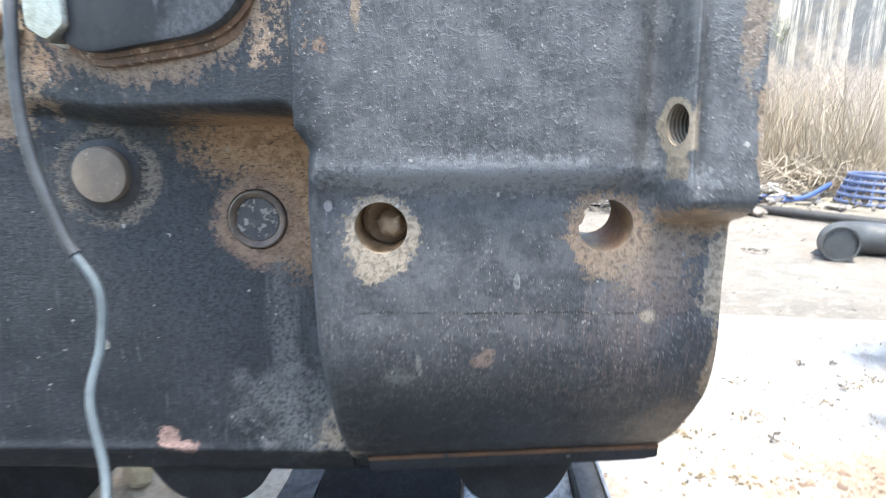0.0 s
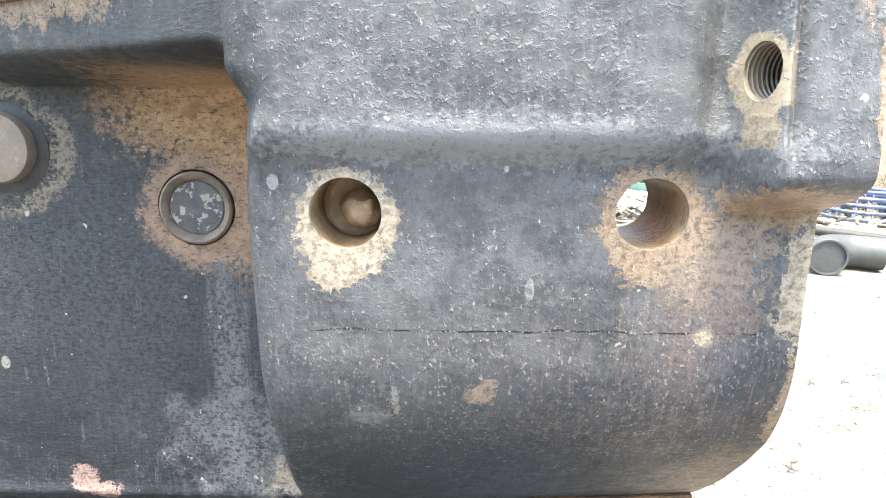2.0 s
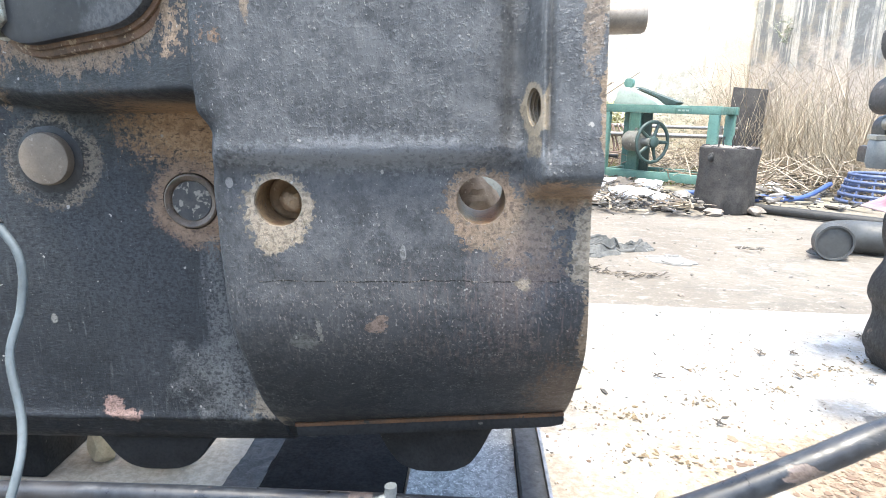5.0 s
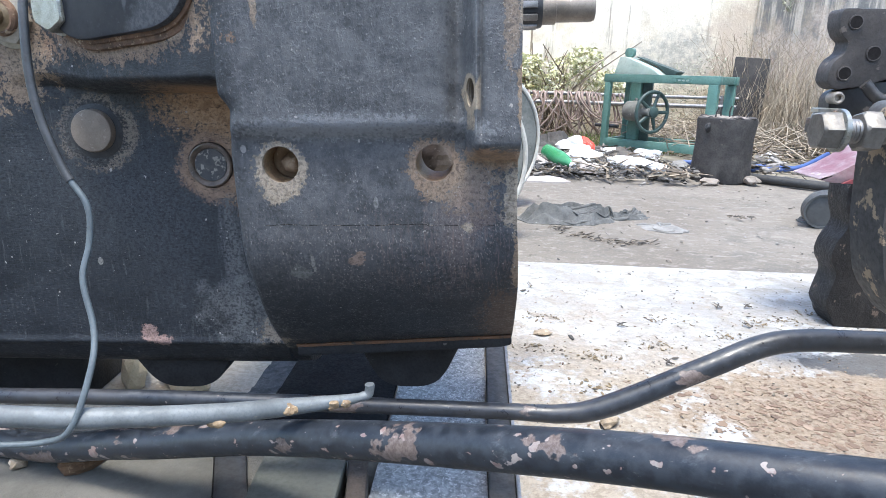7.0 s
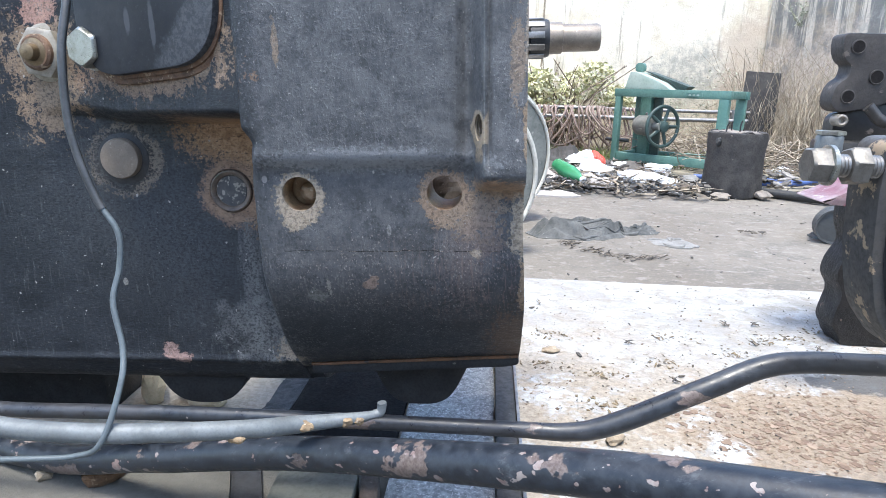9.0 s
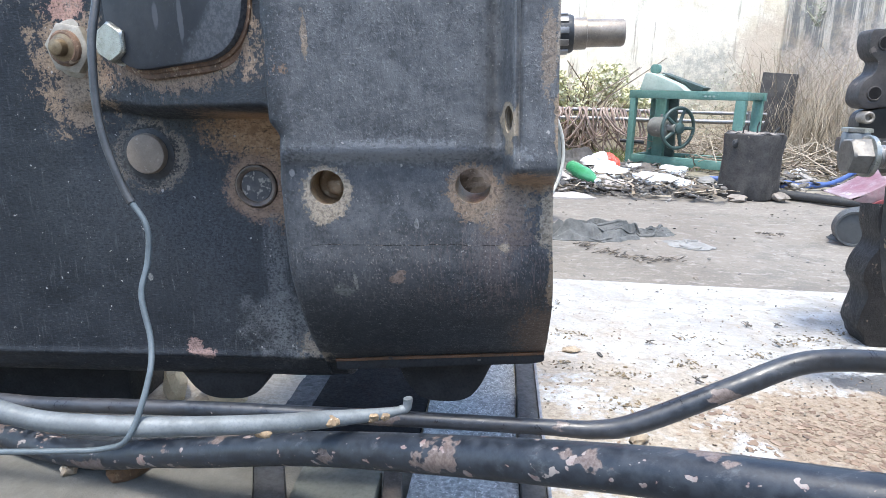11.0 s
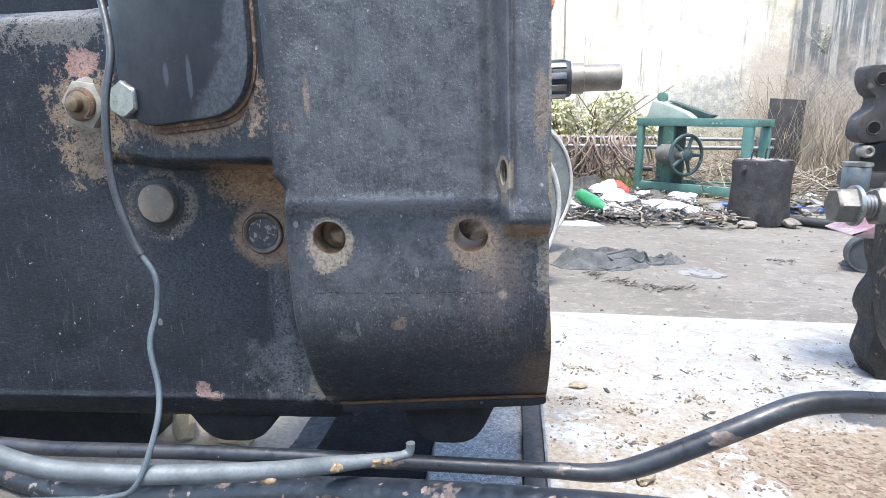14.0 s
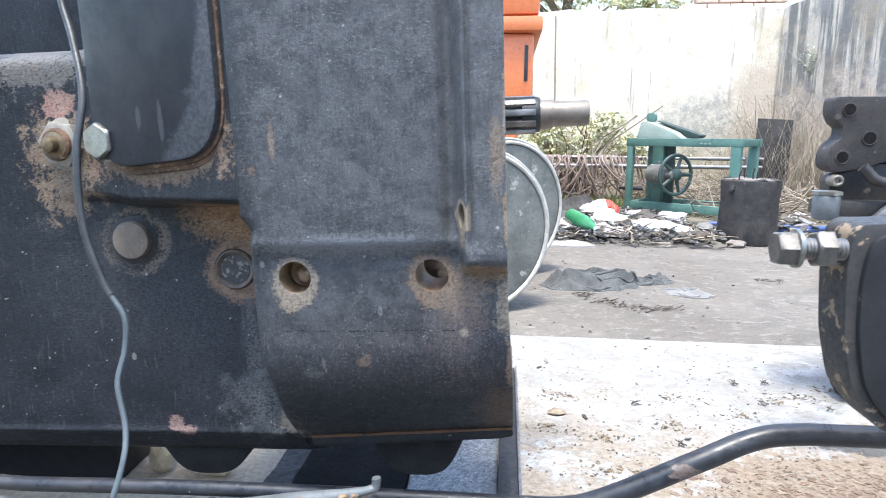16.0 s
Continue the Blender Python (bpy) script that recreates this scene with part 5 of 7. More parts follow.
# ---- tubes, rod and wire in front of the housing ----
ob = part("chipped_tube", sweep(bmesh.new(), bezier([(-0.60, 0.43, 0.0125), (-0.318, 0.331, 0.0135), (-0.18, 0.289, 0.045), (-0.046, 0.239, 0.0895), (0.115, 0.1455, 0.1500), (0.209, 0.0950, 0.1750), (0.36, 0.02, 0.205)], 14), 0.0113, 24), "tube")
tagged(ob, "thick black tube with chipped paint leaning over the floor", "tube")
ob = part("bent_pipe", sweep(bmesh.new(), bezier([(-0.72, 0.30, 0.008), (-0.40, 0.29, 0.073), (-0.2676, 0.2843, 0.0821), (-0.1403, 0.2822, 0.0885), (0.0014, 0.2798, 0.0925), (0.0987, 0.2753, 0.0962), (0.1362, 0.2722, 0.0985), (0.1651, 0.2706, 0.1075), (0.2237, 0.2717, 0.1371), (0.2596, 0.2775, 0.1517), (0.2886, 0.2801, 0.1560), (0.3389, 0.2825, 0.1559), (0.56, 0.29, 0.156)], 12), lambda t: 0.0056 + 0.0018 * min(1, max(0, (t - 0.42) * 6)), 20), "pipe")
tagged(ob, "black bent fuel pipe rising towards the engine", "pipe")

rod = thing("bent_rod", pose(0, 0, 0), "dull aluminium rod with yellowed solder blobs and a hooked tip", "rod")
line = bezier([(-0.27, 0.155, 0.190), (-0.225, 0.160, 0.158), (-0.19, 0.166, 0.1415), (-0.150, 0.174, 0.1355), (-0.1185, 0.1811, 0.1332), (-0.0658, 0.2027, 0.1269), (-0.0357, 0.2234, 0.1209), (-0.0081, 0.2348, 0.1199), (0.0060, 0.2410, 0.1205)], 12)
part("shaft", sweep(bmesh.new(), line, lambda t: 0.0056 - 0.0030 * max(0, (t - 0.72) / 0.28), 18, 0.02), "alu", rod)
part("hook", sweep(bmesh.new(), bezier([(0.0050, 0.2408, 0.1205), (0.0088, 0.2420, 0.1218), (0.0098, 0.2424, 0.1262), (0.0097, 0.2424, 0.1285)], 6), 0.0030, 14), "alu", rod)
for k, (x, y, z, s) in enumerate(((-0.0357, 0.2205, 0.1208, 0.0042), (-0.0120, 0.2318, 0.1195, 0.0036), (-0.070, 0.1985, 0.1240, 0.0040), (-0.004, 0.2342, 0.1190, 0.0028))):
    part("solder_blob", lump(bmesh.new(), Matrix.Translation((x, y, z)), (s * 1.3, s, s * 0.9), 11 + k, 0.4, 3), "glue", rod)

wire = thing("wire", pose(0, 0, 0), "thin electric wire hanging before the housing, black above and grey below", "wire")
line = bezier([(-0.215, 0.29, 0.50), (-0.205, 0.275, 0.445), (-0.1902, 0.2627, 0.4114), (-0.1758, 0.2467, 0.3756), (-0.1747, 0.2347, 0.3415), (-0.1694, 0.2263, 0.2979), (-0.1548, 0.2204, 0.2610), (-0.1417, 0.2177, 0.2409), (-0.1405, 0.2137, 0.2208), (-0.1410, 0.2048, 0.2024), (-0.1323, 0.1956, 0.1780), (-0.1290, 0.1840, 0.1600), (-0.1345, 0.1700, 0.1330), (-0.150, 0.170, 0.1235), (-0.18, 0.165, 0.1225), (-0.26, 0.155, 0.1215)], 10)
part("sheath", sweep(bmesh.new(), line[:64], 0.0024, 12), "wire_dark", wire, "black upper length")
part("strand", sweep(bmesh.new(), line[63:], 0.0017, 12), "wire", wire, "grey lower length")

# ---- the engine beside the housing, with its bracket and bolt ----
engine = thing("engine_block", pose(0.75, 0.85, 0), "black oily engine with scalloped flanges standing on the plinth", "engine")
EX, EY = 0.75, 0.85


def engine_plate(name, outline, y0, y1, material="engine", bevel=0.004, radius=0.012, label=""):
    o = rounded([(x - EX, z) for x, z in outline], radius, 5)
    return part(name, prism(bmesh.new(), o, y0 - EY, y1 - EY, bevel), material, engine, label)


engine_plate("block", [(0.560, 0.0), (0.553, 0.035), (0.566, 0.07), (0.556, 0.10), (0.566, 0.14), (0.56, 0.19), (0.575, 0.26), (0.56, 0.30), (0.56, 0.39), (1.1, 0.39), (1.1, 0.0)], 0.745, 0.77, "casting")
engine_plate("crankcase", [(0.90, 0.0), (0.90, 0.36), (1.2, 0.36), (1.2, 0.0)], 0.7705, 1.2)
engine_plate("flange", [(0.4965, 0.404), (0.4965, 0.384), (0.503, 0.371), (0.511, 0.366), (0.509, 0.352), (0.500, 0.346), (0.4945, 0.336), (0.4935, 0.318), (0.505, 0.309), (0.535, 0.314), (0.60, 0.335), (0.66, 0.34), (0.66, 0.405)], 0.715, 0.745, "flange_iron", 0.003, 0.008)
for x, z, rad in ((0.5145, 0.3880, 0.0165), (0.5420, 0.3530, 0.0175), (0.5120, 0.3290, 0.0165)):
    at = Matrix.Translation((x - EX, 0.7155 - EY, z)) @ turn
    ear = part("flange_ear", lathe(bmesh.new(), [(rad * 0.9, -0.028), (rad, -0.025), (rad, -0.0012), (rad * 0.95, 0.0004), (rad * 0.50, 0.0006)], at, 32), "flange_iron", engine)
    part("bolt_hole", lathe(bmesh.new(), [(rad * 0.52, -0.002), (rad * 0.52, 0.0018), (rad * 0.46, 0.0022), (rad * 0.41, 0.0015), (rad * 0.1, 0.0014)], at, 24), "flange_iron", ear)
    # no recess here: the bore's inner shade is a dark disc on the ear
    part("bore", lathe(bmesh.new(), [(rad * 0.43, 0.0), (rad * 0.43, 0.0019), (rad * 0.05, 0.0021)], at, 24), "bore_shade", ear, "flat dark disc for the shade inside a bore")
engine_plate("side_boss", [(0.505, 0.306), (0.506, 0.275), (0.525, 0.255), (0.60, 0.255), (0.62, 0.32), (0.56, 0.322)], 0.725, 0.75)
engine_plate("lower_casting", [(0.543, 0.20), (0.545, 0.165), (0.556, 0.14), (0.542, 0.118), (0.538, 0.094), (0.552, 0.074), (0.546, 0.050), (0.543, 0.030), (0.556, 0.012), (0.56, 0.0), (0.70, 0.0), (0.70, 0.21)], 0.715, 0.76, "casting", 0.006, 0.014)
engine_plate("head_rail", [(0.58, 0.352), (0.68, 0.352), (0.68, 0.375), (0.60, 0.38)], 0.708, 0.716, "engine", 0.002, 0.008)
for x, z, r in ((0.60, 0.362, 0.009), (0.585, 0.300, 0.008)):
    m = Matrix.Translation((x - EX, 0.7155 - EY, z)) @ turn
    part("bolt_hole", lathe(bmesh.new(), [(r * 1.25, -0.004), (r * 1.25, 0.0012), (r, 0.0016), (r * 0.96, -0.0025), (r * 0.5, -0.003)], m, 28), "black", engine)
m = Matrix.Translation((0.507 - EX, 0.712 - EY, 0.300)) @ turn
part("banjo_ring", lathe(bmesh.new(), [(0.0075, -0.012), (0.0075, 0.004), (0.0055, 0.005), (0.0036, 0.004), (0.0034, 0.001)], m, 28), "steel", engine, "small bare steel ring")
m = Matrix.Translation((0.492 - EX, 0.700 - EY, 0.250))
part("fitting", lathe(bmesh.new(), [(0.013, 0.002), (0.0155, 0.007), (0.0155, 0.030), (0.014, 0.033)], m, 28), "alu", engine, "grey barrel-shaped fitting")
part("fitting_cap", hex_rings(bmesh.new(), 0.0170, 0.005, m @ Matrix.Translation((0, 0, 0.033))), "zinc", engine, "bare hexagon cap")
part("fitting_arm", box(bmesh.new(), 0.492 - EX, 0.58 - EX, 0.70 - EY, 0.75 - EY, 0.255, 0.275, 0.005), "engine", engine)
part("pipe_run", sweep(bmesh.new(), bezier([(0.53 - EX, 0.70 - EY, 0.318), (0.55 - EX, 0.695 - EY, 0.300), (0.59 - EX, 0.69 - EY, 0.302), (0.66 - EX, 0.69 - EY, 0.31)], 8), 0.007, 14), "engine", engine)
part("hose", sweep(bmesh.new(), bezier([(0.545 - EX, 0.70 - EY, 0.24), (0.58 - EX, 0.69 - EY, 0.275), (0.64 - EX, 0.70 - EY, 0.28)], 8), 0.010, 14), "machined", engine)
part("carrier_arm", sweep(bmesh.new(), bezier([(x - EX, y - EY, z) for x, y, z in ((0.40, 0.245, 0.235), (0.52, 0.38, 0.225), (0.68, 0.58, 0.22), (0.72, 0.76, 0.22))], 8), 0.022, 16), "engine", engine)
bm = prism(bmesh.new(), rounded([(x - EX, z) for x, z in ((0.407, 0.225), (0.428, 0.234), (0.472, 0.262), (0.485, 0.258), (0.485, 0.222), (0.42, 0.222))], 0.004), 0.53 - EY, 0.585 - EY, 0.002)
guard = part("guard", bm, "pink", engine, "faded red and white plastic guard")
part("lip", prism(bmesh.new(), [(x - EX, z) for x, z in ((0.43, 0.222), (0.484, 0.222), (0.484, 0.230), (0.438, 0.226))], 0.528 - EY, 0.5295 - EY, 0.0004), "lip_red", guard, "stronger red lower lip")
part("guard_stay", sweep(bmesh.new(), [(x - EX, y - EY, z) for x, y, z in ((0.475, 0.56, 0.232), (0.53, 0.66, 0.235), (0.60, 0.76, 0.24))], 0.006, 10), "engine", engine)

bracket = thing("engine_bracket", pose(0.354, 0.215, 0.19), "black steel engine bracket with a worn tan edge", "bracket")
shape = [(0.2655, 0.3085), (0.2640, 0.282), (0.2670, 0.246), (0.2740, 0.2170), (0.290, 0.1965), (0.313, 0.1875), (0.43, 0.185), (0.43, 0.3155)]
part("edge_plate", prism(bmesh.new(), rounded([(x - 0.35, z - 0.19) for x, z in shape], 0.008), -0.012, 0.017, 0.002), "bracket_bare", bracket, "bare tan edge")
inner = [(0.2745, 0.3035), (0.2705, 0.282), (0.2720, 0.250), (0.2785, 0.2200), (0.294, 0.2005), (0.315, 0.1905), (0.43, 0.188), (0.43, 0.3105)]
part("face_plate", prism(bmesh.new(), rounded([(x - 0.35, z - 0.19) for x, z in inner], 0.010), -0.0155, -0.0122, 0.0015), "bracket", bracket, "scuffed black face")
rightward = Matrix.Rotation(radians(-90), 4, "Y")
bolt = thing("bracket_bolt", pose(0.2555, 0.2095, 0.2942) @ Matrix.Scale(0.96, 4), "zinc-plated bolt with washer and nut through the bracket", "bolt")
part("nut", hex_rings(bmesh.new(), 0.0105, 0.0090, Matrix.Translation((0.0065, 0, 0)) @ rightward @ Matrix.Rotation(0.25, 4, "Z")), "bolt_dull", bolt, "bare nut")
bm = bmesh.new()
lathe(bm, [(0.0056 + (0.0006 if k % 2 else 0), -0.018 + 0.0009 * k) for k in range(38)], Matrix.Rotation(radians(90), 4, "Y"), 24)
part("threaded_shank", bm, "machined", bolt)
part("washer", lathe(bmesh.new(), [(0.0108, 0), (0.0108, 0.0022), (0.0098, 0.0027)], Matrix.Translation((-0.0105, 0, 0)) @ rightward, 32), "zinc", bolt)
part("head", hex_rings(bmesh.new(), 0.0100, 0.0095, Matrix.Translation((-0.0132, 0, 0)) @ rightward @ Matrix.Rotation(0.1, 4, "Z")), "bolt_dull", bolt, "dull brown-grey hexagon head")

# ---- crumbs on the plinth ----
bm = scatter(bmesh.new(), 1900, lambda r: (lambda y: (r.uniform(0.05, 1.1), y, 0.001))(0.35 + 0.6 * r.random()), 0.0014, 5)
tagged(part("crumbs", bm, "crumbs", smooth=False), "dark crumbs and leaf bits strewn over the concrete", "debris", kind="stuff")
bm = scatter(bmesh.new(), 1500, lambda r: (0.45 + r.gauss(0, 0.085), 0.475 + r.gauss(0, 0.042), 0.0004 + 0.001 * r.random()), 0.0015, 6, (0.7, 0.12), 0.12)
scatter(bm, 800, lambda r: (0.455 + r.gauss(0, 0.075), 0.46 + r.gauss(0, 0.036), 0.0004), 0.0042, 7, (0.75, 0.06), 0.06)
tagged(part("mud_flakes", bm, "chips", smooth=False), "thick crust of tan dried mud flakes on the concrete", "debris", kind="stuff")
bm = scatter(bmesh.new(), 500, lambda r: (r.uniform(0.08, 0.75), 0.42 + 0.4 * r.random() ** 1.3, 0.001), 0.0016, 8)
tagged(part("sandy_bits", bm, "chips", smooth=False), "tan grit and bits on the concrete", "debris", kind="stuff")
bm = scatter(bmesh.new(), 60, lambda r: (r.uniform(0.12, 0.95), 0.42 + 0.5 * r.random(), 0.002), 0.0048, 9, (0.35, 0.25), 0.25)
tagged(part("leaf_bits", bm, "crumbs", smooth=False), "dark dry leaf bits on the pale concrete", "debris", kind="stuff")
clumps = ((0.155, 0.60), (0.215, 0.58), (0.20, 0.505), (0.255, 0.50), (0.30, 0.62), (0.50, 0.73), (0.46, 0.715), (0.17, 0.70), (0.33, 0.715), (0.56, 0.76), (0.40, 0.66))
for k, (x, y) in enumerate(clumps):
    bm = scatter(bmesh.new(), 60, lambda r: (x + r.gauss(0, 0.016), y + r.gauss(0, 0.008), 0.0006 + 0.001 * r.random()), 0.0021, 140 + k, (0.5, 0.22), 0.35)
    tagged(part("leaf_clump", bm, "leaf_litter", smooth=False), "small clump of brown leaf and earth crumbs on the concrete", "debris", "clumps on the concrete", "stuff")
for k, (x, y) in enumerate(((0.425, 0.77), (0.47, 0.775), (0.27, 0.68), (0.44, 0.70), (0.52, 0.69), (0.16, 0.83), (0.60, 0.85), (0.30, 0.57))):
    bm = sticks(bmesh.new(), 5, lambda r: ((lambda a, d: ((x - d * math.cos(a), y - d * math.sin(a), 0.003), (x + d * math.cos(a), y + d * math.sin(a), 0.006)))(r.uniform(0, 3.1), r.uniform(0.003, 0.010))), 0.0009, 30 + k)
    tagged(part("twig_bits", bm, "crumbs"), "few dark twig bits on the pale concrete", "debris", kind="stuff")

# ---- the yard: cloth and twigs ----
def crumpled(name, x, y, z, lx, ly, h, seed, material, label, category, turn=0.0, folds=9.0, n=44, along=0.55):
    """A limp sheet lying in folds, with an uneven outline."""
    bm = bmesh.new()
    rows = []
    s = Vector((seed * 3.3, seed * 1.7, 0))
    for j in range(n // 2 + 1):
        row = []
        for i in range(n + 1):
            u, v = i / n * 2 - 1, j / (n // 2) * 2 - 1
            ang, rad = math.atan2(v, u), max(abs(u), abs(v))
            out = 0.78 + 0.28 * noise.noise(Vector((math.cos(ang), math.sin(ang), seed)) * 1.7) + 0.10 * noise.noise(Vector((math.cos(ang), math.sin(ang), seed)) * 5)
            px, py = u * lx * out, v * ly * out * math.sqrt(1 - 0.45 * u * u)
            w = Vector((px / lx * 1.6, py / ly * 0.9, 0)) + s
            q = Vector((px * folds * along, py * folds * 1.2, seed))
            fold = 1 - 2 * abs(noise.noise(q + 0.8 * Vector((noise.noise(q * 0.7), noise.noise(q * 0.7 + s), 0))))
            hh = h * (1 - rad ** 4) * max(0.1, 0.35 + 0.55 * fold + 0.35 * noise.noise(w * 1.4) + 0.10 * (1 - 2 * abs(noise.noise(w * 5)))) + 0.003
            row.append(bm.verts.new((px, py, max(0.002, hh))))
        rows.append(row)
    for a, b in zip(rows, rows[1:]):
        for i in range(n):
            bm.faces.new((a[i], a[i + 1], b[i + 1], b[i]))
    edge = [e for e in bm.edges if e.is_boundary]
    ext = bmesh.ops.extrude_edge_only(bm, edges=edge)
    for v in ext["geom"]:
        if isinstance(v, bmesh.types.BMVert):
            v.co.z = -0.012
    ob = part(name, bm, material)
    ob.matrix_basis = pose(x, y, z, 0, 0, turn)
    return tagged(ob, label, category)


def bag(x, y, z, lx, ly, h, seed, material, label, category, turn=0.0, folds=0, n=0, name="plastic_bag"):
    """A limp crumpled bag."""
    bm = bmesh.new()
    got = bmesh.ops.create_icosphere(bm, subdivisions=4, radius=1)
    s = Vector((seed * 2.1, seed, seed * 0.7))
    for v in got["verts"]:
        p = v.co.copy()
        r = 0.85 + 0.45 * noise.noise(p * 1.1 + s) + 0.30 * (1 - 2 * abs(noise.noise(p * 2.1 + s))) * 0.5 + 0.10 * (1 - 2 * abs(noise.noise(p * 5 + s)))
        v.co = Vector((p.x * r * lx, p.y * r * ly, max(-0.12, p.z) * r * h * 0.75))
    ob = part(name, bm, material)
    ob.matrix_basis = pose(x, y, z, 0, 0, turn)
    return tagged(ob, label, category)


def wrapper(*a):
    return bag(*a, name="wrapper")


def garment(name, spine, widths, h, seed, material, label, category, folds, n=110, m=40):
    """A limp garment along a line on the earth: a low soft body, and folds that swing over it, each a part of it."""
    line = bezier([(x, y, 0) for x, y in spine], 24)

    def at(u, v):
        k = min(max(u, 0.0), 1.0) * (len(line) - 1)
        a = min(int(k), len(line) - 2)
        p, d = line[a].lerp(line[a + 1], k - a), (line[a + 1] - line[a]).normalized()
        w = float(np.interp(u, np.linspace(0, 1, len(widths)), widths))
        w *= 1 + 0.25 * noise.noise(Vector((u * 8, 1.0 if v > 0 else -1.0, seed))) + 0.08 * noise.noise(Vector((u * 27, 3.0 if v > 0 else -3.0, seed)))
        body = max(0.0, 1 - abs(v) ** 3) * min(1, 7 * u, 7 * (1 - u))
        swing = 1.5 * noise.noise(Vector((u * 3.5, 0.4 * v, seed + 5)))
        gather = noise.noise(Vector((u * 2.6, v * 4.2 + swing, seed))) + 0.35 * noise.noise(Vector((u * 5, v * 9 + 2 * swing, seed + 1)))
        z = body * h * (0.60 + 0.75 * gather + 0.45 * noise.noise(Vector((u * 4, v * 1.2, seed + 2))))
        return p + Vector((-d.y, d.x, 0)) * v * w + Vector((0, 0, max(0.002, z)))

    bm = bmesh.new()
    rows = [[bm.verts.new(at(i / n, j / m * 2 - 1)) for j in range(m + 1)] for i in range(n + 1)]
    for a, b in zip(rows, rows[1:]):
        for j in range(m):
            bm.faces.new((a[j], b[j], b[j + 1], a[j + 1]))
    ext = bmesh.ops.extrude_edge_only(bm, edges=[e for e in bm.edges if e.is_boundary])
    for v in ext["geom"]:
        if isinstance(v, bmesh.types.BMVert):
            v.co.z = -0.004
    bmesh.ops.recalc_face_normals(bm, faces=bm.faces[:])
    ob = part(name, bm, material)
    ob.matrix_basis = pose(0, 0, DIRT + 0.001)
    rng = random.Random(seed)
    for k in range(folds):
        u0, v0 = rng.uniform(0.02, 0.75), rng.uniform(-0.85, 0.85)
        du, dv, curl = rng.uniform(0.22, 0.5), rng.uniform(-0.4, 0.4), rng.uniform(-0.5, 0.5)
        r = rng.uniform(0.004, 0.0095)
        pts = [at(min(0.98, u0 + du * t), max(-0.92, min(0.92, v0 + dv * t + curl * math.sin(math.pi * t)))) + Vector((0, 0, r * 0.1)) for t in (0, 0.25, 0.5, 0.75, 1)]
        part("fold", sweep(bmesh.new(), bezier(pts, 7), lambda t: r * (0.15 + 0.85 * math.sin(math.pi * t) ** 0.7), 9), material, ob)
    return tagged(ob, label, category)


garment("trousers", [(0.27, 2.54), (0.42, 2.62), (0.56, 2.65), (0.68, 2.70)], [0.05, 0.12, 0.15, 0.15, 0.11, 0.06], 0.062, 3, "cloth", "crumpled grey trousers lying on the earth", "clothes", 18)
garment("trouser_leg", [(0.62, 2.66), (0.73, 2.67), (0.82, 2.74)], [0.06, 0.05, 0.05, 0.06, 0.05], 0.036, 8, "cloth", "limp grey trouser leg on the earth", "clothes", 11, 60, 24)
garment("rag", [(0.74, 2.55), (0.84, 2.49), (0.93, 2.52)], [0.03, 0.055, 0.075, 0.06], 0.010, 5, "cloth_pale", "thin pale rag trodden flat on the earth", "rag", 7, 50, 24)
garment("rag", [(1.545, 2.80), (1.58, 2.74), (1.66, 2.70)], [0.02, 0.045, 0.05, 0.03], 0.028, 12, "cloth", "small dark rag beside the elbow pipe", "rag", 6, 50, 24)
for k, (x, y, w) in enumerate(((0.49, 2.30, 0.035), (0.41, 2.40, 0.02), (0.62, 2.20, 0.03), (0.72, 2.22, 0.03), (0.55, 2.24, 0.03), (1.28, 2.75, 0.04))):
    bm = sticks(bmesh.new(), 24, lambda r: ((lambda a, d, u, v: ((x + u - d * math.cos(a), y + v - d * math.sin(a), DIRT + 0.008), (x + u + d * math.cos(a), y + v + d * math.sin(a), DIRT + 0.014)))(r.uniform(-0.9, 0.9), r.uniform(0.004, 0.015), r.gauss(0, w), r.gauss(0, 0.018))), 0.0028, 50 + k)
    tagged(part("twigs", bm, "crumbs"), "small scatter of dark twigs on the earth", "twigs", kind="stuff")
clod("pebble", 0.733, 1.983, DIRT, (0.010, 0.008, 0.007), 8.0, "block_top", "small pebble on the earth")
bm = scatter(bmesh.new(), 520, lambda r: (r.uniform(0.1, 3.2), r.uniform(1.3, 4.2), DIRT + 0.004), 0.008, 12, (0.6, 0.15))
tagged(part("yard_litter", bm, "rubbish", smooth=False), "sparse litter and grit over the yard", "debris", kind="stuff")

# ---- the green machine stand ----
bench = thing("machine_stand", pose(1.055, 5.13, DIRT, 0, 0, -37), "green-painted steel machine stand with a hand wheel", "machine stand")
BW, BD, BH = 0.87, 0.44, 0.625


def bar(name, x0, x1, y0, y1, z0, z1, material="green", parent=None, label=""):
    return part(name, box(bmesh.new(), x0, x1, y0, y1, z0, z1, 0.004), material, parent or bench, label)


for x in (0, BW - 0.07):
    for y in (0, BD - 0.06):
        bar("leg", x, x + (0.045 if x == 0 else 0.07), y, y + 0.05, 0, BH - 0.055)
for y in (0, BD - 0.05):
    bar("top_rail", -0.01, BW + 0.01, y, y + 0.05, BH - 0.055, BH + 0.005)
    bar("low_rail", 0.046, BW - 0.071, y + 0.005, y + 0.045, 0.07, 0.135)
for x in (0.0, BW - 0.05):
    bar("top_rail", x, x + 0.05, 0.052, BD - 0.052, BH - 0.05, BH + 0.003)
    bar("low_rail", x + 0.003, x + 0.04, 0.052, BD - 0.062, 0.07, 0.13)
bar("post", 0.175, 0.255, 0.10, 0.16, 0.08, BH - 0.056)
bar("post_plate", 0.26, 0.33, 0.14, 0.17, 0.10, BH - 0.056, "green_dark")
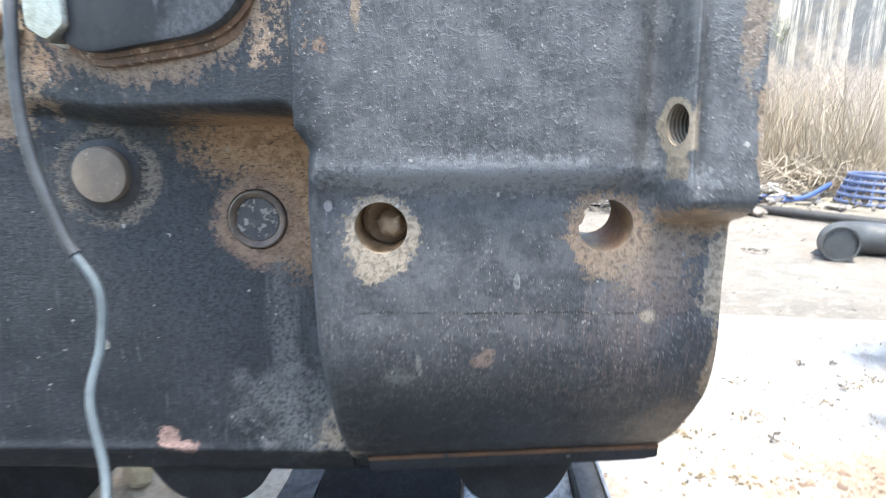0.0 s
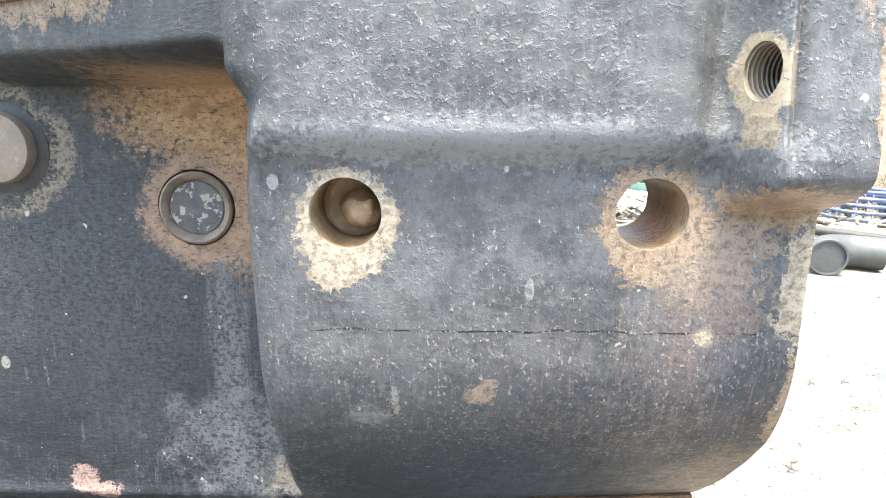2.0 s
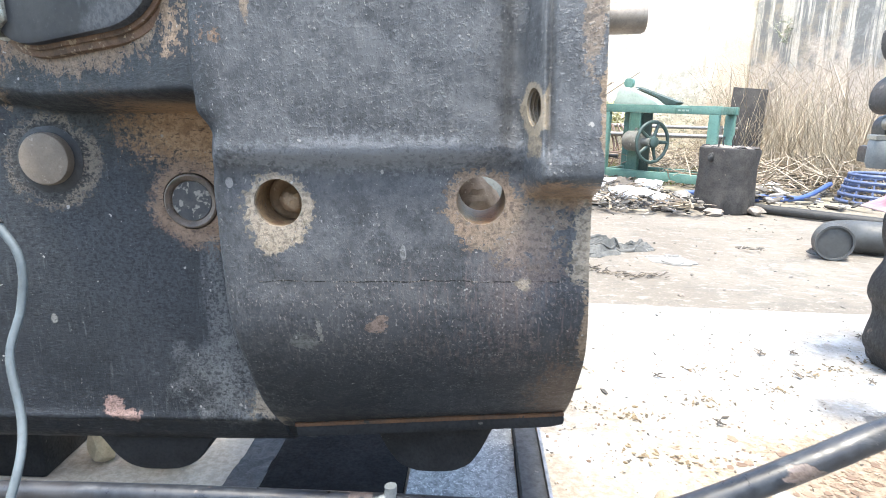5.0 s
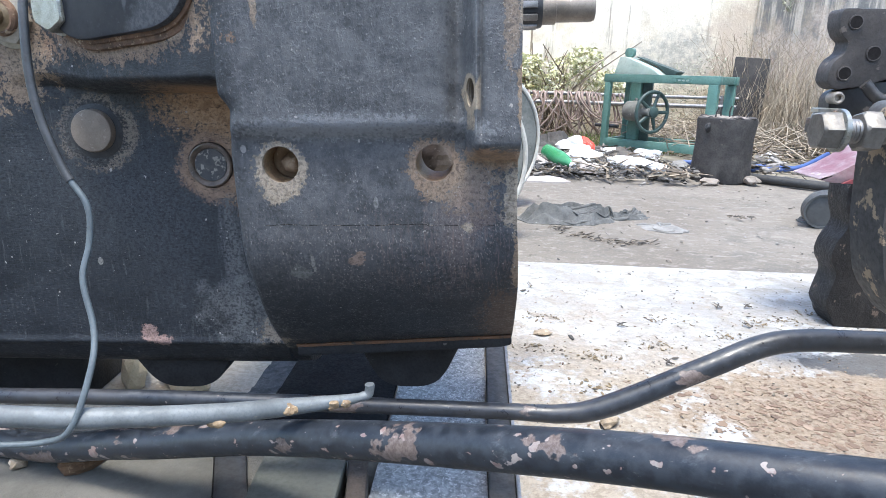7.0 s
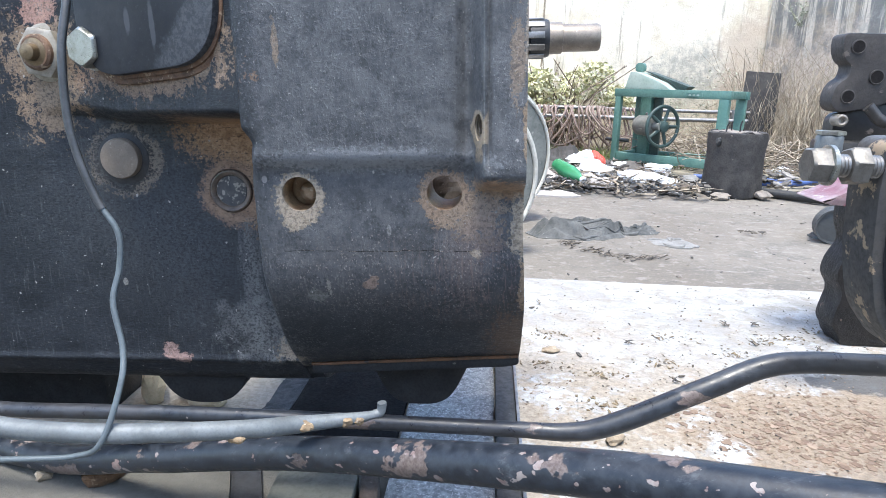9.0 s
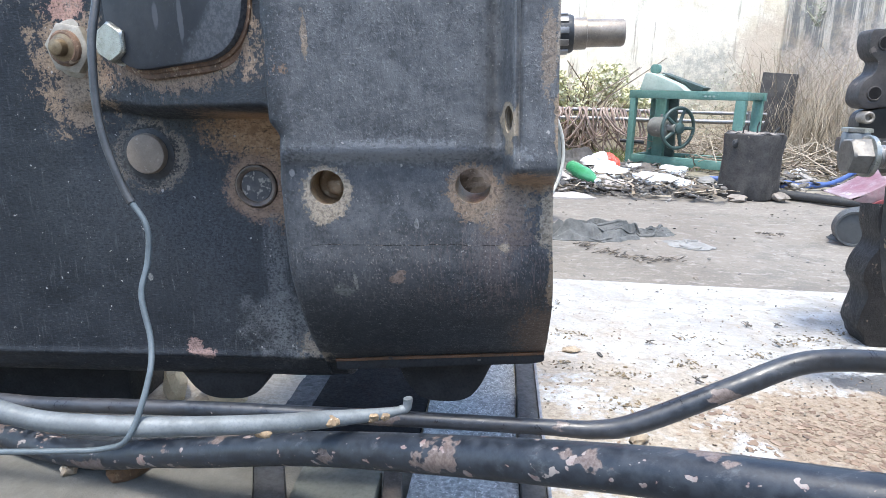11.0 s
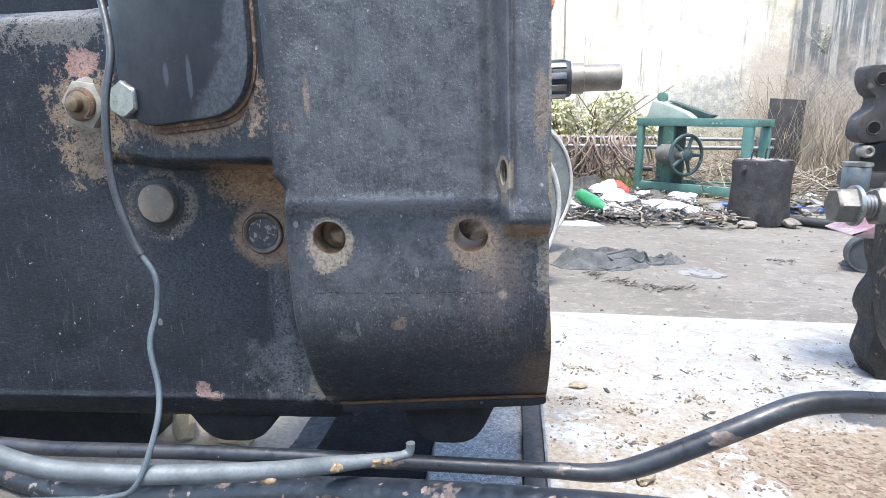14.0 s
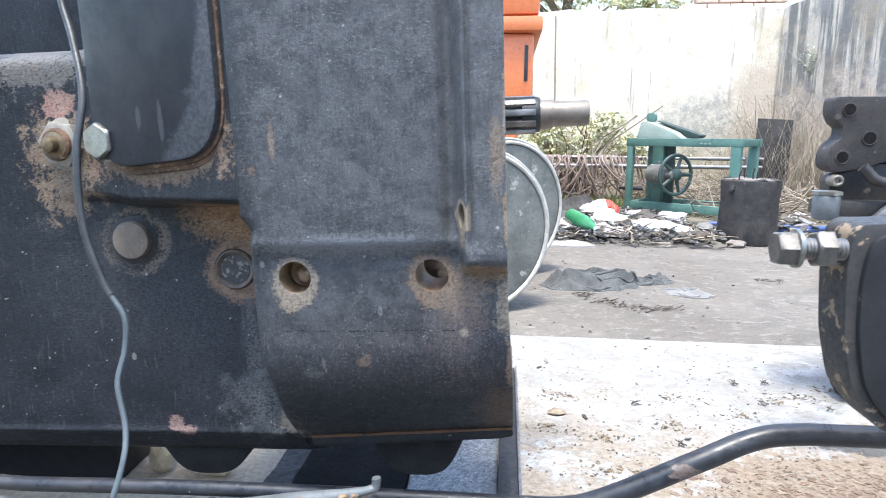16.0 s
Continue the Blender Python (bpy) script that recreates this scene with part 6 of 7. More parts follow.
bar("name_plate", 0.56, 0.68, -0.003, -0.0005, BH - 0.045, BH - 0.015, "green", None, "painted plate with pale marks too small to read")
for k in range(3):
    bar("mark", 0.58 + 0.03 * k, 0.597 + 0.03 * k, -0.005, -0.0032, BH - 0.036, BH - 0.024, "pale_green")
bm = bmesh.new()
prism(bm, [(0.03, BH + 0.006), (0.40, BH + 0.006), (0.33, BH + 0.055), (0.12, BH + 0.135), (0.07, BH + 0.135)], 0.08, 0.32, 0.006)
part("hood", bm, "pale_green", bench, "pale sheet-metal hood")
bm = bmesh.new()
prism(bm, [(0.34, BH + 0.062), (0.14, BH + 0.142), (0.16, BH + 0.142), (0.50, BH + 0.03), (0.47, BH + 0.006), (0.405, BH + 0.006)], 0.20, 0.33, 0.004)
part("chute", bm, "green_dark", bench)
bm = bmesh.new()
prism(bm, rounded([(0.07, BH + 0.136), (0.145, BH + 0.136), (0.145, BH + 0.205), (0.07, BH + 0.205)], 0.034), 0.16, 0.20, 0.004)
part("knob_plate", bm, "green", bench)
spin = Matrix.Translation((0.40, 0.02, 0.355)) @ Matrix.Rotation(radians(-26), 4, "Z") @ Matrix.Rotation(radians(90), 4, "Y")
wheel = part("hand_wheel", sweep(bmesh.new(), [spin @ Vector((0.150 * math.cos(a), 0.150 * math.sin(a), 0)) for a in np.linspace(0, 2 * math.pi, 49)], 0.014, 10), "green_dark", bench, "dark green spoked wheel")
part("hub", lathe(bmesh.new(), [(0.035, -0.03), (0.042, -0.02), (0.042, 0.025), (0.02, 0.035)], spin, 24), "green_dark", wheel)
for k in range(5):
    a = 2 * math.pi * k / 5 + 0.3
    part("spoke", sweep(bmesh.new(), [spin @ Vector((0.03 * math.cos(a), 0.03 * math.sin(a), 0)), spin @ Vector((0.143 * math.cos(a), 0.143 * math.sin(a), 0))], lambda t: 0.016 - 0.004 * t, 8), "green_dark", wheel)
hub_at = Matrix.Translation((0.275, -0.004, 0.358)) @ Matrix.Rotation(radians(-8), 4, "Z") @ Matrix.Rotation(radians(90), 4, "Y")
part("bearing", lathe(bmesh.new(), [(0.030, -0.085), (0.060, -0.080), (0.074, -0.060), (0.078, 0.0), (0.074, 0.045), (0.056, 0.062), (0.032, 0.066), (0.030, 0.125)], hub_at, 28), "rim_dark", bench, "dark round bearing housing")
part("grease_cup", lathe(bmesh.new(), [(0.010, 0.070), (0.010, 0.096), (0.006, 0.099)], Matrix.Translation((0.275, -0.004, 0.358)), 12), "machined", bench)
part("drive_shaft", sweep(bmesh.new(), [(-0.10, 0.10, 0.225), (0.10, 0.10, 0.225)], 0.014, 12), "black", bench)

# ---- iron block with studs ----
block = thing("iron_block", pose(1.588, 3.925, DIRT, 0, 0, 6), "sooty black iron block with thin studs on its dusty top", "engine part")
bm = lathe(bmesh.new(), [(0.170, 0.0), (0.176, 0.01), (0.166, 0.12), (0.160, 0.26), (0.170, 0.365), (0.166, 0.381), (0.154, 0.386)], Matrix(), 48,
           lambda a, k: 1 + 0.05 * math.cos(4 * a + 0.5) + 0.03 * noise.noise(Vector((math.cos(a) * 2, math.sin(a) * 2, k * 0.8))))
part("barrel", bm, "block", block)
bm = lathe(bmesh.new(), [(0.146, 0.380), (0.148, 0.388), (0.05, 0.391)], Matrix(), 40, lambda a, k: 1 + 0.07 * noise.noise(Vector((math.cos(a) * 3, math.sin(a) * 3, 1))))
part("top_face", bm, "block_top", block, "dusty pale top")
# the nick's shade is put in as a black lump, with no hollow cut
bm = lump(bmesh.new(), Matrix.Translation((-0.150, -0.078, 0.330)), (0.016, 0.012, 0.026), 3.0, 0.5, 3)
part("nick", bm, "rubber", block, "dark lump put in for a shaded nick under the rim")
rng = random.Random(77)
for k in range(13):
    a, r = 2 * math.pi * k / 13 + rng.uniform(-0.2, 0.2), rng.uniform(0.118, 0.152)
    q = rng.uniform(0.012, 0.026)
    part("crust", lump(bmesh.new(), Matrix.Translation((r * math.cos(a), r * math.sin(a), 0.386)), (q * 1.3, q, q * 0.45), 40 + k, 0.6, 2), "block" if k % 3 else "block_top", block)
for x, y, h, t in ((-0.11, -0.07, 0.06, 4), (-0.045, -0.11, 0.075, -3), (0.04, 0.02, 0.07, 8), (0.10, -0.03, 0.05, 25), (0.0, 0.09, 0.06, -6)):
    s = part("stud", sweep(bmesh.new(), [(0, 0, 0), (0, 0, h * 0.6), (h * 0.12, 0, h)], 0.0048, 8), "rubber", block)
    s.matrix_basis = pose(x, y, 0.384, 0, t, 0)

# ---- rubbish heap ----
bm = bmesh.new()
n = 46
rows = []
for j in range(n + 1):
    row = []
    for i in range(n + 1):
        u, v = i / n, j / n
        x, y = 0.22 + 1.15 * u, 3.70 + 1.65 * v
        edge = min(1, u * 6, (1 - u) * 6, v * 5, (1 - v) * 5)
        hgt = max(0, edge) * (0.05 + 0.07 * noise.noise(Vector((x, y, 0)) * 3) + 0.05 * abs(noise.noise(Vector((x, y, 4)) * 11)))
        row.append(bm.verts.new((x, y, DIRT - 0.01 + max(0, hgt))))
    rows.append(row)
for a, b in zip(rows, rows[1:]):
    for i in range(n):
        bm.faces.new((a[i], a[i + 1], b[i + 1], b[i]))
tagged(part("rubbish_heap", bm, "rubbish"), "low heap of dark yard rubbish before the green stand", "rubbish", kind="stuff")
bm = scatter(bmesh.new(), 2400, lambda r: (r.uniform(0.25, 1.38), 3.62 + 1.6 * r.random(), DIRT + 0.01 + 0.08 * r.random()), 0.023, 14, (0.5, 0.3))
tagged(part("rubbish_bits", bm, "rubbish", smooth=False), "shreds of dark plastic, leaf and board in the heap", "rubbish", kind="stuff")
bm = sticks(bmesh.new(), 70, lambda r: ((lambda x, y, a, d: ((x - d * math.cos(a), y - d * math.sin(a) * 0.6, DIRT + 0.02 + 0.06 * r.random()), (x + d * math.cos(a), y + d * math.sin(a) * 0.6, DIRT + 0.03 + 0.08 * r.random())))(r.uniform(0.3, 1.33), r.uniform(3.6, 4.4), r.uniform(0, 3.1), r.uniform(0.05, 0.16))), 0.008, 15)
tagged(part("rubbish_sticks", bm, "twigs"), "dry sticks and strips lying in the heap", "rubbish", kind="stuff")

bottle = thing("plastic_bottle", pose(0.575, 3.88, DIRT + 0.10, 0, 17, -62) @ Matrix.Scale(1.08, 4), "empty green plastic bottle lying on the rubbish", "bottle")
lying = Matrix.Rotation(radians(84), 4, "Y")
part("body", lathe(bmesh.new(), [(0.036, 0.0), (0.042, 0.01), (0.041, 0.06), (0.043, 0.08), (0.041, 0.11), (0.043, 0.15), (0.036, 0.20), (0.017, 0.245), (0.014, 0.265)], Matrix.Translation((-0.13, 0, 0)) @ lying, 28), "bottle", bottle)
part("cap", lathe(bmesh.new(), [(0.016, 0.262), (0.016, 0.282), (0.014, 0.284)], Matrix.Translation((-0.13, 0, 0)) @ lying, 20), "white_bag", bottle)
bag(1.06, 4.02, DIRT + 0.04, 0.20, 0.10, 0.09, 5.1, "white_bag", "long white plastic bag on the rubbish", "bag", -30, 7, 44)
bag(0.80, 4.30, DIRT + 0.06, 0.13, 0.10, 0.12, 6.2, "white_bag", "crumpled white plastic bag on the rubbish", "bag", 25, 8, 44)
bag(1.30, 4.55, DIRT + 0.06, 0.10, 0.07, 0.07, 7.7, "white_bag", "small white plastic bag on the rubbish", "bag", 5, 8, 36)
bag(1.06, 4.75, DIRT + 0.06, 0.10, 0.07, 0.05, 8.4, "white_bag", "small white plastic bag on the rubbish", "bag", 60, 8, 36)
wrapper(0.765, 4.68, DIRT + 0.10, 0.10, 0.07, 0.10, 9.9, "white_bag", "white wrapper with a red end on the rubbish", "wrapper", 15, 7, 36)
wrapper(0.885, 4.70, DIRT + 0.085, 0.055, 0.06, 0.11, 9.5, "red_bag", "red and white wrapper on the rubbish", "wrapper", 15, 7, 36)
crumpled("sack", 0.64, 4.85, DIRT + 0.06, 0.24, 0.16, 0.13, 10.6, "sack_dark", "grey crumpled sack on the rubbish", "sack", 5, 7, 40)
crumpled("paper_sheet", 0.47, 3.62, DIRT + 0.01, 0.16, 0.09, 0.02, 11.3, "paper", "flat pale sheet of paper on the earth", "paper", 3, 6, 36)
crumpled("paper_sheet", 0.42, 4.12, DIRT + 0.05, 0.10, 0.14, 0.06, 12.3, "paper", "pale printed carton scrap on the rubbish", "paper", 30, 6, 36)
crumpled("board_scrap", 0.72, 3.92, DIRT + 0.04, 0.15, 0.10, 0.06, 13.3, "paper", "torn brown board on the rubbish", "board", -25, 6, 36)
clod("stone", 1.46, 3.72, DIRT, (0.07, 0.05, 0.02), 14.0, "block_top", "flat grey stone at the foot of the iron block")
clod("stone", 1.38, 4.05, DIRT + 0.04, (0.06, 0.05, 0.035), 15.0, "cloth_pale", "grey stone in the rubbish")
clod("stone", 1.72, 3.78, DIRT, (0.06, 0.045, 0.03), 16.0, "block_top", "grey stone at the foot of the iron block")

# ---- rail with ropes ----
rail = thing("pipe_rail", pose(0, 6.05, DIRT), "two bare steel pipes on short posts", "rail")
part("upper_pipe", sweep(bmesh.new(), [(-1.6, 0, 0.455), (2.45, -0.02, 0.445)], 0.017, 12), "machined", rail)
part("lower_pipe", sweep(bmesh.new(), [(-1.6, -0.06, 0.375), (2.42, -0.08, 0.37)], 0.020, 12), "machined", rail)
for x in (-1.2, 0.35, 2.3):
    part("post", sweep(bmesh.new(), [(x, -0.02, 0.0), (x, -0.02, 0.47)], 0.022, 10), "machined", rail)
bm = bmesh.new()
rng = random.Random(21)
for k in range(40):
    x = rng.uniform(0.40, 1.15)
    drop = (0.20 + 0.36 * rng.random()) * (1 - 0.5 * abs(x - 0.85) / 0.4)
    w = rng.uniform(-0.36, 0.36)
    y = -0.06 - rng.uniform(0.01, 0.09)
    sweep(bm, bezier([(x, -0.03, 0.47), (x + 0.02 * rng.uniform(-1, 1), y, 0.40), (x + 0.4 * w, y - 0.02, 0.40 - drop * 0.6), (x + w, y, 0.42 - drop), (x + 1.5 * w, y + 0.02, 0.42 - 0.6 * drop), (x + 1.2 * w, -0.03, 0.46)], 5), 0.0075, 6)
ropes = part("hanging_ropes", bm, "rope")
ropes.matrix_basis = pose(0, 6.05, DIRT)
tagged(ropes, "tangle of old brown ropes and straps hung over the rail", "ropes", kind="stuff")

# ---- leaning board, pipes and blue things by the wall ----
board = part("steel_board", box(bmesh.new(), -0.15, 0.15, -0.012, 0.012, 0, 0.82, 0.004), "block")
board.matrix_basis = pose(2.50, 6.0, DIRT, -8, 3, -8)
tagged(board, "black steel plate leaning among dry grass", "board")

elbow = thing("elbow_pipe", pose(1.56, 2.66, DIRT + 0.074, 0, 0, -14), "grey plastic elbow pipe lying on the earth", "pipe")
bm = bmesh.new()
line = bezier([(0, -0.02, 0), (0.008, 0.05, 0), (0.05, 0.13, 0), (0.14, 0.17, 0), (0.27, 0.16, 0.0)], 8)
sweep(bm, line, 0.070, 32)
bmesh.ops.delete(bm, geom=[f for f in bm.faces if len(f.verts) > 4], context="FACES_ONLY")
part("bend", bm, "pvc", elbow)
bm = bmesh.new()
prev = None
for r, y in ((0.066, 0.03), (0.066, -0.045), (0.074, -0.046), (0.074, 0.02)):
    ring = [bm.verts.new((r * math.cos(a), y, r * math.sin(a))) for a in np.linspace(0, 2 * math.pi, 40, endpoint=False)]
    if prev:
        for i in range(40):
            bm.faces.new((prev[i], prev[(i + 1) % 40], ring[(i + 1) % 40], ring[i]))
    prev = ring
sock = part("socket", bm, "pvc", elbow)
part("inner_stop", lathe(bmesh.new(), [(0.066, 0), (0.066, 0.004), (0.05, 0.006)], Matrix.Translation((0, -0.030, 0)) @ turn, 40), "pvc", elbow)
ob = part("iron_pipe", sweep(bmesh.new(), [(1.725, 3.93, DIRT + 0.027), (2.35, 3.42, DIRT + 0.027)], 0.027, 24), "rubber")
tagged(ob, "black pipe lying on the earth", "pipe")
for k, pts in enumerate((((1.72, 4.35, 0.03), (2.0, 4.28, 0.03), (2.25, 4.30, 0.05), (2.55, 4.55, 0.12)), ((1.55, 4.55, 0.03), (2.0, 4.40, 0.035), (2.4, 4.38, 0.03)))):
    ob = part("blue_hose", sweep(bmesh.new(), bezier([(x, y, DIRT + z) for x, y, z in pts], 8), 0.017, 14), "blue")
    tagged(ob, "blue plastic hose lying by the rubbish", "hose")
basket = thing("blue_basket", pose(2.82, 4.45, DIRT), "round blue wire basket lying on the yard litter", "basket")
for k in range(5):
    part("hoop", sweep(bmesh.new(), [(0.24 * (1 - 0.06 * k) * math.cos(a), 0.24 * (1 - 0.06 * k) * math.sin(a), 0.02 + 0.045 * k) for a in np.linspace(0, 2 * math.pi, 33)], 0.012, 8), "basket_blue", basket)
for k in range(14):
    a = 2 * math.pi * k / 14
    part("stay", sweep(bmesh.new(), [(0.24 * math.cos(a), 0.24 * math.sin(a), 0.02), (0.18 * math.cos(a), 0.18 * math.sin(a), 0.20)], 0.007, 6), "basket_blue", basket)
bm = scatter(bmesh.new(), 900, lambda r: (r.uniform(1.7, 3.7), 4.0 + 2.2 * r.random(), DIRT + 0.015 + 0.05 * r.random()), 0.036, 16, (0.5, 0.35))
tagged(part("wall_litter", bm, "rubbish", smooth=False), "broken bits and litter along the dark wall", "rubbish", kind="stuff")
for k, (x, y, s) in enumerate(((1.95, 4.75, 0.05), (2.35, 4.95, 0.07), (2.15, 5.5, 0.07))):
    bag(x, y, DIRT + 0.03, s * 1.3, s, s * 0.9, 20.0 + k, "white_bag", "dirty white plastic bag among dry litter", "bag", 40 * k, 7, 30)

# ---- dry brush, bush and trees ----
bm = sticks(bmesh.new(), 750, lambda r: ((lambda x, y, a, d: ((x - d * math.cos(a), y - d * math.sin(a), DIRT + 0.02 + 0.15 * r.random()), (x + d * math.cos(a), y + d * math.sin(a), DIRT + 0.02 + 0.30 * r.random())))(r.uniform(1.5, 3.6), r.uniform(4.7, 6.9), r.uniform(0, 3.1), r.uniform(0.1, 0.35))), 0.0055, 17, 0.2)
tagged(part("brushwood", bm, "twigs"), "tangled dry brushwood along the wall", "brushwood", kind="stuff")


def tussock(x, y, count, height, spread, seed, material="straw", lean=0.48):
    return sticks(bmesh.new(), count, lambda r: ((lambda a, d, h: ((x + d * math.cos(a), y + d * math.sin(a), DIRT), (x + d * math.cos(a) + lean * h * r.uniform(-1, 1), y + d * math.sin(a) + lean * h * r.uniform(-1, 1), DIRT + h)))(r.uniform(0, 6.28), spread * r.random(), height * r.uniform(0.3, 1.15))), 0.0028, seed, 0.32)


for k, (x, y, h, s, n) in enumerate(((2.74, 5.75, 0.62, 0.22, 150), (2.90, 6.1, 0.95, 0.28, 240), (2.95, 5.2, 0.66, 0.25, 220), (3.15, 5.5, 0.95, 0.28, 260), (2.85, 6.6, 0.95, 0.28, 340), (3.25, 4.5, 0.6, 0.28, 240), (2.45, 6.4, 0.55, 0.30, 220), (1.6, 6.95, 0.22, 0.6, 120))):
    tagged(part("dry_grass", tussock(x, y, n, h, s, 60 + k), "straw"), "tall dry yellow grass by the wall", "grass", "grass by the wall", "stuff")
bm = sticks(bmesh.new(), 1500, lambda r: ((lambda x, y, h: ((x, y, DIRT), (x + 0.03 * r.uniform(-1, 1), y, DIRT + h)))(r.uniform(0.3, 2.2), r.uniform(5.2, 6.1), r.uniform(0.04, 0.12))), 0.004, 19)
tagged(part("green_grass", bm, "grass"), "short green grass under the rail", "grass", kind="stuff")


def leaves(bm, count, place, size, seed):
    """Single folded leaves."""
    rng = random.Random(seed)
    for _ in range(count):
        c = Vector(place(rng))
        s = size * rng.uniform(0.6, 1.3)
        t = Euler((rng.uniform(-0.9, 0.9), rng.uniform(-0.9, 0.9), rng.uniform(0, 6.28))).to_matrix()
        a, b, d, e = (bm.verts.new(c + t @ Vector(p) * s) for p in ((-1, 0, 0), (0, -0.42, 0.12), (1, 0, -0.1), (0, 0.42, 0.12)))
        bm.faces.new((a, b, d))
        bm.faces.new((a, d, e))
    return bm


def in_ball(rng, c, r):
    while True:
        p = Vector((rng.uniform(-1, 1), rng.uniform(-1, 1), rng.uniform(-1, 1)))
        if p.length < 1:
            p = p.normalized() * p.length ** 0.4
            return (c[0] + p.x * r[0], c[1] + p.y * r[1], c[2] + p.z * r[2])


bush = thing("bush", pose(0.78, 6.65, DIRT), "yellow-green leafy bush before the wall", "bush")
bm = sticks(bmesh.new(), 60, lambda r: ((r.gauss(0, 0.12), r.gauss(0, 0.08), 0), (r.gauss(0, 0.38), r.gauss(0, 0.18), r.uniform(0.35, 0.95))), 0.010, 23)
part("stem", bm, "bark", bush)
rng = random.Random(5)
balls = [((rng.gauss(-0.05, 0.34), rng.gauss(0, 0.15), rng.uniform(0.42, 0.82)), (rng.uniform(0.1, 0.2), rng.uniform(0.1, 0.16), rng.uniform(0.09, 0.17))) for _ in range(20)]
bm = leaves(bmesh.new(), 3400, lambda r: (lambda b: in_ball(r, *b))(balls[r.randrange(20)]), 0.033, 24)
part("foliage", bm, "leaf", bush, "small yellow-green leaves", smooth=False)
for k, (x, y, z) in enumerate(((2.0, 7.05, 0.55), (2.55, 6.95, 0.85), (1.7, 7.1, 0.2))):
    bm = sticks(bmesh.new(), 12, lambda r: ((x + r.gauss(0, 0.1), y, DIRT), (x + r.gauss(0, 0.35), y - 0.1 * r.random(), DIRT + 0.2 + 0.7 * (z - DIRT) * r.random())), 0.004, 70 + k)
    leaves(bm, 900, lambda r: in_ball(r, (x + 0.1 * r.gauss(0, 1), y - 0.02, z * 0.25), (0.40, 0.10, 0.32 + 0.1 * z)), 0.014, 80 + k)
    tagged(part("climbing_weed", bm, "leaf_far", smooth=False), "thin grey-green weed climbing the wall", "weed", "weeds on the wall", "stuff")

bm = sticks(bmesh.new(), 10, lambda r: ((3.08 + r.gauss(0, 0.03), 6.72, 1.0), (3.06 + r.gauss(0, 0.10), 6.66, 1.0 + 0.3 * r.random())), 0.004, 91)
leaves(bm, 70, lambda r: (3.05 + r.gauss(0, 0.06), 6.68, 1.16 + r.gauss(0, 0.07)), 0.018, 92)
tagged(part("climbing_weed", bm, "leaf_far", smooth=False), "small pale green weed rooted in the dark wall", "weed", "weeds on the wall", "stuff")

tree = thing("tree", pose(1.0, 10.4, DIRT), "leafy tree behind the yard wall", "tree")
part("trunk", sweep(bmesh.new(), bezier([(0, 0, 0), (0.05, 0, 1.0), (-0.05, 0.05, 2.2), (0.1, 0, 3.4)], 6), lambda t: 0.16 - 0.10 * t, 12), "bark", tree)
for k in range(7):
    a = k * 0.9
    part("limb", sweep(bmesh.new(), bezier([(0, 0, 1.5 + 0.2 * k), (0.6 * math.cos(a), 0.4 * math.sin(a), 2.2 + 0.2 * k), (1.3 * math.cos(a), 0.8 * math.sin(a), 2.6 + 0.25 * k)], 5), lambda t: 0.06 - 0.045 * t, 8), "bark", tree)
balls = [((rng.gauss(0, 1.1), rng.gauss(0, 0.6), rng.uniform(1.9, 4.4)), (rng.uniform(0.3, 0.6), rng.uniform(0.3, 0.5), rng.uniform(0.25, 0.45))) for _ in range(34)]
bm = leaves(bmesh.new(), 6500, lambda r: (lambda b: in_ball(r, *b))(balls[r.randrange(34)]), 0.075, 25)
part("crown", bm, "leaf", tree, smooth=False)

# ---- orange tractor and loose wheels ----
tractor = thing("tractor", pose(-0.285, 4.1, DIRT), "orange tractor parked in the yard, its bonnet showing", "tractor")
part("bonnet", box(bmesh.new(), -0.55, 0.555, -0.35, 1.2, 1.33, 1.9, 0.05), "orange", tractor)
part("bonnet_lip", box(bmesh.new(), -0.56, 0.575, -0.36, 1.2, 1.24, 1.33, 0.03), "orange", tractor)
part("side_panel", box(bmesh.new(), -0.5, 0.525, -0.30, 1.2, 0.80, 1.24, 0.03), "orange", tractor)
part("lower_panel", box(bmesh.new(), -0.48, 0.440, -0.28, 1.2, 0.56, 0.797, 0.03), "orange", tractor)
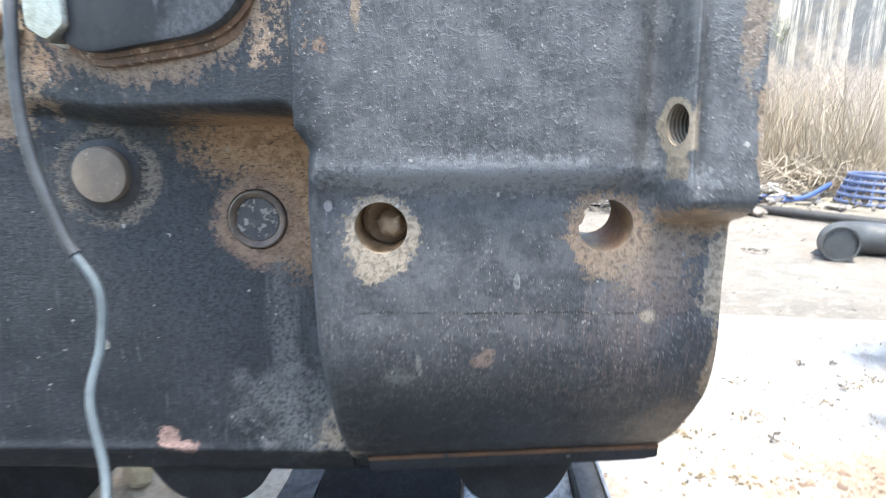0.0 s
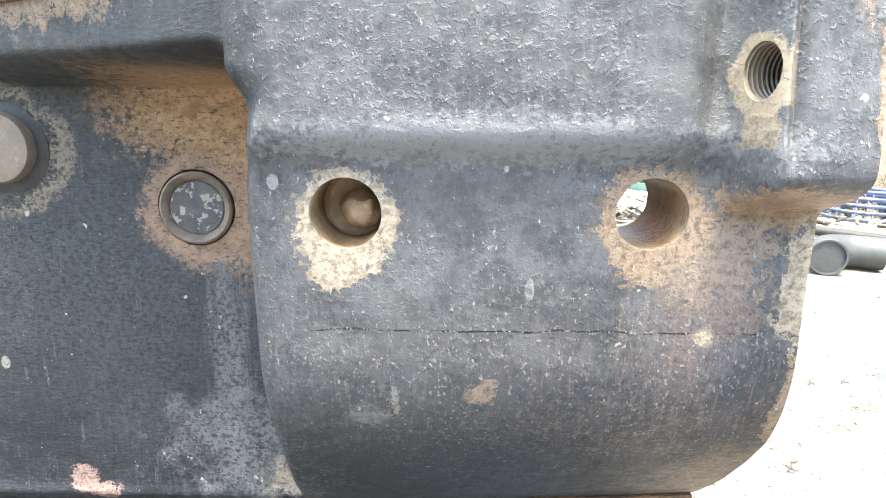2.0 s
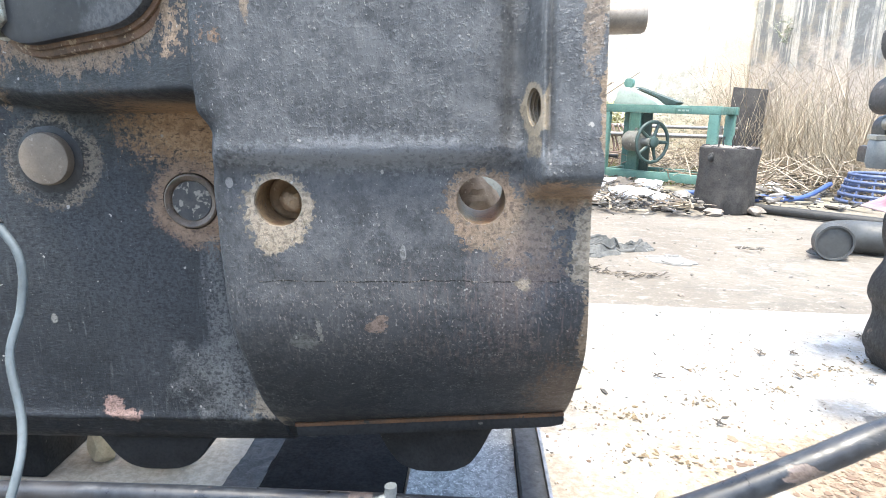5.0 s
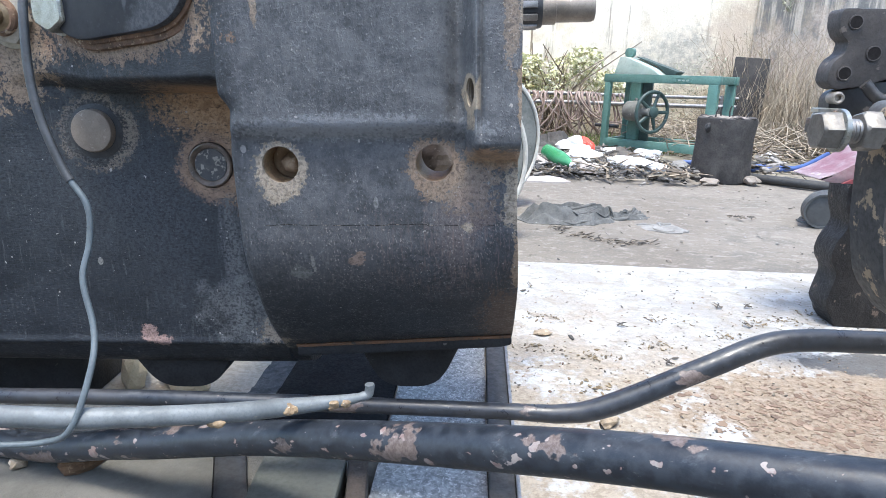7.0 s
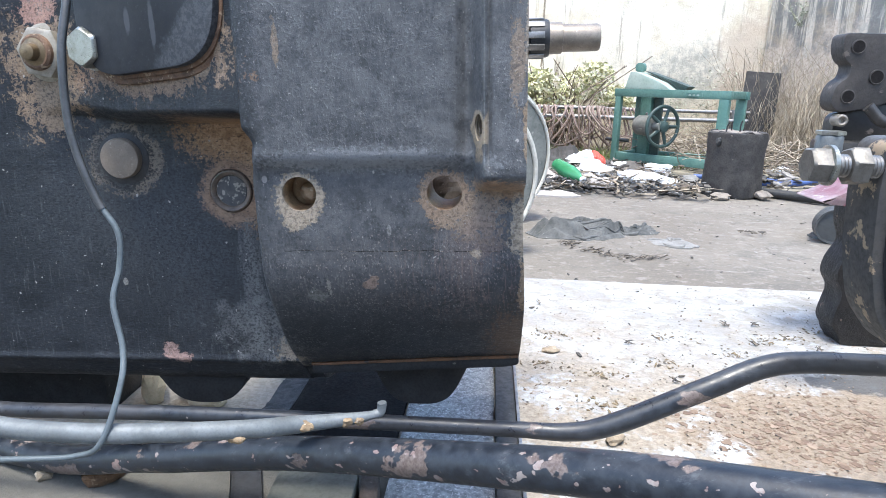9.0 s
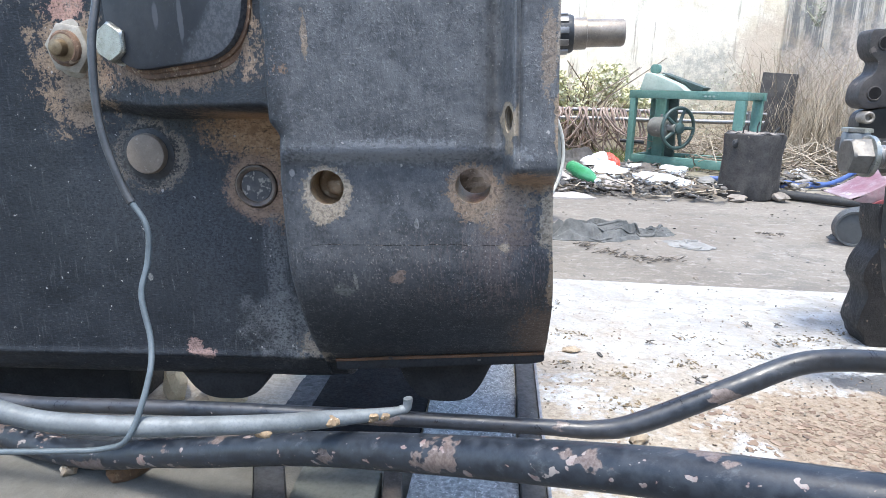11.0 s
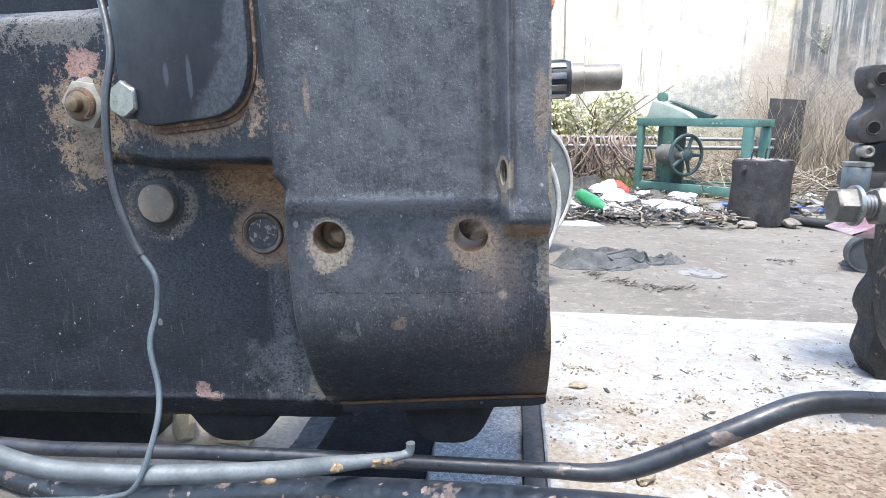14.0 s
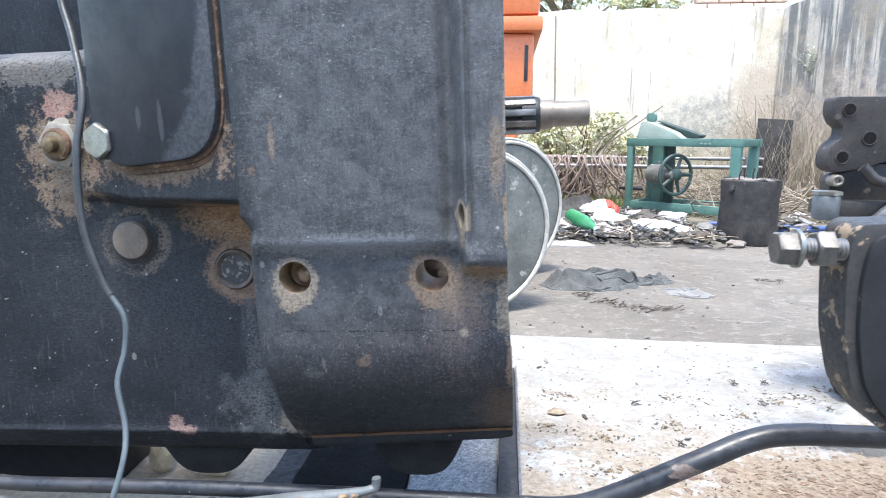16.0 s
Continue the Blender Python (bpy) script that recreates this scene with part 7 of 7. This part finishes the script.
part("grille_slit", box(bmesh.new(), 0.47, 0.492, -0.306, -0.299, 0.96, 1.17, 0.002), "black", tractor)
part("chassis", box(bmesh.new(), -0.25, 0.25, -0.25, 1.3, 0.42, 0.555, 0.02), "black", tractor)
for x in (-0.55, 0.25):
    for y in (0.15, 1.0):
        part("tyre", lathe(bmesh.new(), [(0.2, -0.09), (0.30, -0.095), (0.34, -0.05), (0.34, 0.05), (0.30, 0.095), (0.2, 0.09)], Matrix.Translation((x + 0.1, y + 0.2, 0.34)) @ Matrix.Rotation(radians(90), 4, "Y"), 36), "rubber", tractor)


def loose_wheel(x, y, r, yaw, label):
    w = thing("wheel", pose(x, y, DIRT + r, 0, 0, yaw), label, "wheel", "wheels stacked by the tractor")
    t = Matrix.Rotation(radians(90), 4, "X")
    part("tyre", lathe(bmesh.new(), [(r * 0.70, -0.075), (r * 0.93, -0.07), (r * 0.99, -0.045), (r, 0), (r * 0.99, 0.045), (r * 0.965, 0.062), (r * 0.93, 0.068), (r * 0.70, 0.06)], t, 56), "rubber", w)
    part("disc", lathe(bmesh.new(), [(r * 0.9, 0.0), (r * 0.9, 0.069), (r * 0.86, 0.072), (r * 0.6, 0.060), (r * 0.3, 0.075), (r * 0.1, 0.078)], t, 56), "rim_dark", w)
    for q, h, th in ((0.935, 0.069, 0.0085), (0.985, 0.052, 0.0060)):
        part("rim_edge", sweep(bmesh.new(), [t @ Vector((r * q * math.cos(a), r * q * math.sin(a), h)) for a in np.linspace(0, 2 * math.pi, 65)], th, 8), "rim_pale", w, "pale worn rim edge")
    return w


loose_wheel(-0.035, 2.12, 0.300, 28, "dark wheel with a pale rim edge standing on the earth")
loose_wheel(0.065, 2.75, 0.315, 34, "dark wheel with a pale double rim edge, standing behind another")

pole = part("post", sweep(bmesh.new(), [(0, 0, 0), (0.02, 0, 1.1), (0.0, 0, 1.9)], 0.010, 8), "stone")
pole.matrix_basis = pose(0.58, 7.0, DIRT)
tagged(pole, "thin weathered post before the wall", "post")
